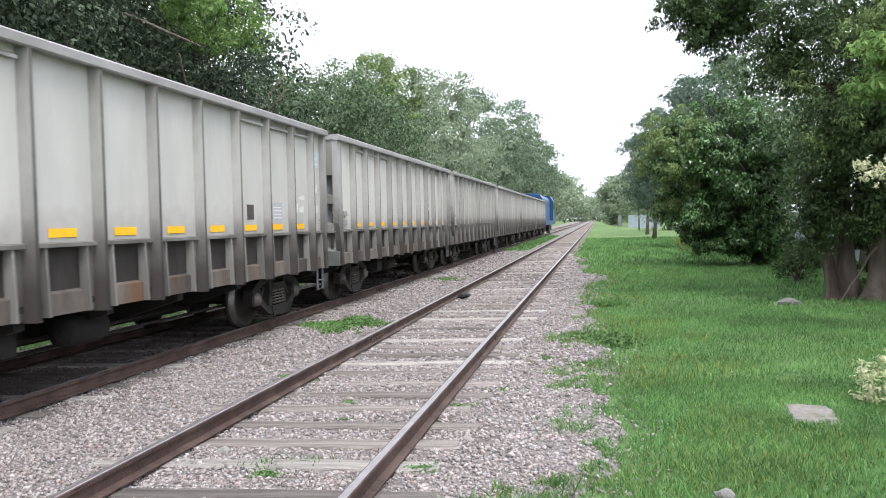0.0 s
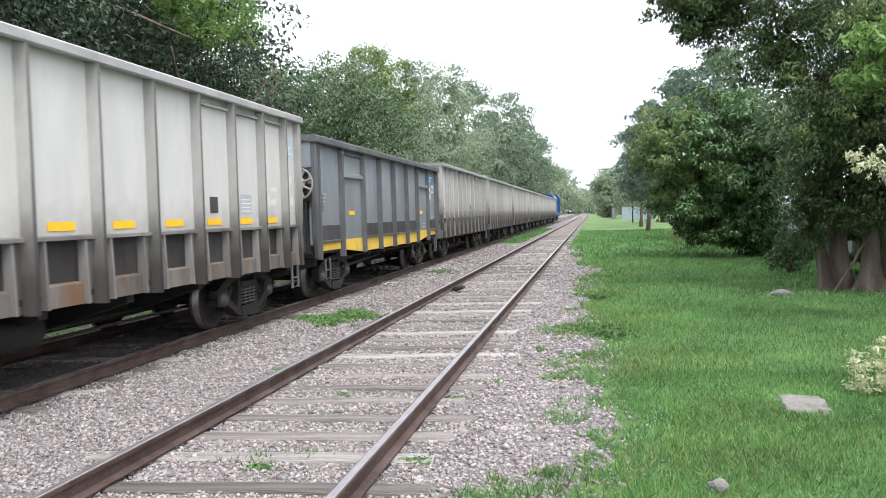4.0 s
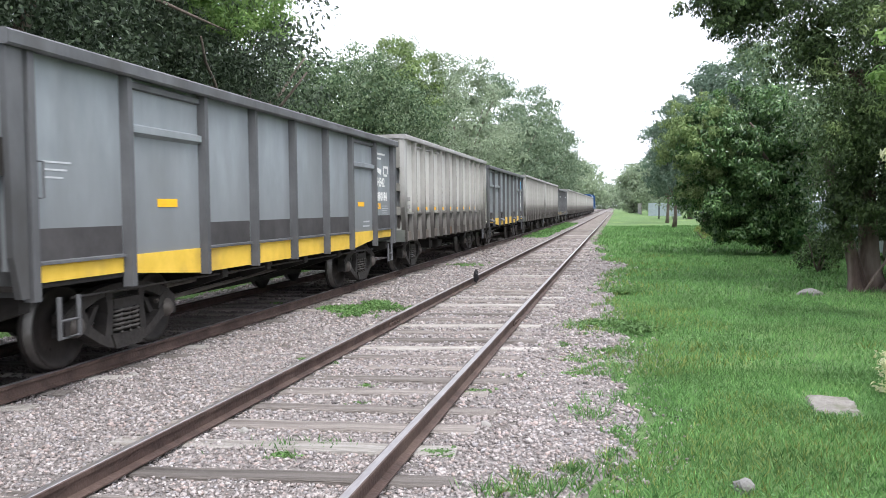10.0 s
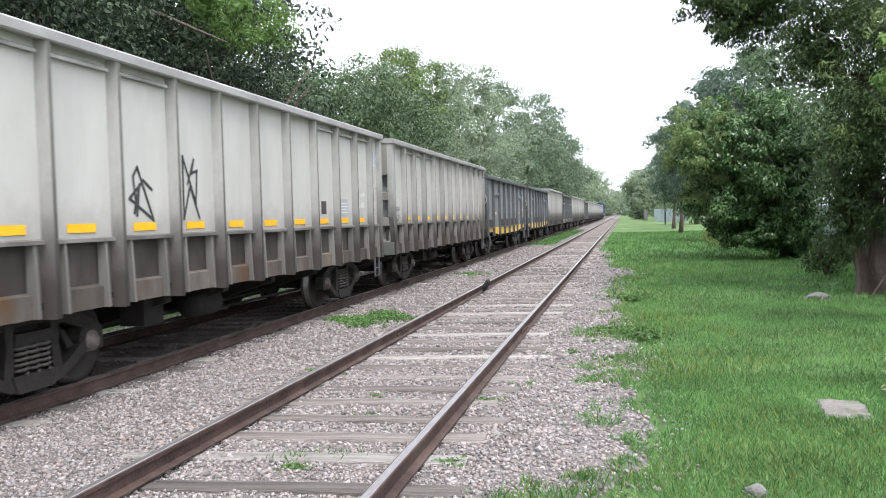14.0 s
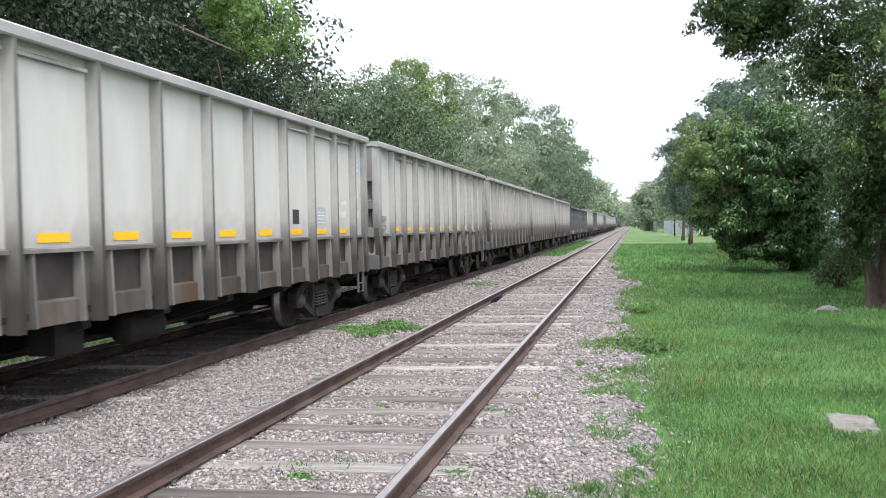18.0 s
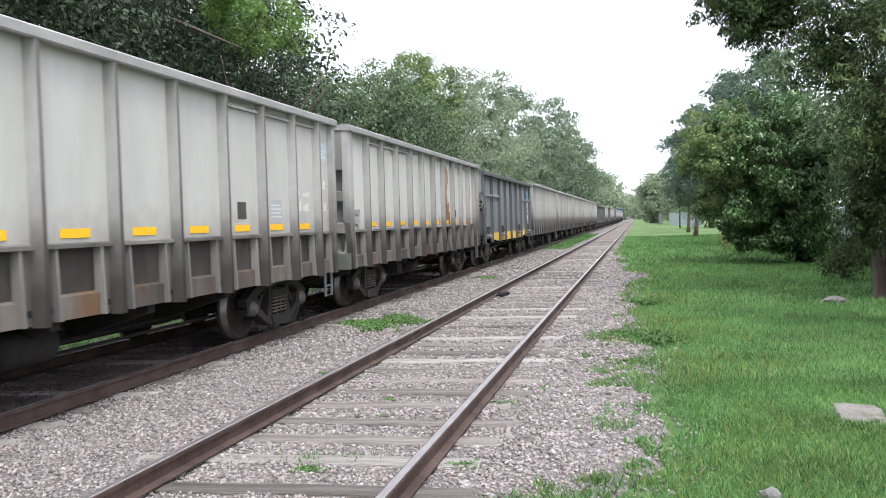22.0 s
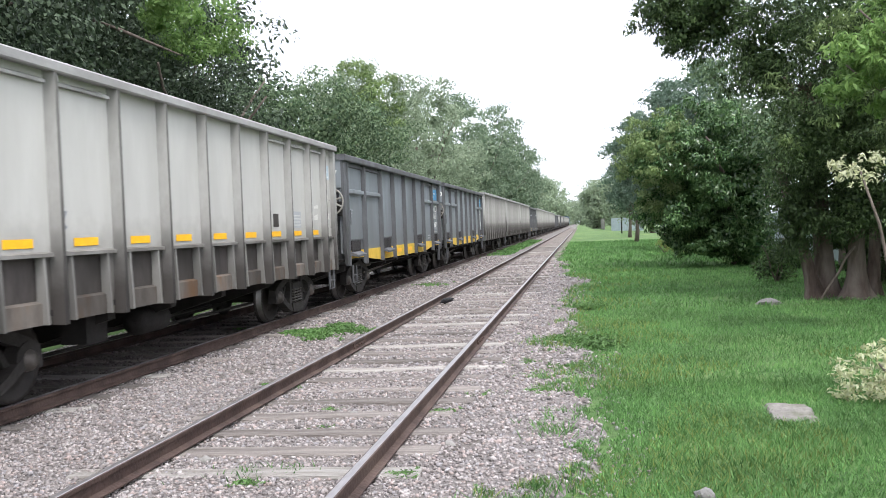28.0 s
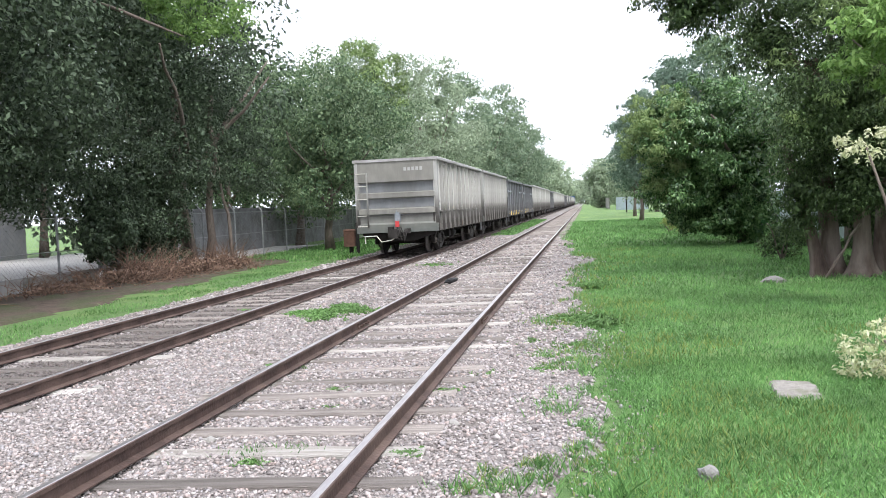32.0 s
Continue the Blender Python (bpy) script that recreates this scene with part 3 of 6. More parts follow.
def sleeper_mesh(length, width, seed):
    r = random.Random(seed)
    g = geo()
    n = 7
    half = length / 2
    prof = []
    for i in range(n + 1):
        x = -half + length * i / n
        prof.append((x, width / 2 * (1 + r.uniform(-0.09, 0.05)), width / 2 * (1 + r.uniform(-0.09, 0.05)), RAIL_FOOT - 0.002 + r.uniform(-0.012, 0.0)))
    for x, a, b, z in prof:
        g[0].extend([(x, -a, z - 0.13), (x, b, z - 0.13), (x, b - 0.008, z - 0.01), (x, b - 0.02, z), (x, -a + 0.02, z), (x, -a + 0.008, z - 0.01)])
    for i in range(n):
        for k in range(6):
            p, q = i * 6 + k, i * 6 + (k + 1) % 6
            g[1].append((p, q, q + 6, p + 6))
    g[1].append((0, 1, 2, 3, 4, 5))
    g[1].append(tuple(n * 6 + k for k in (5, 4, 3, 2, 1, 0)))
    return mesh_of("sleeper", g, M["sleeper"])


def track(x0, label, near, joints, reach, seed):
    t = thing("railway_track", pose(x0, 0, 0), label, "railway track", "railway tracks", "structure")
    for side in (-1, 1):
        cx = side * (GAUGE / 2 + 0.034)
        cuts = [-300.0] + [j + (0.15 if side > 0 else -0.15) for j in joints] + [900.0]
        for a, b in zip(cuts, cuts[1:]):
            g = geo()
            extrude_y(g, [(cx + u, w) for u, w in RAIL], a + 0.004, b - 0.004)
            r = part("rail", g, M["rail"], t)
            g = geo()
            extrude_y(g, [(cx - 0.027, -0.0035), (cx + 0.027, -0.0035), (cx + 0.022, 0.0), (cx - 0.022, 0.0)], a + 0.004, b - 0.004)
            part("running_surface", g, M["rail_top"], r, "worn shiny rail head")
        for j in cuts[1:-1]:
            g = geo()
            for s in (-1, 1):
                extrude_y(g, [(cx + s * 0.011, -0.112), (cx + s * 0.036, -0.118), (cx + s * 0.032, -0.085), (cx + s * 0.020, -0.07), (cx + s * 0.030, -0.042), (cx + s * 0.011, -0.046)], j - 0.28, j + 0.28)
            plate = part("fishplate", g, M["rail"], t)
            for q in (-0.2, -0.07, 0.07, 0.2):
                g = geo()
                tube(g, [(cx - 0.055, j + q, -0.078), (cx + 0.055, j + q, -0.078)], 0.016, 6)
                part("bolt", g, M["rail"], plate)
    forms = [sleeper_mesh(2.6, 0.235, seed + i) for i in range(5)]
    for i in (5, 6):
        forms.append(sleeper_mesh(2.6, 0.235, seed + i))
        forms[-1].materials.clear()
        forms[-1].materials.append(M["sleeper_pale"])
    ahead, behind = random.Random(seed), random.Random(seed + 50)
    back = [near - 0.65 * k for k in range(18, 0, -1)]
    places = back + ([3.86, 4.48, 5.10, 5.77, 6.35, 6.96, 7.62, 8.22, 8.84, 9.45] if x0 == 0 else [near])
    y = places[0]
    while y < reach:
        if places:
            y = places.pop(0)
        r = behind if y < near - 0.1 else ahead
        kind = 5 + r.randrange(2) if y == 5.77 or r.random() < 0.16 else r.randrange(5)
        ob = shared("sleeper", forms[kind], t, (r.uniform(-0.1, 0.1), y, r.uniform(-0.008, 0.0)))
        ob.rotation_euler = (0, 0, radians(r.uniform(-1.5, 1.5) + 3.5))
        ob.scale = (r.uniform(0.94, 1.03), r.uniform(0.85, 1.1), 1)
        y += r.choice([0.6, 0.64, 0.66, 0.7])
    g = geo()
    for k in range(19, 300):
        box(g, -1.3, 1.3, near - 0.65 * k - 0.11, near - 0.65 * k + 0.11, RAIL_FOOT - 0.12, RAIL_FOOT - 0.003)
    while y < 240:
        box(g, -1.3, 1.3, y - 0.11, y + 0.11, RAIL_FOOT - 0.12, RAIL_FOOT - 0.003)
        y += 0.66
    far = part("far_sleepers", g, M["sleeper"], t)
    far["kind"] = "stuff"
    return t


track(0.0, "rusty broad gauge railway track on weathered wooden sleepers", 3.86, (11.95, 36.0), 62, 11)
track(FAR_TRACK, "rusty railway track with grey wooden sleepers under the train", 5.2, (20.3, 44.0), 62, 31)


# ---------------------------------------------------------------- the train
START, LENGTH, SPEED, SLOWING = 0.2, 12.5, 9.503, 0.00555
WHEEL_R = 0.43
AXLES = (1.52, 3.22, 10.05, 11.75)
HALF = 1.46
B_POSTS = (0.40, 1.31, 2.22, 3.25, 4.34, 5.40, 6.48, 7.58, 8.70, 9.76, 10.80, 11.75, 12.42)
G_POSTS = (0.50, 1.98, 3.60, 5.02, 6.46, 7.95, 9.36, 10.92, 12.30)


def wheelset_mesh():
    g = geo()
    for s in (-1, 1):
        rings = [(s * 0.755, 0.10), (s * 0.755, 0.36), (s * 0.75, 0.385), (s * 0.75, WHEEL_R + 0.03), (s * 0.775, WHEEL_R + 0.028), (s * 0.79, WHEEL_R),
                 (s * 0.885, WHEEL_R - 0.006), (s * 0.885, 0.375), (s * 0.835, 0.345), (s * 0.825, 0.15), (s * 0.87, 0.13), (s * 0.87, 0.0)]
        disc_x(g, 0, 0, rings, 24)
        for k in range(3):
            a = k * 2.094
            tube(g, [(s * 0.825, 0.23 * math.cos(a), 0.23 * math.sin(a)), (s * 0.834, 0.23 * math.cos(a), 0.23 * math.sin(a))], 0.022, 8)
    disc_x(g, 0, 0, [(-1.02, 0.07), (1.02, 0.07)], 12)
    me = mesh_of("wheelset", g, M["wheel"], True)
    me.materials.append(M["tread"])
    for p in me.polygons:
        c = p.center
        p.material_index = int(0.79 < abs(c.x) < 0.88 and math.hypot(c.y, c.z) > WHEEL_R - 0.03)
    return me


def side_frame_mesh():
    """Cast side frame of a three-piece bogie, about its own centre."""
    g = geo()
    for s in (-1, 1):
        chord = ((1.04, 0.50, 0.13), (0.86, 0.585, 0.15), (0.66, 0.665, 0.13), (0.46, 0.72, 0.11), (0.22, 0.75, 0.10), (0.0, 0.755, 0.10))
        for (y0, z0, a), (y1, z1, b) in zip(chord, chord[1:]):
            extrude_x(g, [(s * y0, z0 + a / 2), (s * y1, z1 + b / 2), (s * y1, z1 - b / 2), (s * y0, z0 - a / 2)], -0.065, 0.065)
        low = ((0.80, 0.44, 0.15), (0.66, 0.36, 0.13), (0.50, 0.26, 0.11), (0.34, 0.19, 0.10), (0.16, 0.155, 0.09), (0.0, 0.15, 0.09))
        for (y0, z0, a), (y1, z1, b) in zip(low, low[1:]):
            extrude_x(g, [(s * y0, z0 + a / 2), (s * y1, z1 + b / 2), (s * y1, z1 - b / 2), (s * y0, z0 - a / 2)], -0.085, 0.085)
        # axle box pedestal, rounded over the bearing
        ring = [(s * (0.85 + 0.19 * math.cos(math.pi * k / 8)), 0.46 + 0.16 * math.sin(math.pi * k / 8)) for k in range(9)]
        extrude_x(g, ring + [(s * 0.66, 0.36), (s * 0.74, 0.36), (s * 0.76, 0.45), (s * 0.94, 0.45), (s * 0.96, 0.34), (s * 1.04, 0.34)], -0.075, 0.075)
        # column beside the springs, leaning outwards at its foot
        extrude_x(g, [(s * 0.25, 0.74), (s * 0.36, 0.74), (s * 0.34, 0.5), (s * 0.40, 0.22), (s * 0.27, 0.2), (s * 0.25, 0.5)], -0.08, 0.08)
        extrude_x(g, [(s * 0.42, 0.60), (s * 0.50, 0.58), (s * 0.62, 0.42), (s * 0.54, 0.40)], -0.03, 0.03)
    extrude_x(g, [(-0.30, 0.27), (0.30, 0.27), (0.24, 0.11), (-0.24, 0.11)], -0.105, 0.105)
    extrude_x(g, [(-0.25, 0.53), (0.25, 0.53), (0.23, 0.64), (-0.23, 0.64)], -0.05, 0.09)
    return mesh_of("side_frame", g, M["cast"])


def spring_mesh():
    g = geo()
    pts = [(0.075 * math.cos(a), 0.075 * math.sin(a), 0.27 + 0.25 * a / 32) for a in range(33)]
    tube(g, pts, 0.018, 4)
    return mesh_of("spring", g, M["spring"], True)


def cap_mesh():
    g = geo()
    disc_x(g, 0, 0, [(-0.12, 0.10), (0.02, 0.115), (0.06, 0.105), (0.075, 0.075), (0.095, 0.07), (0.095, 0.0)], 14)
    return mesh_of("bearing_cap", g, M["cap"], True)


def bolster_mesh():
    g = geo()
    extrude_x(g, [(-0.2, 0.5), (0.2, 0.5), (0.16, 0.72), (-0.16, 0.72)], -0.98, 0.98)
    for s in (-1, 1):
        extrude_x(g, [(s * 0.36, 0.32), (s * 0.44, 0.32), (s * 0.44, 0.46), (s * 0.36, 0.46)], -0.85, 0.85)
        for q in (-1, 1):
            extrude_x(g, [(s * 0.37, 0.30), (s * 0.41, 0.24), (s * 0.43, 0.5), (s * 0.38, 0.56)], q * 0.84 - 0.06, q * 0.84 + 0.06)
    return mesh_of("bolster", g, M["under"])


WHEELSET, SIDE_FRAME, SPRING, CAP, BOLSTER = wheelset_mesh(), side_frame_mesh(), spring_mesh(), cap_mesh(), bolster_mesh()


def cross_beam_mesh():
    g = geo()
    extrude_y(g, [(-1.3, 0.84), (-1.3, 0.7), (-0.5, 0.46), (0.5, 0.46), (1.3, 0.7), (1.3, 0.84)], -0.07, 0.07)
    return mesh_of("cross_beam", g, M["under"])


CROSS_BEAM = cross_beam_mesh()


def running_gear(w):
    for c in ((AXLES[0] + AXLES[1]) / 2, (AXLES[2] + AXLES[3]) / 2):
        b = shared("bogie", BOLSTER, w, (0, c, 0), "sooty three-piece freight bogie")
        for s in (-1, 1):
            shared("side_frame", SIDE_FRAME, b, (s * 1.0, 0, 0))
            for q in (-0.15, 0.0, 0.15):
                shared("spring", SPRING, b, (s * 1.04, q, 0))
            for q in (-0.85, 0.85):
                shared("bearing_cap", CAP, b, (s * 1.03, q, WHEEL_R))
                if s < 0:
                    b.children[-1].rotation_euler = (0, 0, math.pi)
    for y in AXLES:
        shared("wheelset", WHEELSET, w, (0, y, WHEEL_R))


def underframe(w, tank=True):
    g = geo()
    box(g, -0.22, 0.22, 0.35, LENGTH - 0.35, 0.62, 0.86)
    box(g, -0.30, 0.30, 3.8, LENGTH - 3.0, 0.36, 0.62)
    part("underframe", g, M["under"], w)
    for y in (0.5, 4.3, 5.7, 7.2, 8.9, LENGTH - 0.4):
        shared("cross_beam", CROSS_BEAM, w, (0, y, 0))
    if tank:
        g = geo()
        disc_x(g, 0, 0, [(-0.03, 0.05), (0.0, 0.15), (0.04, 0.17), (0.62, 0.17), (0.66, 0.15), (0.69, 0.05)], 14)
        o = part("brake_cylinder", g, M["under"], w, "", True)
        o.location, o.rotation_euler = (0.95, 5.35, 0.55), (0, 0, math.pi / 2)
        g = geo()
        box(g, 0.85, 1.15, 4.05, 4.45, 0.46, 0.80)
        part("valve_box", g, M["under"], w)
        g = geo()
        tube(g, [(0.6, 3.6, 0.34), (0.6, 9.9, 0.36)], 0.022, 6)
        tube(g, [(0.2, 3.2, 0.42), (0.7, 6.2, 0.47), (0.3, 8.9, 0.42)], 0.02, 6)
        part("brake_rod", g, M["cast"], w)
    for y, s in ((0.0, -1), (LENGTH, 1)):
        g = geo()
        box(g, -0.11, 0.11, min(y - s * 0.35, y + s * 0.10), max(y - s * 0.35, y + s * 0.10), 0.62, 0.86)
        tube(g, [(0, y + s * 0.06, 0.74), (0, y + s * 0.16, 0.74)], [0.10, 0.13], 10)
        box(g, -0.15, 0.07, min(y + s * 0.13, y + s * 0.235), max(y + s * 0.13, y + s * 0.235), 0.58, 0.90)
        part("coupler", g, M["cast"], w)


def mark_mesh():
    g = geo()
    box(g, 0, 0.003, 0, 1, 0, 1)
    return mesh_of("stencil_mark", g, M["pale"])


MARK = mark_mesh()


def step(w, y, mat):
    """Bent-bar foot step that hangs below the sill."""
    g = geo()
    tube(g, [(1.38, y, 0.80), (1.38, y, 0.42), (1.38, y + 0.28, 0.42), (1.38, y + 0.28, 0.80)], 0.026, 5)
    tube(g, [(1.38, y, 0.58), (1.38, y + 0.28, 0.58)], 0.014, 5)
    part("foot_step", g, mat, w)


END_PROFILE = [(0.0, 3.27), (0.0, 2.53), (0.13, 2.51), (0.13, 2.17), (0.0, 2.14), (0.0, 1.98), (0.13, 1.96), (0.13, 1.62), (0.0, 1.58),
               (0.0, 1.42), (0.13, 1.40), (0.08, 1.12), (0.0, 1.05), (0.0, 0.79), (0.05, 0.79), (0.18, 1.1), (0.18, 3.27)]


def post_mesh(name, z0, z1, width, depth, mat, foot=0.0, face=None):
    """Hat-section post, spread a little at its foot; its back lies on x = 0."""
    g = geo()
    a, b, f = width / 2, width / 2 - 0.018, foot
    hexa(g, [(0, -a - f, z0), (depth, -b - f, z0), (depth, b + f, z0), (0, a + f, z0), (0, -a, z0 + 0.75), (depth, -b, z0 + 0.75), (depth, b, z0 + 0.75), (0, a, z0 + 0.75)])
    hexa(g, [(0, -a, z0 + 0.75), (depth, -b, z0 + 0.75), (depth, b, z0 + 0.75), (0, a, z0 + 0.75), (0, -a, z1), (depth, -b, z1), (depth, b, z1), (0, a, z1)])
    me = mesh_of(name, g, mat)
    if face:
        # faces turned outward take the darker, shaded copy of the paint
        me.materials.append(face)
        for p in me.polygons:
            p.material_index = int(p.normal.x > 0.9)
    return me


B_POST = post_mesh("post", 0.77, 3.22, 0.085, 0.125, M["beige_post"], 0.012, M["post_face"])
G_POST = post_mesh("post", 0.80, 3.11, 0.12, 0.10, M["grey_post"], 0.0)
G_POST_LOW = post_mesh("post", 0.80, 2.99, 0.12, 0.10, M["grey_post"], 0.0)
G_THIN = post_mesh("post", 0.80, 2.99, 0.10, 0.11, M["grey_post"], 0.0)


def rib_mesh():
    g = geo()
    hexa(g, [(0, -0.024, 0.79), (0.11, -0.018, 0.79), (0.11, 0.018, 0.79), (0, 0.024, 0.79), (0, -0.020, 1.45), (0.085, -0.014, 1.45), (0.085, 0.014, 1.45), (0, 0.020, 1.45)])
    return mesh_of("rib", g, M["rib"])


RIB = rib_mesh()


def strip_mesh():
    g = geo()
    box(g, 0, 0.006, -0.21, 0.21, 0, 0.085)
    return mesh_of("reflective_strip", g, M["dash"])


STRIP = strip_mesh()


def beige_wagon(label, tail=False):
    w = thing("gondola_wagon", Matrix.Identity(4), label, "freight wagon", "wagons of the passing train")
    X = HALF - 0.10
    g = geo()
    box(g, X - 0.05, X, START + 0.05, LENGTH - 0.05, 1.44, 3.23)
    part("side_sheet", g, M["beige"], w, "pale beige painted steel side sheet")
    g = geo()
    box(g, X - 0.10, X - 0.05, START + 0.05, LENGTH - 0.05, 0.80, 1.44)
    part("lower_sheet", g, M["lower"], w, "dark brown lower side sheet")
    g = geo()
    box(g, -X, -X + 0.05, START + 0.05, LENGTH - 0.05, 0.80, 3.23)
    for y in B_POSTS:
        box(g, -HALF, -X, y - 0.07, y + 0.07, 0.78, 3.21)
    part("far_side_wall", g, M["beige_post"], w)
    g = geo()
    box(g, -X, X, START + 0.1, LENGTH - 0.1, 0.86, 0.92)
    part("floor", g, M["under"], w)
    g = geo()
    r = [(1.33, 3.22), (HALF + 0.02, 3.20), (HALF + 0.035, 3.215), (HALF + 0.035, 3.295), (HALF + 0.015, 3.315), (1.33, 3.315)]
    extrude_y(g, r, START - 0.02, LENGTH + 0.02)
    extrude_y(g, [(-x, z) for x, z in r], START - 0.02, LENGTH + 0.02)
    for y in (START - 0.03, LENGTH - 0.13):
        box(g, -1.33, 1.33, y, y + 0.16, 3.215, 3.31)
    part("top_rim", g, M["beige_rim"], w, "grimy beige top rim")
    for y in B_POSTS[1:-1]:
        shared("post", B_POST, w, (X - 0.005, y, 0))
    for a, b in zip(B_POSTS, B_POSTS[1:]):
        i = B_POSTS.index(a)
        g = geo()
        extrude_y(g, [(X - 0.05, 1.49), (X + 0.055, 1.465), (X + 0.055, 1.43), (X - 0.05, 1.43)], a + 0.06, b - 0.06)
        part("belt_ledge", g, M["rib"], w)
        g = geo()
        extrude_y(g, [(X - 0.06, 1.02), (X + 0.015, 0.995), (X + 0.015, 0.79), (X - 0.06, 0.79)], a + (b - a) * 0.21 + 0.02, b - (b - a) * 0.20 - 0.02)
        part("sill_plate", g, M["sill"], w)
        for q in (0.21, 0.80):
            shared("rib", RIB, w, (X - 0.04, a + (b - a) * q, 0))
        for u, v in ((a + 0.04, a + (b - a) * 0.21 - 0.018), (a + (b - a) * 0.80 + 0.018, b - 0.04)):
            g = geo()
            box(g, X - 0.048, X - 0.005, u, v, 0.785, 1.44)
            part("side_plate", g, M["plate"], w)
        if 1 <= i <= 10:
            shared("reflective_strip", STRIP, w, (X + 0.003, (a + b) / 2, 1.52))
        if i in (1, 2, 3, 8, 9, 10):
            g = geo()
            extrude_y(g, [(X - 0.01, 3.15), (X + 0.055, 3.12), (X + 0.055, 3.09), (X - 0.01, 3.09)], a + 0.075, b - 0.075)
            part("upper_ledge", g, M["beige_post"], w)
    for y, s in ((START, 1), (LENGTH, -1)):
        g = geo()
        extrude_x(g, [(y + s * u, z) for u, z in END_PROFILE], -1.34, 1.34)
        wall = part("end_wall", g, M["beige_end"], w, "grimy beige end wall with three sunk grey panels")
        for z0, z1 in ((2.175, 2.505), (1.625, 1.955), (1.13, 1.395)):
            g = geo()
            d = 0.127 if z0 > 1.5 else 0.10
            extrude_x(g, [(y + s * (d + 0.02), z0), (y + s * d, z0), (y + s * (0.127 if z0 < 1.5 else d), z1), (y + s * (d + 0.05), z1)], -1.33, 1.33)
            part("sunk_panel", g, M["end_panel"], wall, "blue-grey sunk panel")
        g = geo()
        box(g, -HALF + 0.02, HALF - 0.02, min(y - s * 0.005, y + s * 0.04), max(y - s * 0.005, y + s * 0.04), 0.78, 1.06)
        part("foot_plate", g, M["beige_end"], w)
        for q in (-1, 1):
            g = geo()
            b = 0.26 if s > 0 else 0.14
            prof = [(y, 3.23), (y + s * b, 3.23), (y + s * b, 0.78), (y + s * (b - 0.1), 0.78), (y + s * (b - 0.13), 1.08), (y + s * 0.06, 1.42), (y, 1.6)]
            extrude_x(g, prof, min(q * 1.34, q * (HALF - 0.01)), max(q * 1.34, q * (HALF - 0.01)))
            part("corner_post", g, M["beige_post"], w)
    for z in (1.62, 1.80):
        g = geo()
        box(g, X, X + 0.035, 0.72, 0.92, z - 0.05, z + 0.04)
        box(g, X, X + 0.065, 0.77, 0.84, z - 0.055, z - 0.02)
        part("lashing_bracket", g, M["beige_rim"], w)
    g = geo()
    box(g, X + 0.001, X + 0.005, 9.12, 9.36, 1.68, 1.90)
    part("dark_plate", g, M["lower"], w, "small dark data plate")
    g = geo()
    for k in range(4):
        g = geo()
        box(g, X + 0.004, X + 0.007, 10.12, 10.47 - 0.04 * (k % 2), 1.70 + 0.055 * k, 1.715 + 0.055 * k)
        part("data_line", g, M["pale"], w, "row of faded small lettering")
    g = geo()
    box(g, X + 0.001, X + 0.004, 10.08, 10.50, 1.66, 1.95)
    part("data_panel", g, M["data"], w, "faded blue-grey data panel")
    g = geo()
    box(g, X + 0.001, X + 0.005, 11.84, 12.30, 2.62, 2.90)
    part("operator_sticker", g, M["sign_pale"], w, "faded blue and white sticker")
    g = geo()
    for k in range(4):
        box(g, X + 0.005, X + 0.008, 11.88, 11.88 + (0.36, 0.26, 0.32, 0.2)[k], 2.66 + 0.05 * k, 2.68 + 0.05 * k)
    part("sticker_lines", g, M["white"], w)
    g = geo()
    for a, b, z, h in ((10.95, 11.55, 2.02, 0.10), (11.0, 11.5, 1.80, 0.16), (11.88, 12.22, 2.16, 0.20), (11.86, 12.26, 1.80, 0.2)):
        for q, n, k in ((a, 0.45, 1.0), (a + (b - a) * 0.55, 0.45, 0.8)):
            for j in range(4):
                if (j * 7 + int(q * 10)) % 5:
                    shared("worn_stencil", MARK, w, (X + 0.001, q + (b - a) * n * j / 4, z), "half-worn white stencil").scale = (1, (b - a) * n * 0.17, h * k * (0.6 + 0.1 * j))
    g = geo()
    tube(g, [(X + 0.01, 12.24, 2.2), (X + 0.06, 12.24, 2.2), (X + 0.06, 12.24, 1.66), (X + 0.01, 12.24, 1.66)], 0.007, 5)
    part("hand_rail", g, M["beige_post"], w)
    g = geo()
    for k in range(5):
        box(g, 0.30 + 0.14 * k, 0.39 + 0.14 * k, START - 0.005, START, 2.88, 3.0)
    part("faded_number", g, M["faded"], w, "worn row of pale numerals")
    step(w, 12.05, M["grey_post"])
    underframe(w)
    running_gear(w)
    return w


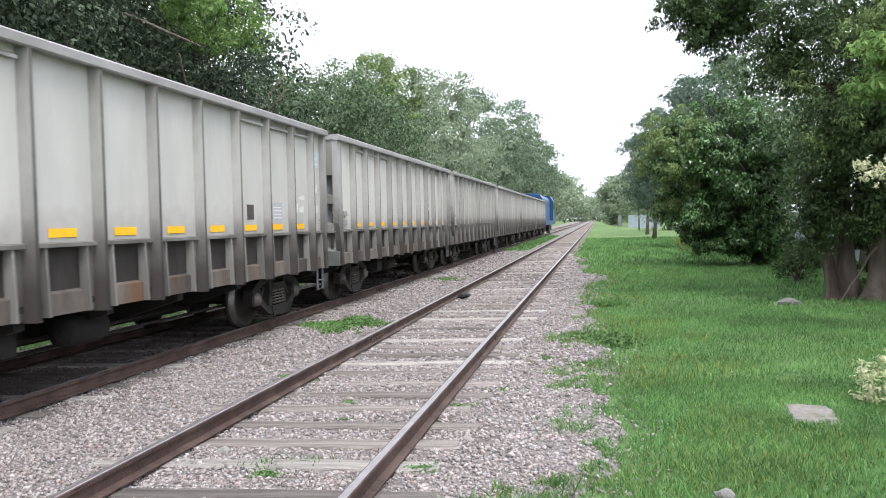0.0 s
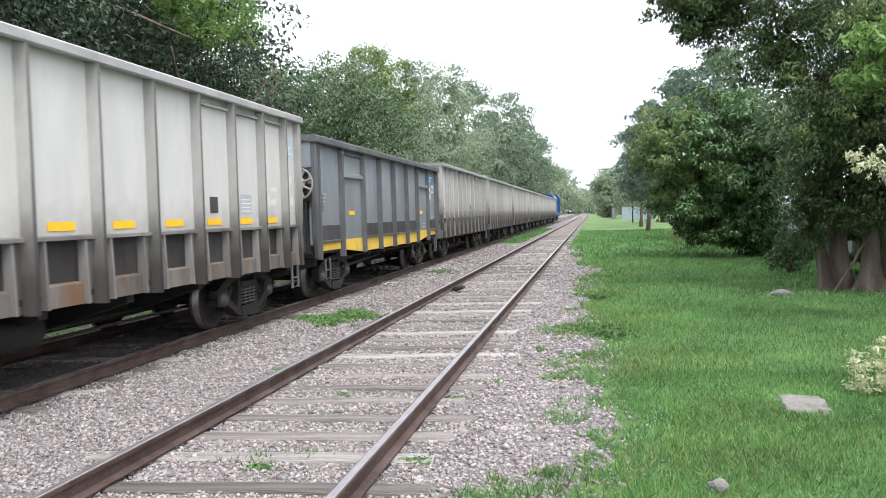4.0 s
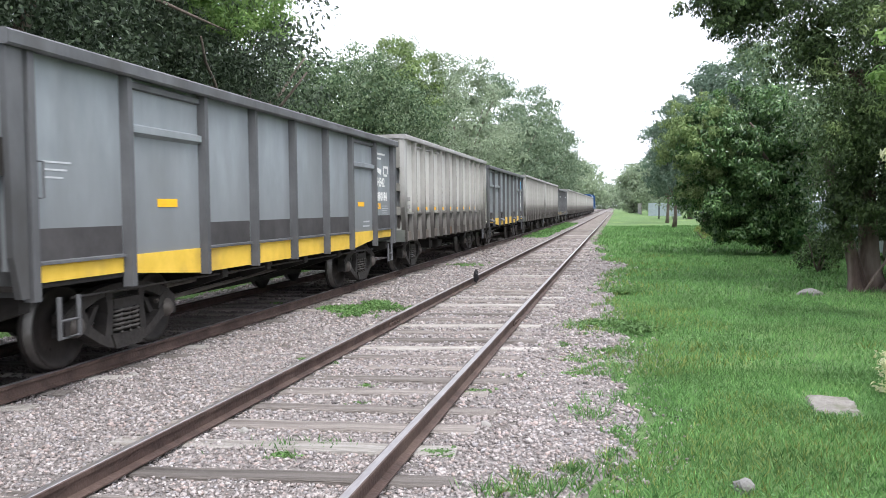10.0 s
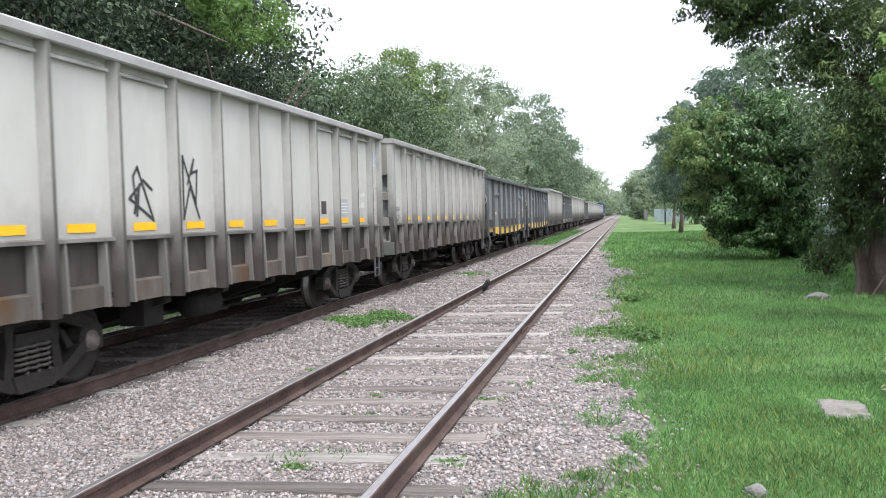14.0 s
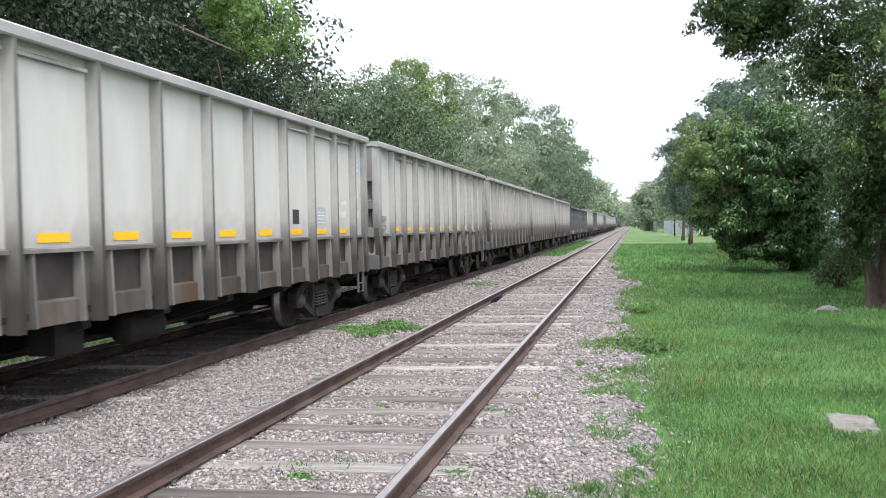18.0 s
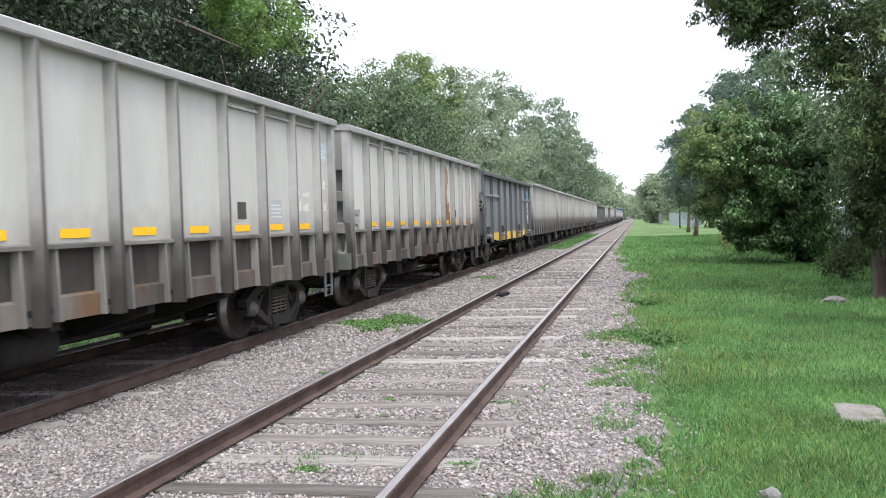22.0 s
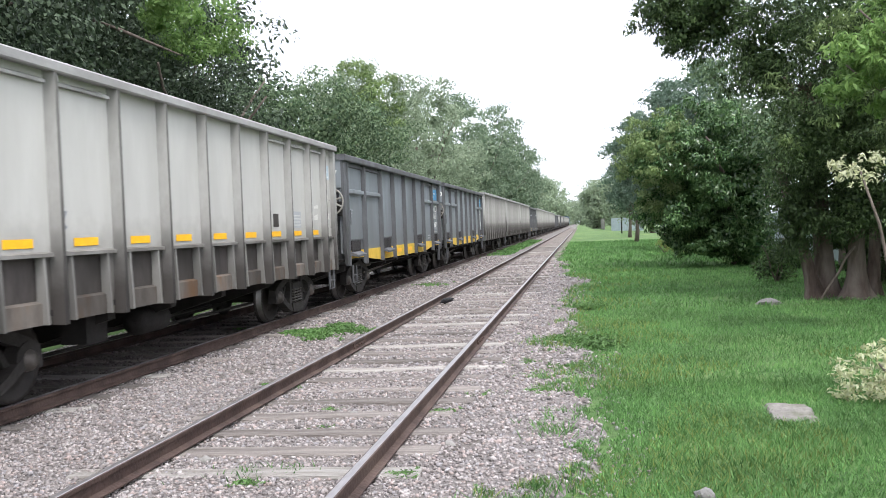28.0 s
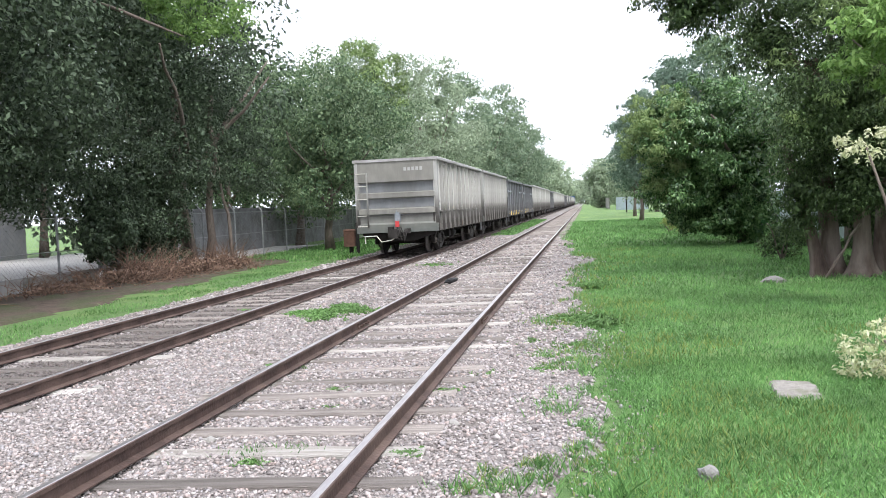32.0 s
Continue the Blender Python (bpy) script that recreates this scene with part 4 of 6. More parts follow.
def decals(w, kind):
    """What sets some of the pale wagons apart."""
    X = HALF - 0.10 + 0.004
    r = random.Random(kind)
    g = geo()

    def line(pts, rad=0.014):
        for (y0, z0), (y1, z1) in zip(pts, pts[1:]):
            d = Vector((y1 - y0, z1 - z0)).normalized()
            n = Vector((-d.y, d.x)) * rad
            y0, z0, y1, z1 = y0 - d.x * rad, z0 - d.y * rad, y1 + d.x * rad, z1 + d.y * rad
            hexa(g, [(X, y0 - n.x, z0 - n.y), (X + 0.003, y0 - n.x, z0 - n.y), (X + 0.003, y1 - n.x, z1 - n.y), (X, y1 - n.x, z1 - n.y),
                     (X, y0 + n.x, z0 + n.y), (X + 0.003, y0 + n.x, z0 + n.y), (X + 0.003, y1 + n.x, z1 + n.y), (X, y1 + n.x, z1 + n.y)])
    if kind == "scrawl":
        line([(0.67, 2.62), (0.62, 2.85), (0.69, 2.95), (0.77, 2.80), (0.66, 2.70), (0.78, 2.62), (0.74, 2.95), (0.82, 2.7), (0.64, 2.56), (0.80, 2.52), (0.66, 2.46), (0.82, 2.42)], 0.010)
        line([(0.82, 2.75), (0.92, 2.55), (0.96, 2.35), (1.02, 2.2)], 0.006)
        part("graffiti", g, M["ink_black"], w, "thin black scrawl")
    elif kind == "blue":
        line([(7.07, 2.25), (6.82, 2.2), (6.77, 1.75), (7.02, 1.78)], 0.05)
        line([(6.84, 2.0), (7.02, 2.02)], 0.04)
        line([(7.27, 1.85), (7.42, 1.9), (7.24, 1.62), (7.47, 1.6), (6.72, 1.6)], 0.04)
        part("graffiti", g, M["ink_blue"], w, "blue sprayed letter shapes")
    elif kind == "tags":
        for y0 in (3.45, 4.6):
            pts = [(y0 + r.uniform(0, 0.55), 1.62 + r.uniform(0, 0.75)) for _ in range(9)]
            g = geo()
            line(pts, 0.016)
            part("graffiti", g, M["ink_black"], w, "black sprayed tag")
    elif kind == "marks":
        for y0 in (2.2, 3.2, 4.3, 5.3):
            pts = [(y0 + r.uniform(0, 0.3), 1.62 + r.uniform(0, 0.35)) for _ in range(6)]
            g = geo()
            line(pts, 0.010)
            part("graffiti", g, M["ink_faint"], w, "small faint sprayed mark")
    elif kind == "rust":
        rr = np.random.default_rng(3)
        for _ in range(150):
            z = 1.5 + 1.45 * rr.random() ** 1.7
            half = 0.13 + 0.8 * max(0, (2.1 - z)) + (0.08 if z > 2.5 else 0)
            y = 8.12 + rr.normal(0, 0.5) * half
            h, b = rr.uniform(0.08, 0.30), rr.uniform(0.03, 0.10)
            if 8.6 < y < 8.8 or 7.48 < y < 7.68:
                continue
            pts = [(y + b * math.cos(a) * rr.uniform(0.6, 1), z + h * math.sin(a) * rr.uniform(0.6, 1)) for a in (0, 0.8, 1.6, 2.4, 3.1, 3.9, 4.7, 5.5)]
            pts = [(u, max(1.5, v)) for u, v in pts]
            extrude_x(g, pts, X - 0.002, X + rr.uniform(0.0005, 0.004))
        part("rust_stain", g, M["rust"], w, "broad brown rust stain running down the side")


def tail_gear(w):
    """What hangs on the rear end of the last wagon."""
    fixed = set(w.children)
    g = geo()
    for x in (-1.40, -1.0):
        box(g, x - 0.025, x + 0.025, -0.10, -0.06, 0.98, 2.85)
        for z in (1.05, 2.75):
            box(g, x - 0.02, x + 0.02, -0.08, 0.0, z - 0.02, z + 0.02)
    lad = part("ladder", g, M["beige_post"], w, "welded steel ladder")
    for z in (1.02, 1.38, 1.95, 2.4, 2.83):
        g = geo()
        tube(g, [(-1.42, -0.08, z), (-0.98, -0.08, z)], 0.014, 6)
        part("rung", g, M["bright"], lad)
    g = geo()
    box(g, -0.02, 0.16, -0.28, -0.10, 1.16, 1.42)
    box(g, 0.0, 0.12, -0.26, -0.12, 1.42, 1.48)
    tube(g, [(0.04, -0.2, 1.48), (0.04, -0.2, 1.53)], 0.02, 6)
    dev = part("tail_device", g, M["device"], w, "grey end-of-train device")
    g = geo()
    box(g, 0.0, 0.13, -0.30, -0.27, 0.97, 1.17)
    part("red_plate", g, M["red"], dev, "red tail plate")
    for q in range(3):
        g = geo()
        pts = [(0.05 + 0.06 * q, -0.24, 0.96), (0.02 + 0.12 * q, -0.30, 0.72), (0.10 + 0.10 * q, -0.30, 0.55 - 0.04 * q), (0.24 + 0.05 * q, -0.26, 0.66), (0.30 + 0.04 * q, -0.16, 0.90)]
        tube(g, pts, 0.02, 6)
        part("air_hose", g, M["cast"], w, "", True)
    g = geo()
    tube(g, [(-1.12, -0.1, 0.42), (-1.14, -0.1, 0.67), (-0.72, -0.1, 0.68), (-0.55, -0.12, 0.47), (-0.2, -0.15, 0.52), (-0.05, -0.2, 0.6)], 0.02, 6)
    part("uncoupling_lever", g, M["bright"], w, "off-white bent uncoupling bar")
    g = geo()
    box(g, -0.30, -0.12, -0.2, 0.0, 0.62, 0.98)
    box(g, 0.36, 0.46, -0.18, 0.0, 0.74, 0.9)
    part("coupler_pocket", g, M["cast"], w)
    for o in w.children:
        if o not in fixed:
            o.location.y += START


def numerals(w, lines, X, y0):
    for text, size, z in lines:
        lettering(text, size, M["white"], w, "stencilled_number", on_side(X + 0.003, y0, z), "white stencilled numerals", 0.008)


def grey_wagon(label, style, rows=(), end_number="", sticker=True, code=""):
    """style 1: dark band over the yellow sill; style 2: black discharge hatches in the sill."""
    w = thing("gondola_wagon", Matrix.Identity(4), label, "freight wagon", "wagons of the passing train")
    X = HALF - 0.11
    drop = 0.12 if style == 1 else 0.0
    up = 0.17 if style == 1 else 0.0
    top = 3.21 - drop
    g = geo()
    box(g, X - 0.05, X, START + 0.05, LENGTH - 0.05, 1.08, top - 0.08)
    part("side_sheet", g, M["grey"], w, "blue-grey painted steel side sheet")
    g = geo()
    box(g, -X, -X + 0.05, START + 0.05, LENGTH - 0.05, 0.85, top - 0.08)
    for y in G_POSTS:
        box(g, -HALF, -X, y - 0.07, y + 0.07, 0.82, 3.11)
    part("far_side_wall", g, M["grey_post"], w)
    g = geo()
    box(g, -X, X, START + 0.1, LENGTH - 0.1, 0.90, 0.95)
    part("floor", g, M["under"], w)
    g = geo()
    r = [(1.32, top - 0.12), (HALF + 0.015, top - 0.14), (HALF + 0.035, top - 0.12), (HALF + 0.035, top - 0.02), (HALF + 0.01, top), (1.32, top)]
    extrude_y(g, r, START - 0.03, LENGTH + 0.03)
    extrude_y(g, [(-x, z) for x, z in r], START - 0.03, LENGTH + 0.03)
    for y in (START - 0.04, LENGTH - 0.12):
        box(g, -1.32, 1.32, y, y + 0.16, top - 0.11, top - 0.005)
    part("top_rim", g, M["grey_post"], w, "dark grey top rim")
    for i, y in enumerate(G_POSTS):
        shared("post", G_THIN if style == 1 and i in (3, 4, 5) else G_POST_LOW if style == 1 else G_POST, w, (X - 0.005, y, 0))
    for i, (a, b) in enumerate(zip(G_POSTS, G_POSTS[1:])):
        a, b = a + 0.085, b - 0.085
        low0 = 0.82 if 1 <= i <= 6 else 0.93
        low1 = 0.82 if 1 <= i <= 5 else 0.93
        if i == 1:
            low0 = 0.93
        if i == 0:
            low0 = low1 = 0.95
        if i == 7:
            low0 = low1 = 0.95
        if i == 6:
            low0, low1 = 0.80, 0.93
        g = geo()
        hexa(g, [(X - 0.04, a, low0), (X + 0.02, a, low0), (X + 0.02, b, low1), (X - 0.04, b, low1), (X - 0.04, a, 1.12), (X + 0.02, a, 1.12), (X + 0.02, b, 1.12), (X - 0.04, b, 1.12)])
        part("sill_plate", g, M["yellow"], w, "yellow painted sill plate")
        door = i in (0, 1, 6, 7) if style == 2 else i in (1, 6)
        if door:
            g = geo()
            extrude_y(g, [(X - 0.01, 2.50), (X + 0.07, 2.47), (X + 0.07, 2.40), (X - 0.01, 2.36)], a, b)
            part("door_rail", g, M["grey"], w)
            g = geo()
            extrude_y(g, [(X - 0.01, 3.06 - drop), (X + 0.05, 3.04 - drop), (X + 0.05, 2.98 - drop), (X - 0.01, 2.97 - drop)], a, b)
            part("upper_ledge", g, M["grey_post"], w)
        if style == 1 and i not in (1, 6):
            g = geo()
            box(g, X, X + 0.012, a, b, 1.12, 1.43)
            part("dark_band", g, M["grey_band"], w, "sooty dark lower band")
            g = geo()
            extrude_y(g, [(X, 1.145), (X + 0.06, 1.135), (X + 0.06, 1.11), (X, 1.10)], a, b)
            part("band_ledge", g, M["grey_post"], w)
        if style == 2 and i in (0, 2, 5, 7):
            g = geo()
            box(g, X, X + 0.010, a, b, 1.125, 1.36)
            extrude_y(g, [(X, 1.375), (X + 0.03, 1.37), (X + 0.03, 1.345), (X, 1.345)], a, b)
            part("hatch_panel", g, M["grey_post"], w)
            c = (a + b) / 2 - 0.05
            h = min(0.36, (b - a) * 0.36)
            g = geo()
            box(g, X + 0.012, X + 0.03, c - h, c + h, 1.06, 1.35)
            hatch = part("discharge_hatch", g, M["under"], w, "black slotted discharge hatch")
            for k in range(9):
                g = geo()
                y = c - h + 0.04 + k * (2 * h - 0.08) / 8
                box(g, X + 0.03, X + 0.05, y - 0.012, y + 0.012, 1.10 + 0.03 * (k % 2), 1.34)
                part("slat", g, M["grey_band"], hatch)
            g = geo()
            extrude_y(g, [(X + 0.02, 1.10), (X + 0.17, 1.03), (X + 0.17, 0.985), (X + 0.02, 1.01)], c - h - 0.05, c + h + 0.05)
            part("hatch_shelf", g, M["grey_post"], w)
        if style == 2 and i in (3, 4) or style == 2 and i in (2,):
            g = geo()
            box(g, X + 0.021, X + 0.026, (a + b) / 2 - 0.25, (a + b) / 2 + 0.25, 0.93, 1.03)
            part("reflective_strip", g, M["dash"], w)
    if style == 1:
        g = geo()
        box(g, X + 0.001, X + 0.006, 2.60, 3.02, 1.62, 1.71)
        part("reflective_strip", g, M["dash"], w)
        g = geo()
        box(g, X + 0.001, X + 0.006, 9.90, 10.30, 1.62, 1.71)
        part("reflective_strip", g, M["dash"], w)
    # ends
    for y, s in ((START, 1), (LENGTH, -1)):
        g = geo()
        box(g, -1.37, 1.37, min(y + s * 0.16, y + s * 0.20), max(y + s * 0.16, y + s * 0.20), 0.85, top - 0.07)
        part("end_wall", g, M["grey_post"], w, "dark grey end wall")
        g = geo()
        extrude_x(g, [(y, top - 0.1), (y, 2.5), (y + s * 0.16, 2.42), (y + s * 0.16, top - 0.1)], -1.37, 1.37)
        part("end_beam", g, M["grey"], w)
        for q in (-1, 1):
            g = geo()
            b = 0.2 if s > 0 else 0.15
            extrude_x(g, [(y, top - 0.1), (y + s * b, top - 0.1), (y + s * b, 0.84), (y + s * 0.1, 0.84), (y + s * 0.02, 1.2)], min(q * 1.37, q * (HALF - 0.02)), max(q * 1.37, q * (HALF - 0.02)))
            part("corner_post", g, M["grey_post"], w)
    fixed = set(w.children)
    if end_number == "ladder":
        g = geo()
        for x in (0.98, 1.34):
            box(g, x - 0.02, x + 0.02, -0.08, -0.05, 0.95, 3.05)
            box(g, x - 0.015, x + 0.015, -0.06, 0.16, 1.0, 1.04)
        lad = part("ladder", g, M["bright"], w, "pale steel ladder")
        for z in (1.1, 1.4, 1.7, 2.0, 2.3, 2.6, 2.9):
            g = geo()
            tube(g, [(0.98, -0.065, z), (1.34, -0.065, z)], 0.013, 6)
            part("rung", g, M["bright"], lad)
        g = geo()
        for k in range(4):
            box(g, 0.55 + 0.15 * k, 0.66 + 0.15 * k, -0.006, 0, 2.72, 2.88)
        part("end_number", g, M["white"], w, "worn white numerals")
    else:
        if end_number:
            lettering(end_number, 0.21, M["white"], w, "end_number", on_back(0.86, -0.004, 2.72), "white stencilled numerals", 0.006)
        g = geo()
        n = 24
        ring = [(1.15 + 0.29 * math.cos(2 * math.pi * k / n), -0.14, 2.2 + 0.29 * math.sin(2 * math.pi * k / n)) for k in range(n + 1)]
        tube(g, ring, 0.018, 6, False)
        wheel = part("hand_brake_wheel", g, M["hand_wheel"], w, "pale spoked hand brake wheel")
        for k in range(9):
            a = 2 * math.pi * k / 9 + 0.3
            g = geo()
            tube(g, [(1.15, -0.14, 2.2), (1.15 + 0.28 * math.cos(a), -0.14, 2.2 + 0.28 * math.sin(a))], [0.03, 0.02], 6)
            part("spoke", g, M["hand_wheel"], wheel)
        g = geo()
        tube(g, [(1.15, -0.17, 2.2), (1.15, -0.12, 2.2)], [0.13, 0.15], 14)
        tube(g, [(1.15, -0.13, 2.2), (1.15, 0.16, 2.2)], [0.06, 0.06], 10)
        part("hub", g, M["hand_wheel"], wheel)
        g = geo()
        hexa(g, [(1.26, -0.06, 1.9), (1.38, -0.06, 1.88), (1.38, 0.16, 1.88), (1.26, 0.16, 1.9), (1.22, -0.06, 2.2), (1.38, -0.06, 2.2), (1.38, 0.16, 2.2), (1.22, 0.16, 2.2)])
        part("brake_bracket", g, M["cast"], w)
        chain = geo()
        for k in range(20):
            z = 1.96 - 0.05 * k
            tube(chain, [(1.28 + 0.012 * (k % 2), -0.08, z), (1.28 - 0.012 * (k % 2), -0.08, z - 0.045)], 0.016, 5)
        part("brake_chain", chain, M["cast"], w)
        g = geo()
        tube(g, [(1.14, -0.04, 1.85), (1.13, -0.04, 1.66)], [0.018, 0.028], 6)
        part("release_handle", g, M["bright"], w)
    for o in w.children:
        if o not in fixed:
            o.location.y += START
    g = geo()
    tube(g, [(X + 0.01, 0.62, 2.02), (X + 0.09, 0.62, 2.02), (X + 0.09, 0.62, 1.70), (X + 0.01, 0.62, 1.70)], 0.011, 5)
    part("hand_rail", g, M["grey_post"], w)
    g = geo()
    for k in range(3):
        box(g, X + 0.001, X + 0.004, 0.72, 1.12 - 0.06 * k, 2.02 - 0.07 * k, 2.037 - 0.07 * k)
    part("stencil_lines", g, M["pale_grey"], w, "short worn white stencilled lines")
    # sticker, emblem shapes and numbers on the leading bay
    g = geo()
    box(g, X + 0.001, X + 0.006, 10.96, 12.18, 2.52 if style == 2 else 2.6, 2.88 - drop)
    if sticker:
        part("operator_sticker", g, M["sign_blue"], w, "blue operator sticker")
    g = geo()
    for k, ln in enumerate((0.45, 0.75)):
        box(g, X + 0.006, X + 0.009, 11.10, 11.10 + ln, 2.62 + 0.10 * k, 2.66 + 0.10 * k)
    part("sticker_lines", g, M["white"], w)
    g = geo()
    hexa(g, [(X + 0.001, 11.13, 2.22 + up), (X + 0.005, 11.13, 2.22 + up), (X + 0.005, 11.53, 2.13 + up), (X + 0.001, 11.53, 2.13 + up), (X + 0.001, 11.17, 2.29 + up), (X + 0.005, 11.17, 2.29 + up), (X + 0.005, 11.57, 2.24 + up), (X + 0.001, 11.57, 2.24 + up)])
    for a, b, c, d in ((11.67, 12.05, 2.28, 2.33), (11.67, 11.73, 2.10, 2.33), (11.67, 11.97, 2.10, 2.15), (11.99, 12.05, 2.16, 2.28)):
        box(g, X + 0.001, X + 0.005, a + 0.05, b + 0.05, c + up, d + up)
    part("emblem", g, M["white"], w, "white emblem shapes")
    numerals(w, [(text, size, z + up) for text, size, z in rows], X, 11.24)
    if code:
        lettering(code, 0.17, M["dash"], w, "stencilled_code", on_side(X + 0.003, 11.24, 1.40 + up), "small yellow stencilled number", 0.006)
    g = geo()
    lines = [(11.60, 12.08 - 0.05 * (k % 3), 1.42 + 0.05 * k, 1.435 + 0.05 * k) for k in range(5)]
    for a, b, c, d in lines + [(10.25, 10.65, 1.30, 1.33), (10.20, 10.65, 1.21, 1.24)]:
        g = geo()
        box(g, X + 0.001, X + 0.004, a, b, c, d)
        part("data_line", g, M["pale_grey"], w, "row of small white lettering")
    step(w, 11.95, M["grey_post"])
    step(w, 0.85, M["grey_post"])
    g = geo()
    tube(g, [(1.25, 1.2, 0.76), (1.25, 11.2, 0.72)], 0.014, 6)
    part("pull_rod", g, M["cast"], w)
    for a, b, c, d, e in ((1.05, 3.0, 0.52, 0.7, 0.62), (0.95, 3.4, 0.66, 0.6, 0.70)):
        g = geo()
        tube(g, [(a, b, c), (d, b + 5.5, e)], 0.028, 6)
        part("brake_rod", g, M["cap"], w)
    underframe(w, tank=False)
    running_gear(w)
    return w


def locomotive():
    w = thing("diesel_locomotive", Matrix.Identity(4), "blue diesel locomotive at the head of the train", "locomotive")
    L = 18.0
    g = geo()
    box(g, -1.45, 1.45, 0.2, L - 0.2, 1.0, 1.45)
    part("frame", g, M["loco_blue"], w)
    g = geo()
    extrude_y(g, [(-1.1, 1.45), (1.1, 1.45), (1.1, 3.6), (0.85, 3.95), (-0.85, 3.95), (-1.1, 3.6)], 0.9, 13.2)
    part("hood", g, M["loco_blue"], w)
    g = geo()
    extrude_y(g, [(-1.45, 1.45), (1.45, 1.45), (1.45, 3.6), (1.1, 4.15), (-1.1, 4.15), (-1.45, 3.6)], 13.2, 16.2)
    cab = part("cab", g, M["loco_blue"], w)
    g = geo()
    box(g, 1.44, 1.47, 13.6, 15.8, 2.7, 3.5)
    part("cab_window", g, M["glass"], cab)
    g = geo()
    extrude_y(g, [(-1.0, 1.45), (1.0, 1.45), (1.0, 2.9), (-1.0, 2.9)], 16.2, 17.6)
    part("nose", g, M["loco_blue"], w)
    for y in (2.2, 5.6):
        g = geo()
        tube(g, [(0, y, 3.9), (0, y, 4.12)], [0.75, 0.7], 16)
        part("roof_fan", g, M["loco_blue"], w)
    g = geo()
    box(g, 1.10, 1.13, 1.4, 4.2, 2.3, 3.4)
    part("radiator_grille", g, M["under"], w)
    for y in (0.25, 17.7):
        for x in (-1.35, -0.5, 0.5, 1.35):
            g = geo()
            tube(g, [(x, y, 1.45), (x, y, 2.5)], 0.02, 6)
            part("hand_rail_post", g, M["loco_blue"], w)
        g = geo()
        tube(g, [(-1.35, y, 2.5), (1.35, y, 2.5)], 0.02, 6)
        part("hand_rail", g, M["loco_blue"], w)
    g = geo()
    box(g, -1.3, 1.3, 7.0, 11.0, 0.35, 1.0)
    part("fuel_tank", g, M["under"], w)
    for c in (3.6, 14.4):
        g = geo()
        for s in (-1, 1):
            extrude_x(g, [(c - 2.3, 0.6), (c - 1.9, 0.35), (c + 1.9, 0.35), (c + 2.3, 0.6), (c + 1.8, 0.85), (c - 1.8, 0.85)], s * 1.0 - 0.07, s * 1.0 + 0.07)
        part("bogie", g, M["under"], w)
        for q in (-1.7, 0, 1.7):
            o = shared("wheelset", WHEELSET, w, (0, c + q, WHEEL_R))
    return w


# trailing end of every wagon that passes, along the track at the start; some couplings are pulled out or pushed in a little
PITCH = 13.0
SLACK = {0: -0.1, 1: -0.02, 4: 0.2, 5: 0.05, 8: -0.1, 10: -0.1, 12: -0.03, 15: -0.13, 16: -0.06, 19: -0.05, 21: 0.04}
TRAILING = [2.393 - PITCH * k + SLACK.get(k, 0.0) for k in range(22)]
BEIGE = "pale beige open gondola wagon with dark lower panels and orange dashes"


def build_train():
    plain = beige_wagon(BEIGE)
    plain.matrix_basis = pose(FAR_TRACK, TRAILING[0], 0)
    special = {0: ("scrawl", " and a thin black scrawl"), 1: ("blue", " and blue sprayed letters"), 10: ("tags", " and black sprayed tags"),
               15: ("rust", " and a broad rust stain"), 16: ("marks", " and small dark marks"), 20: ("marks", " and small dark marks"), 21: ("", "")}
    greys = {2: (1, (("544", 0.26, 1.9), ("11", 0.2, 1.68)), ""), 5: (2, (("54A 11", 0.26, 1.88), ("813583", 0.25, 1.58)), "ladder"),
             7: (1, (("H542", 0.26, 1.88), ("810184", 0.25, 1.58)), "84"), 8: (1, (("54A", 0.26, 1.88), ("812893", 0.25, 1.58)), "2893"),
             14: (2, (("54A 11", 0.26, 1.88), ("813360", 0.25, 1.58)), "3360"), 18: (2, (("54A 11", 0.26, 1.88), ("813410", 0.25, 1.58)), "13410"),
             19: (2, (("54A 11", 0.26, 1.88), ("812467", 0.25, 1.58)), "2467")}
    train = []
    for k, y in enumerate(TRAILING):
        if k in greys:
            style, rows, end = greys[k]
            what = "blue-grey gondola wagon with yellow sill and " + ("a dark lower band" if style == 1 else "black discharge hatches")
            w = grey_wagon(what, style, rows, end, k != 7, {7: "120", 19: "170"}.get(k, ""))
            w.matrix_basis = pose(FAR_TRACK, y, 0)
        elif k == 0:
            w = plain
        else:
            w = copy_thing(plain, pose(FAR_TRACK, y, 0))
        train.append((w, y, k))
    for k in range(1, 6):
        y = TRAILING[0] + PITCH * k
        train.append((copy_thing(plain, pose(FAR_TRACK, y, 0)), y, -k))
    for w, y, k in train:
        if k in special:
            kind, extra = special[k]
            if kind:
                decals(w, kind)
            if k == 21:
                tail_gear(w)
                w["label"] = "last beige gondola wagon with end ladder and red tail plate"
            else:
                w["label"] = "pale beige open gondola wagon" + extra
    loco = locomotive()
    y = TRAILING[0] + PITCH * 6
    loco.matrix_basis = pose(FAR_TRACK, y, 0)
    train.append((loco, y, -6))
    return train


TRAIN = build_train()


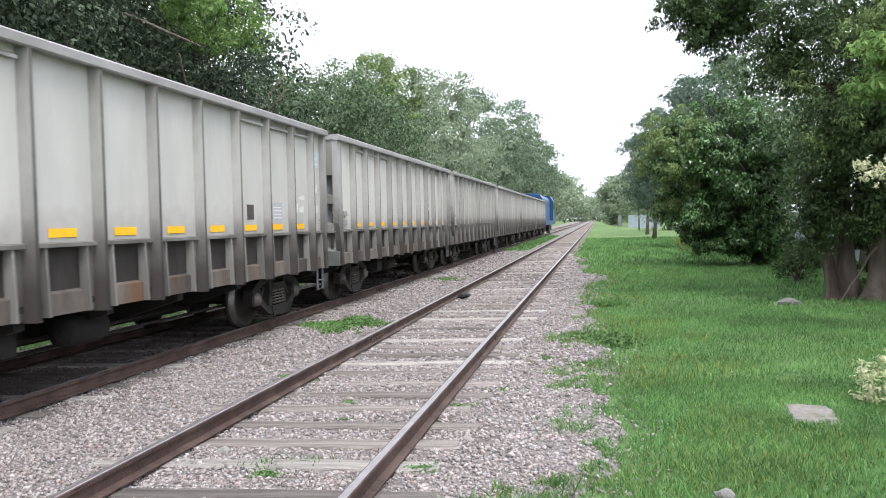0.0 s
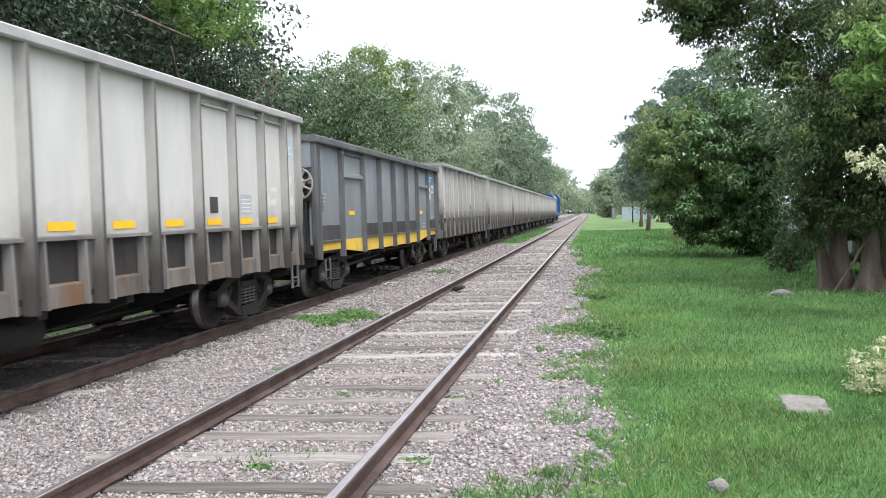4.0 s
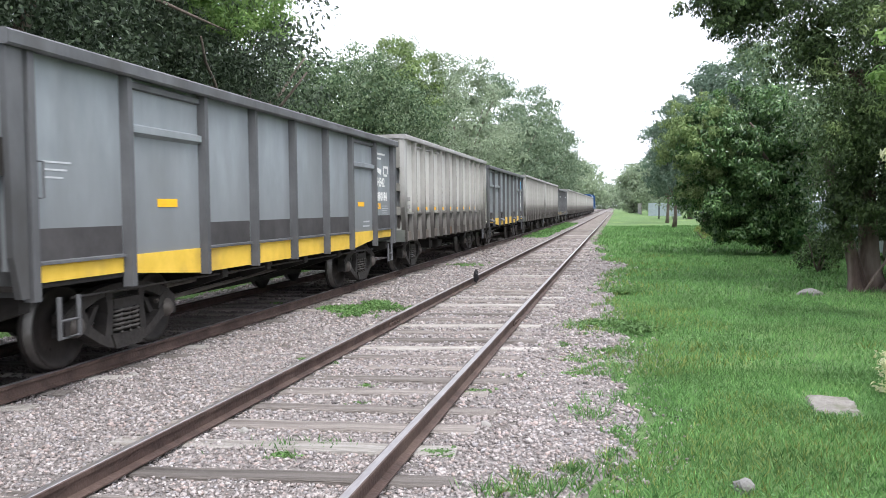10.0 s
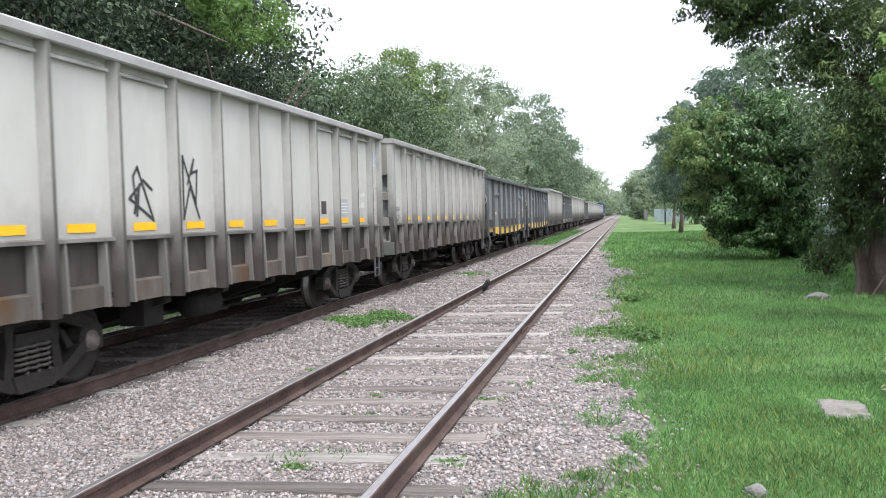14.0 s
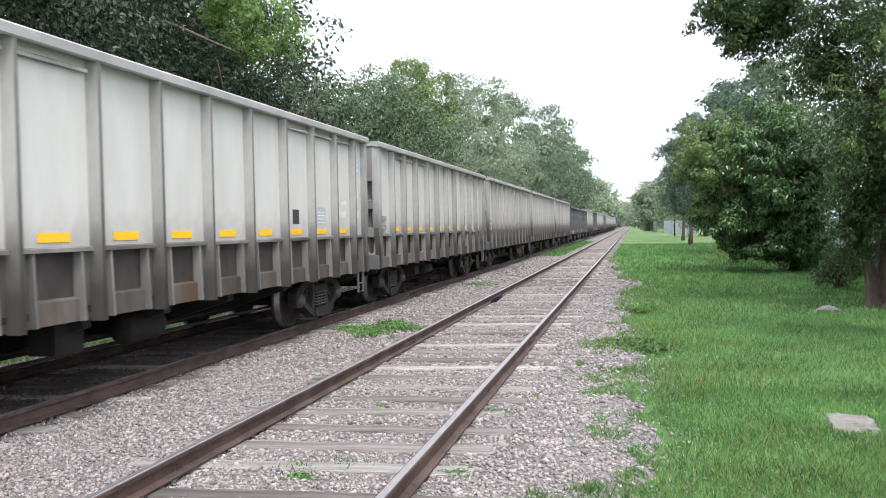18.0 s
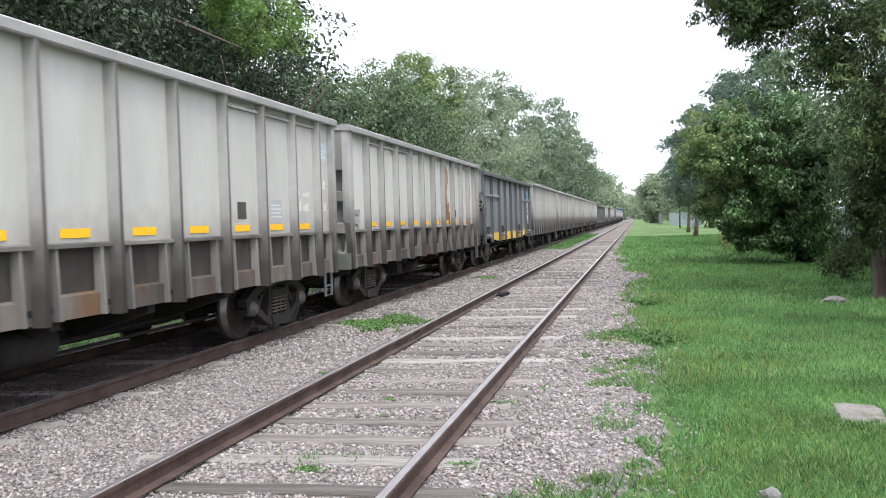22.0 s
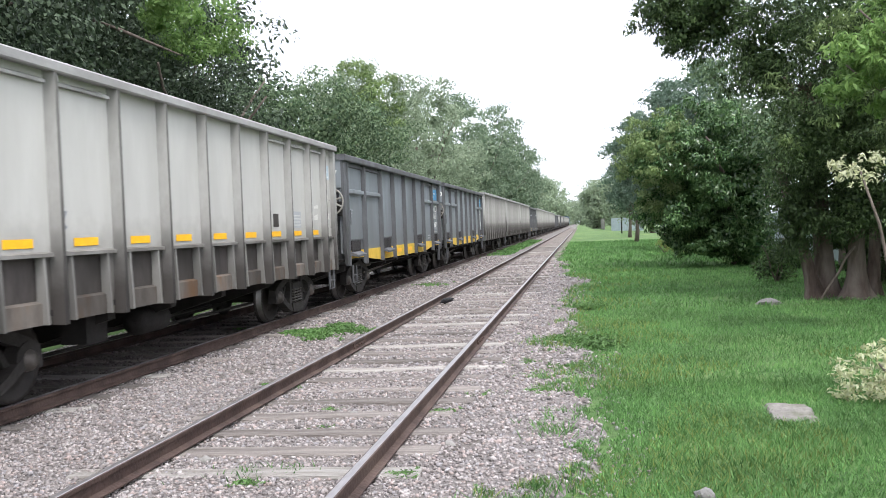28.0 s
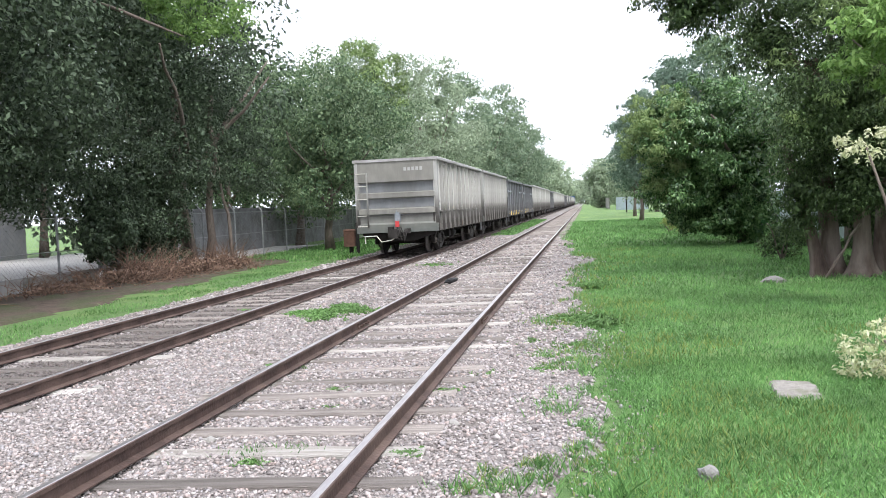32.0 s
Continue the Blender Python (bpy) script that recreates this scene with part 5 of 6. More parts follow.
# ---------------------------------------------------------------- trees and plants
def leaf_cloud(centres, radii, count, size, seed, droop=0.2, shell=0.55, slim=0.5, up=0.35, form="diamond"):
    """Leaves on the skins of many small clumps: an array of loose faces with four corners."""
    r = np.random.default_rng(seed)
    centres, radii = np.asarray(centres, float), np.asarray(radii, float)
    area = radii[:, 0] * radii[:, 2]
    pick = r.choice(len(centres), count, p=area / area.sum())
    d = r.normal(size=(count, 3))
    d /= np.linalg.norm(d, axis=1)[:, None]
    depth = 1 - shell * r.random(count) ** 1.6
    p = centres[pick] + radii[pick] * d * depth[:, None]
    n = d * 1.25 + r.normal(size=(count, 3)) * 0.55
    n[:, 2] += up
    n /= np.linalg.norm(n, axis=1)[:, None]
    t = r.normal(size=(count, 3)) + d * 0.8
    t[:, 2] -= droop * 3
    t -= n * (t * n).sum(1)[:, None]
    t /= np.linalg.norm(t, axis=1)[:, None]
    b = np.cross(n, t)
    s = size * r.uniform(0.65, 1.35, count)[:, None]
    w = s * slim
    fold = n * s * 0.12
    return np.stack([p - t * s * 0.5, p + b * w * 0.5 + fold, p + t * s * 0.5, p - b * w * 0.5 + fold], 1).reshape(-1, 3)


def clumps(centre, radii, n, size, seed, inside=0.25, flat=0.8, low=-1.0):
    """Sub-clumps spread over an ellipsoid, uneven in size and depth."""
    r = np.random.default_rng(seed)
    out, rad = [], []
    while len(out) < n:
        d = r.normal(size=3)
        d /= np.linalg.norm(d)
        if d[2] < low:
            continue
        k = (1 - inside * r.random()) if r.random() < 0.8 else r.uniform(0.3, 0.8)
        k *= r.uniform(0.88, 1.10)
        s = size * r.uniform(0.6, 1.4)
        out.append(np.asarray(centre) + np.asarray(radii) * d * k)
        rad.append((s, s, s * flat))
    return out, rad


def sprays(cc, rr, seed, each=7):
    """Break every clump into flat leafy sprays on its outer and upper side, with gaps between them."""
    r = np.random.default_rng(seed)
    cc, rr = np.asarray(cc, float), np.asarray(rr, float)
    d = r.normal(size=(len(cc), each, 3))
    d[..., 2] += 0.25
    d /= np.linalg.norm(d, axis=2)[..., None]
    k = r.uniform(0.35, 0.92, (len(cc), each, 1))
    size = r.uniform(0.36, 0.66, (len(cc), each, 1))
    centres = cc[:, None] + rr[:, None] * d * k
    radii = rr[:, None] * size * np.array([1.0, 1.0, 0.72])
    return centres.reshape(-1, 3), radii.reshape(-1, 3)


def crown(tree, groups, mat, label="", name="crown"):
    """groups: (centre, radii, clump count, clump size, leaves, leaf size, seed, keywords)"""
    verts = []
    for c, rd, n, s, leaves, size, seed, kw in groups:
        leaves, size = (int(leaves * 0.72), size * 1.05) if size >= 0.2 else (int(leaves * 1.0), size * 0.92)
        cc, rr = clumps(c, rd, int(n * 1.35), s, seed, kw.get("inside", 0.18), kw.get("flat", 0.8), kw.get("low", -1.0))
        sc, sr = sprays(cc, rr, seed + 5, kw.get("each", 7))
        verts.append(leaf_cloud(sc, sr, leaves, size, seed + 1, kw.get("droop", 0.2), kw.get("shell", 0.7), kw.get("slim", 0.5), kw.get("up", 0.5)))
        if leaves > 4000:
            # oversized leaves added deep inside the crown to keep the light out
            cc, rr = clumps(c, [0.70 * v for v in rd], max(10, n // 2), s * 0.8, seed + 2, 0.9)
            verts.append(leaf_cloud(cc, rr, leaves // 5, size * (1.5 if size > 0.2 else 1.15), seed + 3, 0.1, 0.9, 0.8, 0.2))
    ob = new(name, arrays_mesh(name, np.concatenate(verts), 4, mat))
    ob.parent = tree
    if label:
        ob["label"] = label
    return ob


def wander(p, q, n, amount, seed):
    r = random.Random(seed)
    p, q = Vector(p), Vector(q)
    out = []
    for i in range(n + 1):
        f = i / n
        v = p.lerp(q, f)
        if 0 < i < n:
            v += Vector([r.uniform(-1, 1) * amount for _ in range(3)])
        out.append(v)
    return out


def trunk(tree, p, q, r0, r1, seed, mat="bark", n=6, sway=0.12, name="trunk", sides=10):
    g = geo()
    pts = wander(p, q, n, sway, seed)
    tube(g, pts, [r0 * (1.35 if i == 0 else 1) + (r1 - r0) * i / n for i in range(n + 1)], sides)
    return part(name, g, M[mat], tree, "", True), pts


def simple_tree(x, y, top, spread, label, leafmat, seed, leaves=9000, size=0.22, low=1.5, trunk_r=0.22, limbs=5, clump=1.1, n=46, category="tree",
                bark="bark", stretch_y=1.2, droop=0.2, extra=None, slim=0.5, name="tree"):
    t = thing(name, pose(x, y, LAWN - 0.05), label, category, "trees along the line")
    mid = (top + low) / 2
    rz = (top - low) / 2
    o, pts = trunk(t, (0, 0, 0), (0.2, 0.1, mid + rz * 0.2), trunk_r, trunk_r * 0.4, seed, bark)
    r = random.Random(seed)
    for k in range(limbs):
        a = 2 * math.pi * k / limbs + r.uniform(-0.4, 0.4)
        start = pts[2 + k % 3]
        end = (spread * 0.75 * math.cos(a), spread * 0.75 * stretch_y * math.sin(a), mid + r.uniform(-0.1, 0.6) * rz)
        trunk(t, start, end, trunk_r * 0.4, trunk_r * 0.1, seed + k + 1, bark, 5, 0.25, "limb", 7)
    groups = [((0, 0, mid), (spread, spread * stretch_y, rz), n, clump, leaves, size, seed + 20, {"droop": droop, "slim": slim})]
    if extra:
        groups += extra
    crown(t, groups, M[leafmat])
    return t


DARK = "dense dark dusty-leaved tree over the fence"
# near side of the far bank: a dark mass beside the fence
T = thing("tree", pose(-12.3, 14.0, LAWN), DARK, "tree", "trees along the line")
for q, (a, b) in enumerate((((0, 0, 0), (0.6, 1.0, 7.0)), ((0.4, 0.3, 0), (2.0, 2.5, 6.5)))):
    trunk(T, a, b, 0.26, 0.12, 40 + q)
for q, e in enumerate(((2.6, -2.5, 6.0), (-2.5, 1.5, 7.0), (2.9, 3.5, 8.0), (1.0, 4.0, 5.0))):
    trunk(T, (0.3, 0.4, 3.0), e, 0.12, 0.04, 44 + q, name="limb", sides=7)
crown(T, [((0.4, 0.5, 6.4), (4.0, 6.5, 5.6), 95, 1.15, 30000, 0.14, 51, {"droop": 0.35, "inside": 0.3}),
          # unseen upper crown, added to shade the foliage under it
          ((2.2, 0.8, 10.2), (4.4, 7.5, 2.4), 60, 1.2, 11000, 0.2, 57, {"droop": 0.2}),
          ((0.3, 2.5, 3.0), (3.0, 5.0, 1.1), 30, 0.7, 8000, 0.14, 58, {"droop": 0.4}),
          ((1.0, 3.5, 4.0), (2.6, 3.6, 1.9), 40, 0.75, 11000, 0.12, 53, {"droop": 0.4}),
          ((1.35, 7.6, 1.4), (0.6, 0.9, 1.7), 26, 0.36, 8500, 0.11, 55, {"droop": 0.6}),
          ((1.2, 9.6, 2.6), (0.9, 2.2, 1.1), 26, 0.45, 8000, 0.11, 59, {"droop": 0.6})], M["leaf_dark"])

g = geo()
tube(g, [(3.0, 5.1, 7.2), (3.76, 5.0, 6.89), (4.44, 5.0, 6.56), (4.80, 5.0, 6.40), (5.35, 5.0, 6.15)], [0.05, 0.045, 0.04, 0.03, 0.015], 7)
part("bare_limb", g, M["bark"], T, "pale bare limb among the leaves", True)
T = thing("tree", pose(-10.9, 26.9, LAWN), "dark leaning several-stemmed tree with hanging leafy branches", "tree", "trees along the line")
for q, (a, b, r0) in enumerate((((-0.9, -0.2, 0), (-0.6, 0.3, 5.8), 0.20), ((-0.35, 0.1, 0), (-0.75, 0.4, 6.5), 0.17), ((0.35, 0.3, 0), (0.65, 0.6, 6.0), 0.15),
                                ((0.0, 0.0, 0), (-0.3, -0.4, 5.0), 0.13), ((1.15, 0.5, 0), (0.75, 0.6, 3.6), 0.075))):
    trunk(T, a, b, r0, r0 * 0.5, 60 + q)
for q, e in enumerate(((2.8, 0.5, 6.5), (-2.5, -3.0, 7.0), (1.8, 3.0, 7.5), (1.5, -4.5, 6.8))):
    trunk(T, (0.0, 0.2, 3.4), e, 0.11, 0.03, 66 + q, name="limb", sides=7)
crown(T, [((-1.6, -0.8, 6.6), (3.4, 6.4, 4.5), 100, 1.0, 30000, 0.145, 71, {"droop": 0.4, "inside": 0.3}),
          ((-0.4, -3.2, 3.1), (2.0, 3.2, 2.0), 34, 0.7, 13000, 0.10, 73, {"droop": 0.5}),
          ((-3.6, 0.5, 10.3), (3.2, 6.0, 3.0), 45, 1.0, 13000, 0.16, 75, {"droop": 0.3}),
          ((0.9, 1.2, 4.0), (1.6, 2.2, 1.7), 24, 0.5, 8000, 0.10, 77, {"droop": 0.6})], M["leaf_dark"])
# light through the outer sprays is put into a brighter leaf colour
crown(T, [((0.9, -2.5, 8.9), (1.7, 3.6, 1.2), 22, 0.55, 4600, 0.16, 79, {"droop": 0.3}),
          ((1.0, 0.5, 8.6), (1.0, 1.6, 1.0), 8, 0.5, 900, 0.15, 81, {"droop": 0.3})], M["leaf_bright"], "outer sprays tinted light green as backlit", "young_leaves")

simple_tree(-9.7, 38.4, 9.0, 3.7, "broad dark green tree with low branches beside the fence", "leaf_mid", 90, 24000, 0.17, 1.3, 0.2, 6, 0.95, 62, droop=0.35)
simple_tree(-13.2, 44.0, 9.5, 4.0, "dark green tree behind the fence", "leaf_mid", 95, 15000, 0.2, 1.5)
simple_tree(-15.5, 33.0, 13.5, 5.0, "tall dark tree behind the fence", "leaf_dark", 97, 16000, 0.24, 2.5, clump=1.4)
simple_tree(-18.0, 22.0, 14.0, 5.5, "tall dark tree behind the fence", "leaf_dark", 98, 16000, 0.26, 2.5, clump=1.5)
simple_tree(-18.0, 11.0, 14.0, 5.5, "tall dark tree behind the fence", "leaf_dark", 99, 12000, 0.28, 2.5, clump=1.5)
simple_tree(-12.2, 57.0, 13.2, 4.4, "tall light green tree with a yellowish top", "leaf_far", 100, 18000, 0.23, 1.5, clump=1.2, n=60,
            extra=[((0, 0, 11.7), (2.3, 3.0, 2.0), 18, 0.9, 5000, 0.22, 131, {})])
T = bpy.data.objects[[o.name for o in bpy.data.objects if o.get("label") == "tall light green tree with a yellowish top"][0]]
crown(T, [((0.3, -1.2, 10.8), (2.6, 3.2, 2.5), 30, 0.7, 6500, 0.2, 137, {})], M["leaf_lime"], "yellowish flowering top", "young_leaves")
# trees added behind the yard, mostly out of view, to block low sky light
for i, (x, y, top) in enumerate(((-24, -4, 13), (-29, 6, 15), (-26, 16, 14), (-30, 28, 15), (-26, 40, 14), (-23, 60, 14), (-17.5, 2, 13), (-14.5, 4.5, 11))):
    simple_tree(x, y, top, 5.5, "added sky-blocking tree behind the yard", "leaf_dark", 600 + 3 * i, 9000, 0.42, 0.6, clump=1.9, n=54)
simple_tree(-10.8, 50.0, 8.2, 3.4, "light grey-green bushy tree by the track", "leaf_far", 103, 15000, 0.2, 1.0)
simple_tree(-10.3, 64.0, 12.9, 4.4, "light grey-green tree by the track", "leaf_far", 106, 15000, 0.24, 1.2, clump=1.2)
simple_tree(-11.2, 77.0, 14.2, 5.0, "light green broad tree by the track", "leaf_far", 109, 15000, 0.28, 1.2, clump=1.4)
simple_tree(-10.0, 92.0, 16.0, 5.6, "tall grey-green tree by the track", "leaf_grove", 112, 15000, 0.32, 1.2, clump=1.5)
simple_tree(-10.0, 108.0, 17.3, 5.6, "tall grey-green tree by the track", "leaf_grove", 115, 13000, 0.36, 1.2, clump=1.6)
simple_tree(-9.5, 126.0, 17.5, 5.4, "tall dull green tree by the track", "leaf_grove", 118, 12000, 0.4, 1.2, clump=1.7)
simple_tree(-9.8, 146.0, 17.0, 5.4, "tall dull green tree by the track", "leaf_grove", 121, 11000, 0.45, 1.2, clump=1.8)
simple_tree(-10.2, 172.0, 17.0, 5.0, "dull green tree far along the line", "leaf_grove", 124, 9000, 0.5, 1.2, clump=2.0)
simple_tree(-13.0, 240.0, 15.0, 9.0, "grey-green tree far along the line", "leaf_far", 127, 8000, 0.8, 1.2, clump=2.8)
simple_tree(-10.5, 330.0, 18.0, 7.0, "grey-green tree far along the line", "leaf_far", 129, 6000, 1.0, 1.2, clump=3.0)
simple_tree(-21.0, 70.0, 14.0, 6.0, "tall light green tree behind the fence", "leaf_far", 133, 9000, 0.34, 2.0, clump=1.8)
simple_tree(-20.0, 50.0, 12.0, 5.5, "tall green tree behind the fence", "leaf_mid", 135, 9000, 0.32, 2.0, clump=1.6)

# near bank: the great fig-like tree, the round dark tree, tall needle trees
T = thing("tree", pose(7.45, 18.3, LAWN - 0.04), "big old tree with a flared split trunk and drooping olive foliage", "tree", "trees along the line")
def flared_stem(tree, foot, top, r0, r1, flare, seed):
    """A stem that spreads into fluted roots at its foot."""
    r = random.Random(seed)
    phase, n, sides = r.uniform(0, 6), 22, 26
    g = geo()
    foot, top = Vector(foot), Vector(top)
    for i in range(n + 1):
        f = (i / n) ** 1.7
        c = foot.lerp(top, f) + Vector((0.05 * math.sin(4 * f + phase), 0.05 * math.cos(3 * f + phase), 0))
        h = c.z - foot.z
        spread = flare * math.exp(-h / 0.26)
        for k in range(sides):
            a = 2 * math.pi * k / sides
            flute = 1 + (0.10 + 0.30 * math.exp(-h / 0.4)) * math.cos(5 * a + phase + 0.3 * h) * 0.6 + 0.05 * math.cos(9 * a - 2 * phase)
            rad = (r0 + (r1 - r0) * f) * (1 + 0.05 * math.cos(3 * a + 2 * h)) + spread * flute
            g[0].append((c.x + rad * math.cos(a), c.y + 0.85 * rad * math.sin(a), c.z))
    for i in range(n):
        for k in range(sides):
            m = (k + 1) % sides
            g[1].append((i * sides + k, i * sides + m, (i + 1) * sides + m, (i + 1) * sides + k))
    return part("trunk", g, M["bark_fig"], tree, "", True)


flared_stem(T, (-0.34, -0.10, -0.1), (-0.95, 0.0, 3.0), 0.13, 0.09, 0.24, 1)
flared_stem(T, (0.02, 0.30, -0.1), (-0.25, 0.6, 4.6), 0.20, 0.15, 0.36, 2)
flared_stem(T, (0.40, -0.02, -0.1), (0.62, 0.0, 4.0), 0.17, 0.13, 0.42, 3)
flared_stem(T, (0.85, 0.45, -0.1), (1.35, 0.8, 4.0), 0.12, 0.09, 0.22, 4)
g = geo()
tube(g, wander((-0.35, -0.55, 0.1), (0.35, -0.42, 1.15), 4, 0.03, 5), 0.025, 6)
part("dead_branch", g, M["bark"], T)
for q, e in enumerate(((-0.9, -0.4, 4.6), (2.2, -0.6, 5.2), (0.5, 1.6, 6.2))):
    trunk(T, (0.0, 0.1, 3.2), e, 0.11, 0.03, 146 + q, "bark_fig", name="limb", sides=8)
crown(T, [((1.5, 0.4, 5.8), (2.6, 2.4, 2.7), 70, 0.75, 26000, 0.11, 151, {"droop": 0.5, "slim": 0.28}),
          ((-0.1, -0.6, 3.4), (1.15, 1.1, 1.6), 42, 0.5, 18000, 0.09, 153, {"droop": 0.6, "slim": 0.28}),
          ((-0.7, -0.4, 1.9), (0.42, 0.6, 0.9), 20, 0.3, 6000, 0.085, 155, {"droop": 0.6, "slim": 0.3}),
          ((-2.0, 0.6, 6.15), (1.4, 1.3, 0.95), 26, 0.4, 9000, 0.095, 157, {"droop": 0.5, "slim": 0.35}),
          ((-3.0, 0.6, 6.2), (0.85, 1.2, 0.8), 16, 0.34, 4500, 0.1, 169, {"droop": 0.4, "slim": 0.4}),
          ((-1.2, 0.3, 5.2), (0.9, 0.9, 0.85), 24, 0.4, 7500, 0.095, 167, {"droop": 0.5, "slim": 0.3}),
          ((0.25, -0.85, 2.25), (0.95, 0.45, 0.95), 26, 0.36, 9000, 0.085, 165, {"droop": 0.6, "slim": 0.3}),
          ((2.2, -0.6, 3.6), (1.2, 1.4, 1.4), 24, 0.5, 8000, 0.095, 159, {"droop": 0.5, "slim": 0.3}),
          ((0.0, 1.5, 8.0), (3.2, 3.0, 2.0), 40, 0.8, 11000, 0.12, 161, {"droop": 0.4, "slim": 0.35})], M["leaf_feather"])
crown(T, [((0.2, -1.0, 4.4), (1.8, 0.9, 2.2), 22, 0.30, 3600, 0.13, 163, {"droop": 0.2, "slim": 0.28})], M["leaf_lime"], "yellow-green young shoots", "young_leaves")

T = thing("tree", pose(7.9, 32.0, LAWN - 0.04), "round dense glossy dark green tree with a short trunk", "tree", "trees along the line")
trunk(T, (0.2, 0, 0), (0.0, 0, 3.4), 0.24, 0.12, 170)
for q in range(6):
    trunk(T, (0.1, 0, 1.5 + 0.2 * q), (2.4 * math.cos(q * 1.05), 2.4 * math.sin(q * 1.05), 3.4 + 0.3 * q), 0.1, 0.03, 171 + q, name="limb", sides=7)
crown(T, [((-1.3, 0.0, 3.35), (2.3, 2.5, 2.85), 120, 0.5, 42000, 0.165, 181, {"droop": 0.5, "slim": 0.38, "inside": 0.2}),
          ((-0.9, -0.6, 0.95), (1.6, 1.4, 0.75), 26, 0.4, 9000, 0.13, 183, {"droop": 0.6, "slim": 0.38}),
          ((0.3, -0.7, 0.95), (1.2, 1.3, 0.8), 22, 0.4, 7000, 0.13, 189, {"droop": 0.6, "slim": 0.38}),
          ((0.4, -0.7, 2.9), (1.3, 1.5, 2.3), 36, 0.45, 11000, 0.15, 187, {"droop": 0.5, "slim": 0.38})], M["leaf_mango"])
# sky light on the left side, painted as a yellow-green leaf layer
crown(T, [((-2.65, -0.3, 4.1), (1.35, 2.2, 2.1), 38, 0.38, 9000, 0.14, 185, {"droop": 0.4, "slim": 0.4})], M["leaf_lime"], "left side leaves tinted yellow-green as sky-lit", "young_leaves")

for x, y, top, sp, low, seed in ((7.5, 52.0, 10.5, 2.1, 1.1, 190), (9.0, 48.0, 10.6, 2.6, 0.1, 192), (6.7, 68.0, 10.4, 1.9, 2.3, 194), (7.3, 88.0, 10.6, 2.6, 2.2, 196), (11.5, 62.0, 11.5, 3.0, 0.1, 198)):
    skirt = [((0, 0, 1.4), (sp * 0.9, sp * 0.9, 1.4), 18, 0.7, 3500, 0.2 + y * 0.001, seed + 400, {"slim": 0.35})] if low < 1 else None
    simple_tree(x, y, top, sp, "tall blue-green needle tree with a ragged outline", "leaf_conifer", seed, 13000, 0.2 + y * 0.001, low, 0.16, 6, 0.8, 60, stretch_y=1.0, slim=0.35, extra=skirt)
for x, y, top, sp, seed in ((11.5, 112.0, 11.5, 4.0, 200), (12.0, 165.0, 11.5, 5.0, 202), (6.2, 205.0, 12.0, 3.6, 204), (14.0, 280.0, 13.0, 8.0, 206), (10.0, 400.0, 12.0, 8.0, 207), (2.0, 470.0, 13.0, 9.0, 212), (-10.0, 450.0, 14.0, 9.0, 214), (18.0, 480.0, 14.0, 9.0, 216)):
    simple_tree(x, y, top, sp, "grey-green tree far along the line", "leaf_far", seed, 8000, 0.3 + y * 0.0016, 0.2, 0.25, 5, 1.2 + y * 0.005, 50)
simple_tree(9.2, 38.0, 9.0, 2.8, "dark green tree between the tall trees", "leaf_mid", 218, 10000, 0.2, 0.8)
simple_tree(10.5, 27.5, 9.0, 2.6, "dark green tree behind the big tree", "leaf_mid", 208, 9000, 0.2, 1.2)
simple_tree(13.5, 21.0, 9.5, 3.4, "dark green tree behind the big tree", "leaf_mid", 209, 9000, 0.22, 0.8)
simple_tree(12.2, 14.5, 8.0, 3.0, "dark green tree behind the big tree", "leaf_mid", 211, 7000, 0.22, 1.4)


def shrub(x, y, label, groups, mat, stems, seed, category="shrub"):
    s = thing("shrub", pose(x, y, LAWN), label, category)
    for k, e in enumerate(stems):
        trunk(s, (0, 0, 0), e, 0.03, 0.01, seed + k, n=4, sway=0.06, name="stem", sides=6)
    crown(s, groups, M[mat], name="foliage")
    return s


shrub(-11.2, 24.2, "dark leafy shrub growing along the fence",
      [((0, 0, 1.2), (0.8, 2.4, 1.2), 40, 0.4, 11000, 0.11, 250, {"slim": 0.5, "droop": 0.5})], "leaf_dark", ((0.2, 0.8, 1.9), (-0.2, -0.9, 1.8), (0.1, 0.0, 2.1)), 252)
shrub(7.5, 23.4, "straggly olive-green bush at the foot of the tree",
      [((0, 0, 0.5), (0.5, 0.7, 0.5), 24, 0.22, 3000, 0.09, 220, {"slim": 0.4})], "leaf_feather", ((0.4, 0.3, 1.2), (-0.4, -0.2, 1.0), (0.1, -0.4, 1.1)), 222)
shrub(9.5, 21.6, "dark leafy undergrowth behind the big tree",
      [((0, 0, 1.0), (1.5, 0.9, 1.0), 34, 0.35, 9000, 0.12, 240, {"slim": 0.45})], "leaf_feather", ((0.5, 0.3, 1.6), (-0.6, -0.2, 1.4), (0.1, -0.4, 1.7)), 242)
shrub(7.9, 43.0, "low pinkish-brown dry bush on the lawn", [((0, 0, 0.4), (0.9, 0.9, 0.4), 14, 0.25, 1300, 0.10, 224, {"slim": 0.3})], "blade_dry", ((0.4, 0.2, 0.7), (-0.4, 0.1, 0.6)), 226)
shrub(6.6, 44.5, "low dry bush on the lawn", [((0, 0, 0.3), (0.8, 0.6, 0.3), 10, 0.2, 700, 0.10, 228, {"slim": 0.3})], "blade_dry", ((0.4, 0.2, 0.5), (-0.4, 0.1, 0.5)), 229)
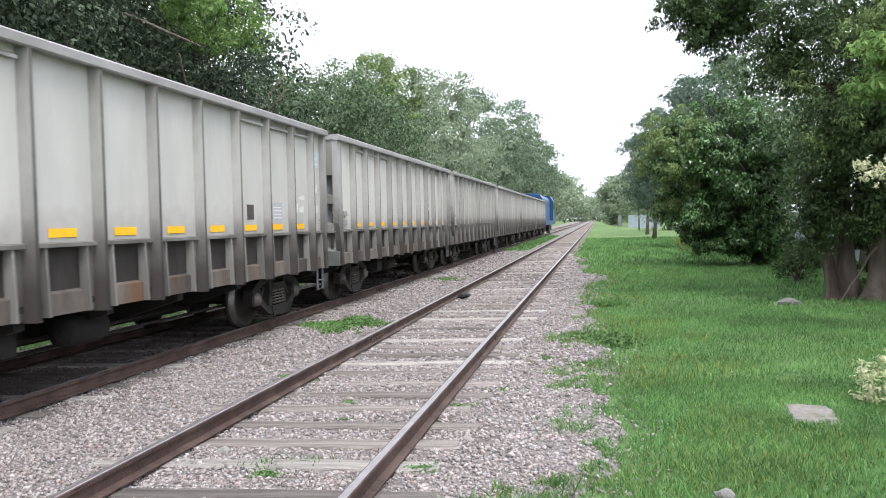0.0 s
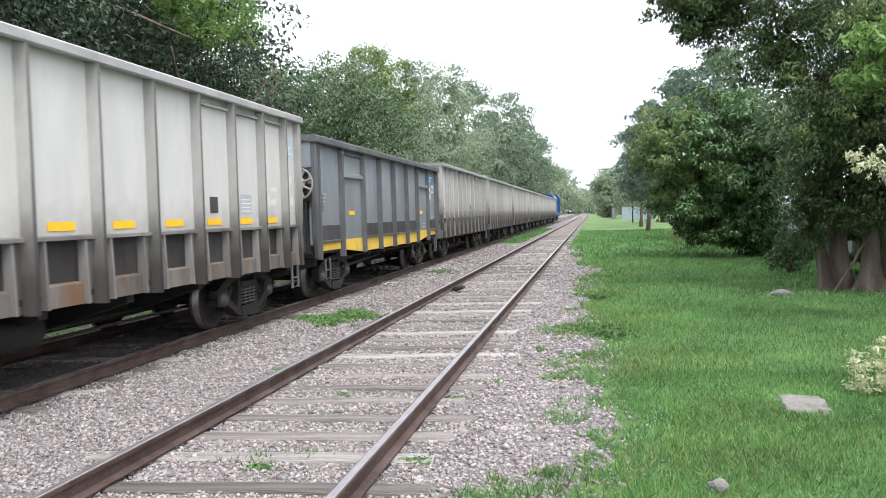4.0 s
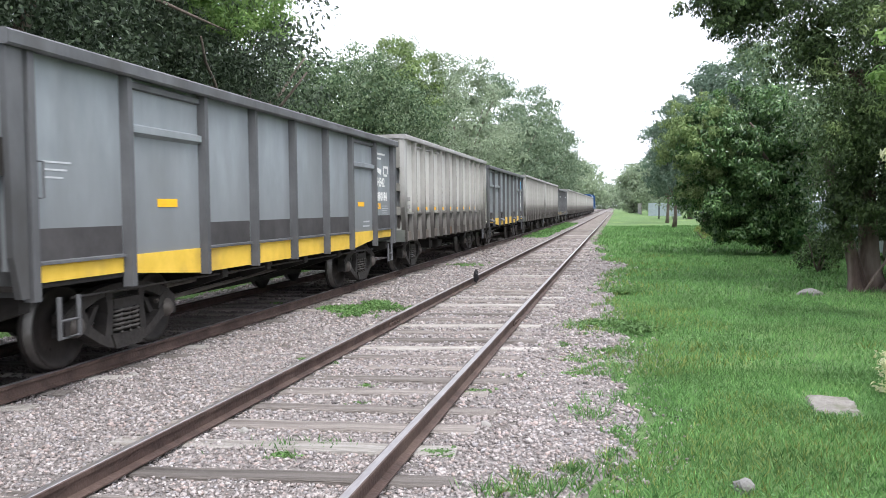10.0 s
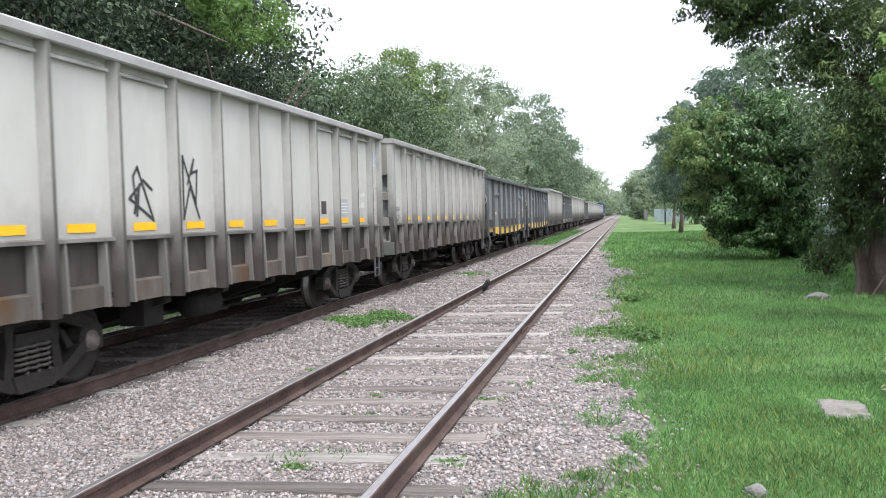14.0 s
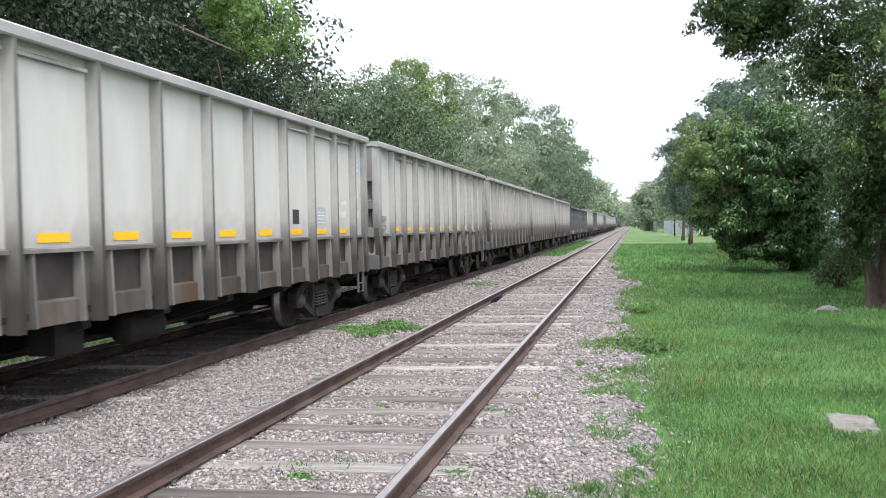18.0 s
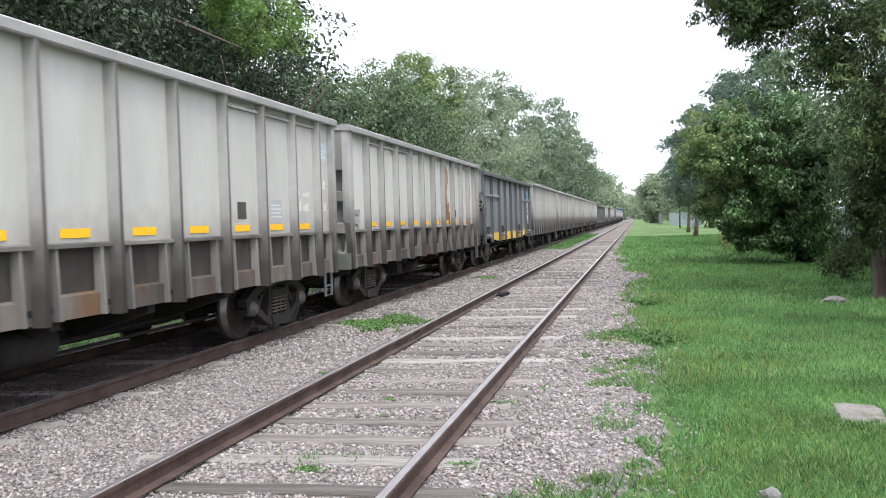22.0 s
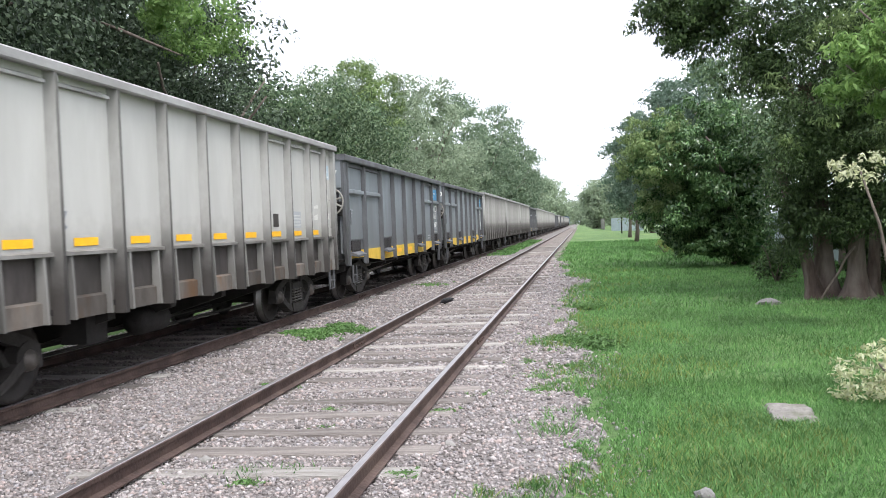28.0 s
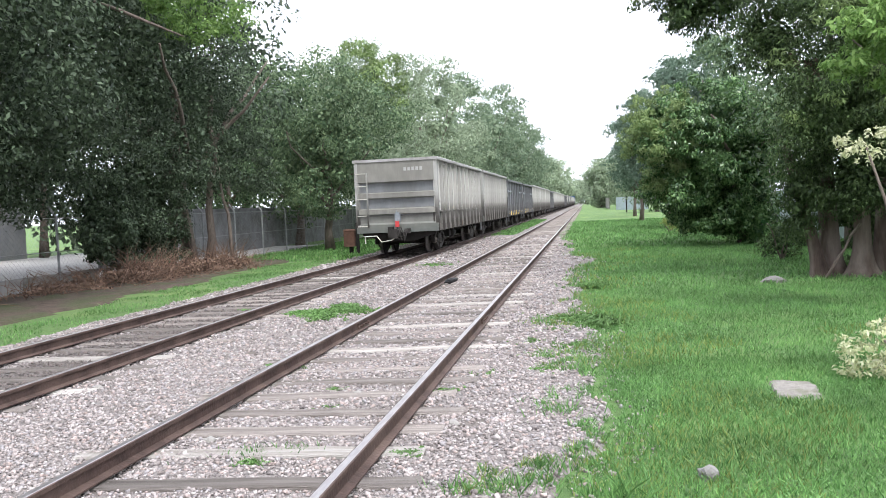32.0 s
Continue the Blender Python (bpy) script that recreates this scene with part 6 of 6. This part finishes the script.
# tall cream-leaved shrub beside the camera's view
shrub(5.45, 8.4, "tall shrub with cream variegated leaves", [((-0.38, 0.05, 0.27), (0.36, 0.4, 0.30), 26, 0.10, 1500, 0.06, 230, {"slim": 0.38, "droop": 0.1}),
      ((-0.36, 0.2, 2.18), (0.36, 0.4, 0.15), 20, 0.08, 420, 0.06, 231, {"slim": 0.36, "droop": 0.15}),
      ((0.45, 0.0, 1.2), (0.4, 0.5, 1.0), 24, 0.16, 1800, 0.06, 232, {"slim": 0.5})], "leaf_cream",
      ((-0.4, 0.2, 2.2), (0.3, 0.0, 2.0), (-0.3, 0.1, 0.35), (0.5, 0.3, 1.6)), 233)
# overhanging fresh green branch on the right
T = thing("tree", pose(9.2, 12.6, LAWN), "slender tree with fresh bright green drooping leaves", "tree", "trees along the line")
trunk(T, (0, 0, 0), (-0.6, 0, 3.6), 0.12, 0.06, 240)
for q, e in enumerate(((-3.0, 0.2, 3.9), (-2.6, 0.0, 3.2), (-1.4, -0.5, 4.6), (-2.9, -0.1, 4.6))):
    trunk(T, (-0.4, 0, 2.4), e, 0.045, 0.012, 241 + q, name="limb", sides=6)
crown(T, [((-2.7, 0.0, 3.75), (0.65, 0.8, 0.6), 26, 0.20, 3200, 0.12, 245, {"slim": 0.36, "droop": 0.4}),
          ((-1.8, 0.0, 4.2), (1.3, 1.0, 1.0), 30, 0.28, 4200, 0.12, 247, {"slim": 0.36, "droop": 0.4})], M["leaf_bright"])


# ---------------------------------------------------------------- grass, weeds
def blades(name, xs, ys, zs, h, w, mat, label, seed, lean=0.5):
    r = np.random.default_rng(seed)
    n = len(xs)
    a = r.uniform(0, 6.283, n)
    hh = h * r.uniform(0.5, 1.4, n)
    ww = w * r.uniform(0.6, 1.3, n)
    base = np.stack([xs, ys, zs], 1)
    side = np.stack([np.cos(a), np.sin(a), np.zeros(n)], 1) * ww[:, None] * 0.5
    tilt = r.normal(size=(n, 2)) * lean
    tip = base + np.stack([tilt[:, 0] * hh, tilt[:, 1] * hh, hh], 1)
    mid = base + (tip - base) * 0.55 + np.stack([np.zeros(n), np.zeros(n), hh * 0.08], 1)
    if len(xs) > 20000 and ys.mean() > 12:
        v = np.stack([base - side, base + side, tip], 1).reshape(-1, 3)
    else:
        v = np.stack([base - side, base + side, mid + side * 0.8, tip, mid - side * 0.8], 1).reshape(-1, 3)
    return tagged(new(name, arrays_mesh(name, v, len(v) // n, M[mat])), label, "grass", kind="stuff")


def scatter(n, x0, x1, y0, y1, keep, seed):
    r = np.random.default_rng(seed)
    x, y = r.uniform(x0, x1, n), r.uniform(y0, y1, n)
    k = np.array([keep(a, b) for a, b in zip(x, y)])
    return x[k], y[k]


def lay(x, y):
    out = []
    for a, b in zip(x, y):
        p, q = edge_left(b) - 0.1, edge_right(b) + 0.1
        out.append((ballast_z(a, b, p - 0.15, q + 0.15) if p < a < q else lawn_z(a, b)) - 0.005)
    return np.array(out)


# where grass creeps out over the ballast: place and reach
TONGUES = ((2.3, 12.3, 0.8, 0.8, 0.6), (2.0, 7.3, 0.5, 0.9, 0.3), (2.1, 5.3, 0.5, 0.6, 0.35), (2.2, 9.3, 0.4, 0.6, 0.25), (2.4, 17.3, 0.6, 1.2, 0.45))


def on_lawn(x, y):
    if abs(x - 4.21) < 0.20 and abs(y - 7.93) < 0.34:
        return False
    inside = x - edge_right(y)
    for cx, cy, rx, ry, dense in TONGUES:
        k = 1 - math.hypot((x - cx) / rx, (y - cy) / ry)
        inside = max(inside, k * dense - 0.22)
    patch = wob(x, y, 0.7) + 0.5 * wob(x, y, 2.1)
    return inside + 0.45 * patch + 0.35 * wob(x + 3, y, 6.5) > 0.0


for y0, y1, x1, n, h, w, seed in ((-4, 4.2, 7.0, 14000, 0.06, 0.014, 304), (4.2, 9.5, 6.6, 74000, 0.055, 0.008, 300), (9.5, 17, 9.0, 52000, 0.07, 0.013, 301), (17, 32, 11.5, 36000, 0.09, 0.024, 302), (32, 75, 14, 26000, 0.12, 0.055, 303)):
    x, y = scatter(n, 1.0, x1, y0, y1, on_lawn, seed)
    blades("lawn_grass", x, y, lay(x, y), h, w, "blade", "short green mown grass and clover", seed)
    if y0 >= 32:
        continue
    x, y = scatter(n // 5, 1.0, x1, y0, y1, lambda a, b: on_lawn(a, b) and wob(a + 20, b, 0.5) - 0.16 * (a - edge_right(b) - 0.9) > 0.02, seed + 20)
    blades("dry_grass", x, y, lay(x, y), h * 1.1, w, "blade_dry", "yellowing grass in the lawn", seed + 20)
# clover and broad leaves close to the ground
for y0, y1, x1, n, s, seed in ((4.2, 9.5, 6.5, 11000, 0.026, 320), (9.5, 17, 9.0, 10000, 0.036, 321), (17, 30, 11, 8000, 0.05, 322)):
    x, y = scatter(n, 1.5, x1, y0, y1, lambda a, b: on_lawn(a, b) and wob(a - 7, b, 0.8) + 0.7 * wob(a, b - 5, 2.3) > -0.15, seed)
    r = np.random.default_rng(seed)
    cc = np.stack([x, y, lay(x, y) + r.uniform(0.015, 0.05, len(x))], 1)
    v = leaf_cloud(cc, (s * r.uniform(0.5, 2.6, (len(x), 1)) * np.array([[1.0, 1.0, 0.55]])), len(x) * 3, s * 0.75, seed + 1, 0.0, 0.9, 0.55, 1.0)
    tagged(new("lawn_clover", arrays_mesh("lawn_clover", v, 4, M["clover"])), "low broad-leaved clover in the lawn", "clover", kind="stuff")
x, y = scatter(17000, -9.5, -6.0, 9, 30, lambda a, b: edge_left(b) - 1.1 - 0.05 * (b - 9) + 0.9 * wob(a, b, 0.9) < a < edge_left(b) - 0.02 + 0.2 * wob(a, b, 2.0) and wob(a, b, 1.7) > -0.3, 310)
blades("verge_grass", x, y, lay(x, y), 0.055, 0.013, "blade", "green grass strip beside the far track", 310)
x, y = scatter(14000, -12, -6.3, 30, 75, lambda a, b: a < edge_left(b) - 0.05, 311)
blades("verge_grass", x, y, lay(x, y), 0.11, 0.05, "blade", "green grass strip beside the far track", 311)
x, y = scatter(5000, -3.0, -1.6, 44, 90, lambda a, b: wob(a, b, 0.3) > -0.1, 312)
blades("verge_grass", x, y, np.full(len(x), -0.19), 0.13, 0.06, "blade", "grass growing between the two tracks", 312)


def tuft(x, y, r, n, h, label, mat, seed, leafy=False, z=-0.19):
    rr = np.random.default_rng(seed)
    k = np.abs(rr.normal(size=n)) * r * 0.62
    a = rr.uniform(0, 6.283, n)
    xs, ys = x + k * np.cos(a), y + k * np.sin(a) * 0.8
    t = thing("weed_tuft", pose(0, 0, 0), label, "weed", "weeds in the ballast")
    if leafy:
        cc = [(xs[i], ys[i], z + h * 0.45 * rr.uniform(0.4, 1.2)) for i in range(n)]
        v = leaf_cloud(cc, [(h * 0.7, h * 0.7, h * 0.5)] * n, n * 18, h * 0.5, seed, 0.0, 0.9, 0.5, 0.7)
        ob = new("foliage", arrays_mesh("foliage", v, 4, M[mat]))
    else:
        ob = blades("grass_tuft", xs, ys, np.full(n, z), h, 0.005 + 0.0006 * y, mat, "", seed, 0.55)
        del ob["category"]
    ob.parent = t
    return t


WEED = "bright green leafy weed patch on the ballast"
for i in range(9):
    a = i * 0.7
    tuft(-1.95 + 0.55 * math.cos(a) * (i % 3) * 0.55, 13.9 + 0.75 * math.sin(a) * (i % 4) * 0.4, 0.30, 60, 0.10, WEED, "weed", 400 + i, True)
for i, (x, y, r, n, h, kind) in enumerate(((-0.92, 8.95, 0.09, 34, 0.06, 1), (-1.25, 9.15, 0.10, 26, 0.05, 1), (1.10, 5.80, 0.10, 46, 0.05, 1), (1.02, 7.80, 0.15, 40, 0.05, 1), (1.38, 8.6, 0.2, 26, 0.04, 1),
                                           (-0.1, 7.9, 0.10, 22, 0.04, 1), (0.05, 7.2, 0.16, 20, 0.03, 1), (-0.05, 5.75, 0.25, 110, 0.06, 0), (0.25, 5.85, 0.2, 80, 0.055, 0), (0.02, 5.55, 0.10, 28, 0.05, 1),
                                           (-2.3, 25.0, 0.6, 50, 0.08, 1), (-1.9, 24.6, 0.5, 40, 0.08, 1), (-3.9, 14.6, 0.10, 20, 0.05, 1), (1.95, 5.1, 0.26, 150, 0.10, 0), (2.1, 5.5, 0.2, 110, 0.09, 0),
                                           (1.55, 5.05, 0.2, 70, 0.09, 0), (2.15, 7.0, 0.28, 90, 0.10, 0), (1.95, 8.8, 0.25, 40, 0.05, 1), (2.25, 10.2, 0.3, 60, 0.07, 1), (2.3, 12.4, 0.4, 110, 0.10, 1), (2.6, 12.0, 0.35, 80, 0.10, 1), (1.7, 10.6, 0.3, 50, 0.05, 1), (2.5, 17.5, 0.5, 80, 0.10, 1), (1.8, 9.7, 0.25, 40, 0.04, 1), (2.0, 12.8, 0.5, 70, 0.06, 1),
                                           (1.0, 4.4, 0.2, 60, 0.07, 0), (2.55, 5.0, 0.3, 120, 0.12, 0), (1.9, 11.6, 0.4, 50, 0.05, 1))):
    tuft(x, y, r, n, h, "small green weed tuft between ballast stones" if kind else "tuft of long grass at the ballast's edge", "weed" if kind else "blade", 430 + i, bool(kind))


# ---------------------------------------------------------------- things on the banks
def lump(name, x, y, z, sx, sy, sz, label, category, mat, seed, turn=0.0):
    bm = bmesh.new()
    bmesh.ops.create_icosphere(bm, subdivisions=2, radius=1)
    for v in bm.verts:
        k = 1 + 0.34 * noise.noise(v.co * 1.7 + Vector((seed, 0, 0))) + 0.08 * noise.noise(v.co * 4 + Vector((0, seed, 0)))
        v.co = Vector((v.co.x * sx, v.co.y * sy, max(-0.3, v.co.z) * sz)) * k
    me = bpy.data.meshes.new(name)
    bm.to_mesh(me)
    bm.free()
    me.materials.append(mat)
    ob = new(name, me)
    ob.matrix_basis = pose(x, y, z, 0, 0, turn)
    return tagged(ob, label, category)


lump("stone", 3.12, 5.5, -0.21, 0.075, 0.06, 0.07, "small grey stone lying in the grass", "stone", M["rock"], 3)
lump("rock", 6.05, 17.5, -0.22, 0.27, 0.2, 0.14, "flat pale grey rock at the foot of the tree", "rock", M["rock"], 8)
for i, (x, y, s) in enumerate(((-3.0, 16.9, 0.07), (-2.2, 17.3, 0.08), (-0.55, 6.1, 0.05), (1.3, 6.6, 0.055), (-2.9, 20.6, 0.09), (-1.7, 11.2, 0.06), (-3.1, 9.2, 0.055), (-2.7, 8.0, 0.06), (0.2, 7.7, 0.05))):
    lump("stone", x, y, -0.175, s, s * 0.8, s * 0.7, "larger pale stone lying on the ballast", "stone", M["concrete"], 20 + i)


def slab():
    bm = bmesh.new()
    bmesh.ops.create_grid(bm, x_segments=10, y_segments=8, size=1)
    for v in bm.verts:
        x, y = v.co.x, v.co.y
        e = 1 + 0.22 * noise.noise(Vector((x * 1.9, y * 1.9, 2)))
        fall = max(abs(x), abs(y))
        v.co = Vector((x * 0.215 * e, y * 0.37 * e, 0.03 + 0.014 * noise.noise(Vector((x * 3, y * 3, 0))) - (0.06 if fall > 0.95 else 0)))
    me = bpy.data.meshes.new("concrete_slab")
    bm.to_mesh(me)
    bm.free()
    me.materials.append(M["slab"])
    ob = new("concrete_slab", me)
    ob.matrix_basis = pose(4.21, 7.93, LAWN, 0, 0, -4)
    tagged(ob, "pale worn concrete slab sunk in the grass", "slab")


slab()


def plastic_bag():
    """A torn black bag, snagged by the rail: a crumpled sheet with its snag at the origin."""
    bm = bmesh.new()
    bmesh.ops.create_icosphere(bm, subdivisions=4, radius=1)
    for v in bm.verts:
        c = v.co.copy()
        k = 1 + 0.30 * noise.noise(c * 2.3 + Vector((3, 0, 0))) + 0.16 * noise.noise(c * 6)
        taper = 0.45 + 0.55 * (c.x + 1) / 2
        v.co = Vector((0.14 + 0.145 * c.x * k, 0.12 * c.y * k * taper, 0.055 * c.z * k))
    me = bpy.data.meshes.new("plastic_bag")
    bm.to_mesh(me)
    bm.free()
    me.materials.append(M["bag"])
    return tagged(new("plastic_bag", me), "torn black plastic bag snagged on the rail", "plastic bag")


BAG_AT = Vector((-0.76, 18.4, -0.10))
BAG = plastic_bag()
BAG.matrix_basis = Matrix.Translation(BAG_AT)


def fence(x, y0, y1, step, height, label, cloth=True):
    f = thing("fence", pose(x, 0, LAWN), label, "fence")
    y = y0
    while y < y1:
        g = geo()
        tube(g, [(0, y, -0.1), (0, y, height), (-0.22, y, height + 0.28)], 0.035, 8)
        part("post", g, M["fence_post"], f)
        y += step
    for z in (0.12, 1.05, height - 0.05):
        g = geo()
        tube(g, [(0, y0, z), (0, y1, z)], 0.014, 5)
        part("wire", g, M["fence_post"], f)
    g = geo()
    y = y0
    d = 0.16
    while y < y1:
        for a, b in (((y, 0.1), (y + height - 0.1, height)), ((y, height), (y + height - 0.1, 0.1))):
            hexa(g, [(-0.0015, a[0], a[1]), (0.0015, a[0], a[1]), (0.0015, b[0], b[1]), (-0.0015, b[0], b[1]),
                     (-0.0015, a[0] + 0.0025, a[1]), (0.0015, a[0] + 0.0025, a[1]), (0.0015, b[0] + 0.0025, b[1]), (-0.0015, b[0] + 0.0025, b[1])])
        y += d
    mesh = part("wire_mesh", g, M["fence_post"], f)
    mesh["kind"] = "stuff"
    return f


fence(-11.7, 6, 62, 2.9, 2.0, "grey wire mesh fence on galvanised posts")

# yard behind the fence
g = geo()
box(g, -26.8, -11.95, -10, 44, LAWN - 0.3, LAWN + 0.045)
o = new("road", mesh_of("road", g, M["road"]))
tagged(o, "pale concrete road behind the fence", "road", kind="structure")


def wall_run(x, y0, y1, z1, mat, label, name="wall_west", seams=2.4, thick=0.2):
    w = thing(name, pose(x, 0, LAWN), label, "wall", "", "structure")
    y = y0
    i = 0
    while y < y1 - 0.01:
        g = geo()
        e = min(y + seams, y1)
        box(g, -thick, 0.0 if i % 2 else -0.012, y + 0.012, e - 0.012, -0.2, z1)
        part("panel", g, mat, w)
        y = e
        i += 1
    g = geo()
    box(g, -thick - 0.03, 0.04, y0, y1, z1, z1 + 0.08)
    part("coping", g, mat, w)
    return w


wall_run(-14.6, 27.2, 66, 2.1, M["mesh_cloth"], "grey panelled wall behind the fence")
wall_run(-11.75, 10, 22.4, 0.36, M["concrete"], "low grey concrete kerb under the fence", "wall_low", thick=0.15)
wall_run(-27.0, -10, 40, 3.2, M["wall"], "pale grey building wall across the road", thick=0.3)
# bare litter strip along the fence
litter = sheet("litter_strip", spaced([(-12.6, -7.4, 26)]), spaced([(8, 31, 40)]),
               lambda x, y: lawn_z(x, y) + (0.05 if -12.3 < x < -7.75 - 0.05 * (y - 8) + 0.5 * wob(2, y, 0.5) + 0.3 * wob(5, y, 1.6) else -0.06), M["soil"])
tagged(litter, "brown leaf litter under the trees by the fence", "soil", kind="structure")


def brush(x, y, sx, sy, h, n, seed):
    r = random.Random(seed)
    b = thing("brush_pile", pose(x, y, LAWN), "pile of dry brown dead branches under the tree", "brush pile")
    g = geo()
    for _ in range(n):
        px, py = r.gauss(0, sx * 0.5), r.gauss(0, sy * 0.5)
        k = max(0.15, 1 - (px / sx) ** 2 - (py / sy) ** 2)
        a, e = r.uniform(0, 6.283), r.uniform(-0.3, 1.2)
        ln = r.uniform(0.4, 1.2)
        p = Vector((px, py, r.uniform(0, h * 0.6) * k))
        q = p + Vector((math.cos(a) * math.cos(e), math.sin(a) * math.cos(e), math.sin(e))) * ln
        q.z = min(max(q.z, 0.03), h * 1.3)
        tube(g, [p, p.lerp(q, 0.5) + Vector((r.uniform(-0.1, 0.1), r.uniform(-0.1, 0.1), 0.05)), q], [0.008, 0.006, 0.003], 4, False)
    part("twig_heap", g, M["dead"], b)["kind"] = "stuff"
    rr = np.random.default_rng(seed)
    cc = [(rr.normal(0, sx * 0.5), rr.normal(0, sy * 0.5), rr.uniform(0, h * 0.45)) for _ in range(40)]
    v = leaf_cloud(cc, [(0.3, 0.3, 0.15)] * 40, int(n * 6), 0.09, seed, 0.2, 0.9, 0.6)
    ob = new("leaf_heap", arrays_mesh("leaf_heap", v, 4, M["dead"]))
    ob.parent = b
    ob["kind"] = "stuff"


brush(-10.2, 22.6, 0.9, 2.2, 1.0, 520, 500)
brush(-9.75, 26.4, 0.8, 2.0, 0.8, 420, 501)
brush(-10.9, 19.5, 0.7, 2.0, 0.5, 160, 502)


def relay_box(x, y):
    b = thing("relay_box", pose(x, y, LAWN), "small rusty red lineside box on two legs", "signal box")
    g = geo()
    box(g, -0.24, 0.22, -0.2, 0.2, 0.32, 0.98)
    part("cabinet", g, M["boxrust"], b)
    g = geo()
    hexa(g, [(-0.27, -0.23, 0.98), (0.25, -0.23, 0.98), (0.25, 0.23, 0.98), (-0.27, 0.23, 0.98), (-0.22, -0.2, 1.04), (0.2, -0.2, 1.04), (0.2, 0.2, 1.04), (-0.22, 0.2, 1.04)])
    part("lid", g, M["boxrust"], b)
    g = geo()
    box(g, 0.25, 0.36, -0.07, 0.07, -0.1, 1.3)
    part("leg", g, M["under"], b)
    g = geo()
    box(g, -0.05, 0.08, -0.1, 0.1, -0.1, 0.36)
    part("leg", g, M["under"], b)


relay_box(-7.35, 33.8)


def sheet_fence(x0, y0, x1, y1, h, mat, label):
    f = thing("sheet_fence", pose(x0, y0, LAWN, 0, 0, math.degrees(math.atan2(y1 - y0, x1 - x0))), label, "fence")
    n = int(math.hypot(x1 - x0, y1 - y0) / 1.0)
    for i in range(n):
        g = geo()
        wave = [(i + 0.1 * k, -0.035 * (k % 2)) for k in range(11)]
        edge = wave + [(x, y + 0.006) for x, y in reversed(wave)]
        m = len(edge)
        g[0].extend((x, y, z) for z in (-0.1, h) for x, y in edge)
        g[1].extend((k, (k + 1) % m, m + (k + 1) % m, m + k) for k in range(m))
        g[1].extend((k + z * m, k + 1 + z * m, m - 2 - k + z * m, m - 1 - k + z * m) for z in (0, 1) for k in range(10))
        part("panel", g, mat, f)
    for i in range(0, n + 1, 2):
        g = geo()
        box(g, i - 0.03, i + 0.03, 0.01, 0.07, -0.1, h + 0.1)
        part("post", g, M["fence_post"], f)


sheet_fence(11.6, 58, 11.6, 28, 1.9, M["sheet_metal"], "pale blue corrugated metal fence behind the trees")
sheet_fence(7.6, 150.0, 12.5, 140.0, 2.2, M["sheet_metal"], "pale blue sheet fence far along the line")
wall_run(12.5, 6, 27, 2.6, M["wall"], "pale wall behind the big tree", "wall_east", 2.4)
wall_run(7.2, 175, 230, 2.2, M["concrete"], "pale boundary wall far along the line", "wall_north", 5.0)


def street_pole(x, y, h):
    p = thing("utility_pole", pose(x, y, LAWN), "thin dark utility pole beside the line", "pole")
    g = geo()
    tube(g, [(0, 0, -0.1), (0, 0, h)], [0.09, 0.06], 8)
    part("pole", g, M["under"], p)
    for z in (h - 0.3, h - 0.9):
        g = geo()
        box(g, -0.6, 0.6, -0.04, 0.04, z, z + 0.08)
        part("cross_arm", g, M["under"], p)


street_pole(7.9, 118.0, 5.2)


# ---------------------------------------------------------------- what moves
# how far the draught of the train lifts the bag, and how it swings: seconds, lift, swing
FLUTTER = ((0, 6, 0), (3, 8, 5), (4.5, 12, 0), (5.5, 40, -10), (6, 70, 10), (6.6, 50, -15), (7.2, 76, 10), (8, 62, 25), (8.6, 80, 0), (9, 60, 20), (9.6, 85, -10), (10, 88, 5),
           (10.6, 60, 20), (11.2, 78, -5), (12, 14, 0), (12.5, 45, 10), (13, 86, 5), (13.8, 60, 20), (15, 78, -10), (16, 66, 20), (16.6, 80, 0), (17, 58, 25), (18, 30, 10),
           (19, 5, 0), (21, 6, 5), (23, 9, 10), (25, 14, 15), (26, 20, 10), (28, 12, 5), (32, 10, 8))


def travel(t):
    """Metres that the train has run: it slows a little all the way."""
    return SPEED * t - SLOWING * t * t


def motions():
    walk(BAG, [(t, Matrix.Translation(BAG_AT) @ pose(0, 0, 0, 0, -lift, swing)) for t, lift, swing in FLUTTER])
    for w, y, k in TRAIN:
        walk(w, [(t, pose(FAR_TRACK, y + travel(t), 0)) for t in range(33)])
        # wheels turn while their wagon is near
        begin, end = (1.0 - y - LENGTH) / SPEED, (46.0 - y) / SPEED
        times = [0.0] + [f / 15 for f in range(1, 480) if begin < f / 15 < end] + [32.0]
        for o in w.children:
            if o.name.startswith("wheelset"):
                place = o.location.copy()
                walk(o, [(t, Matrix.Translation(place) @ Matrix.Rotation(-travel(min(max(t, begin), end)) / WHEEL_R, 4, "X")) for t in times])


motions()
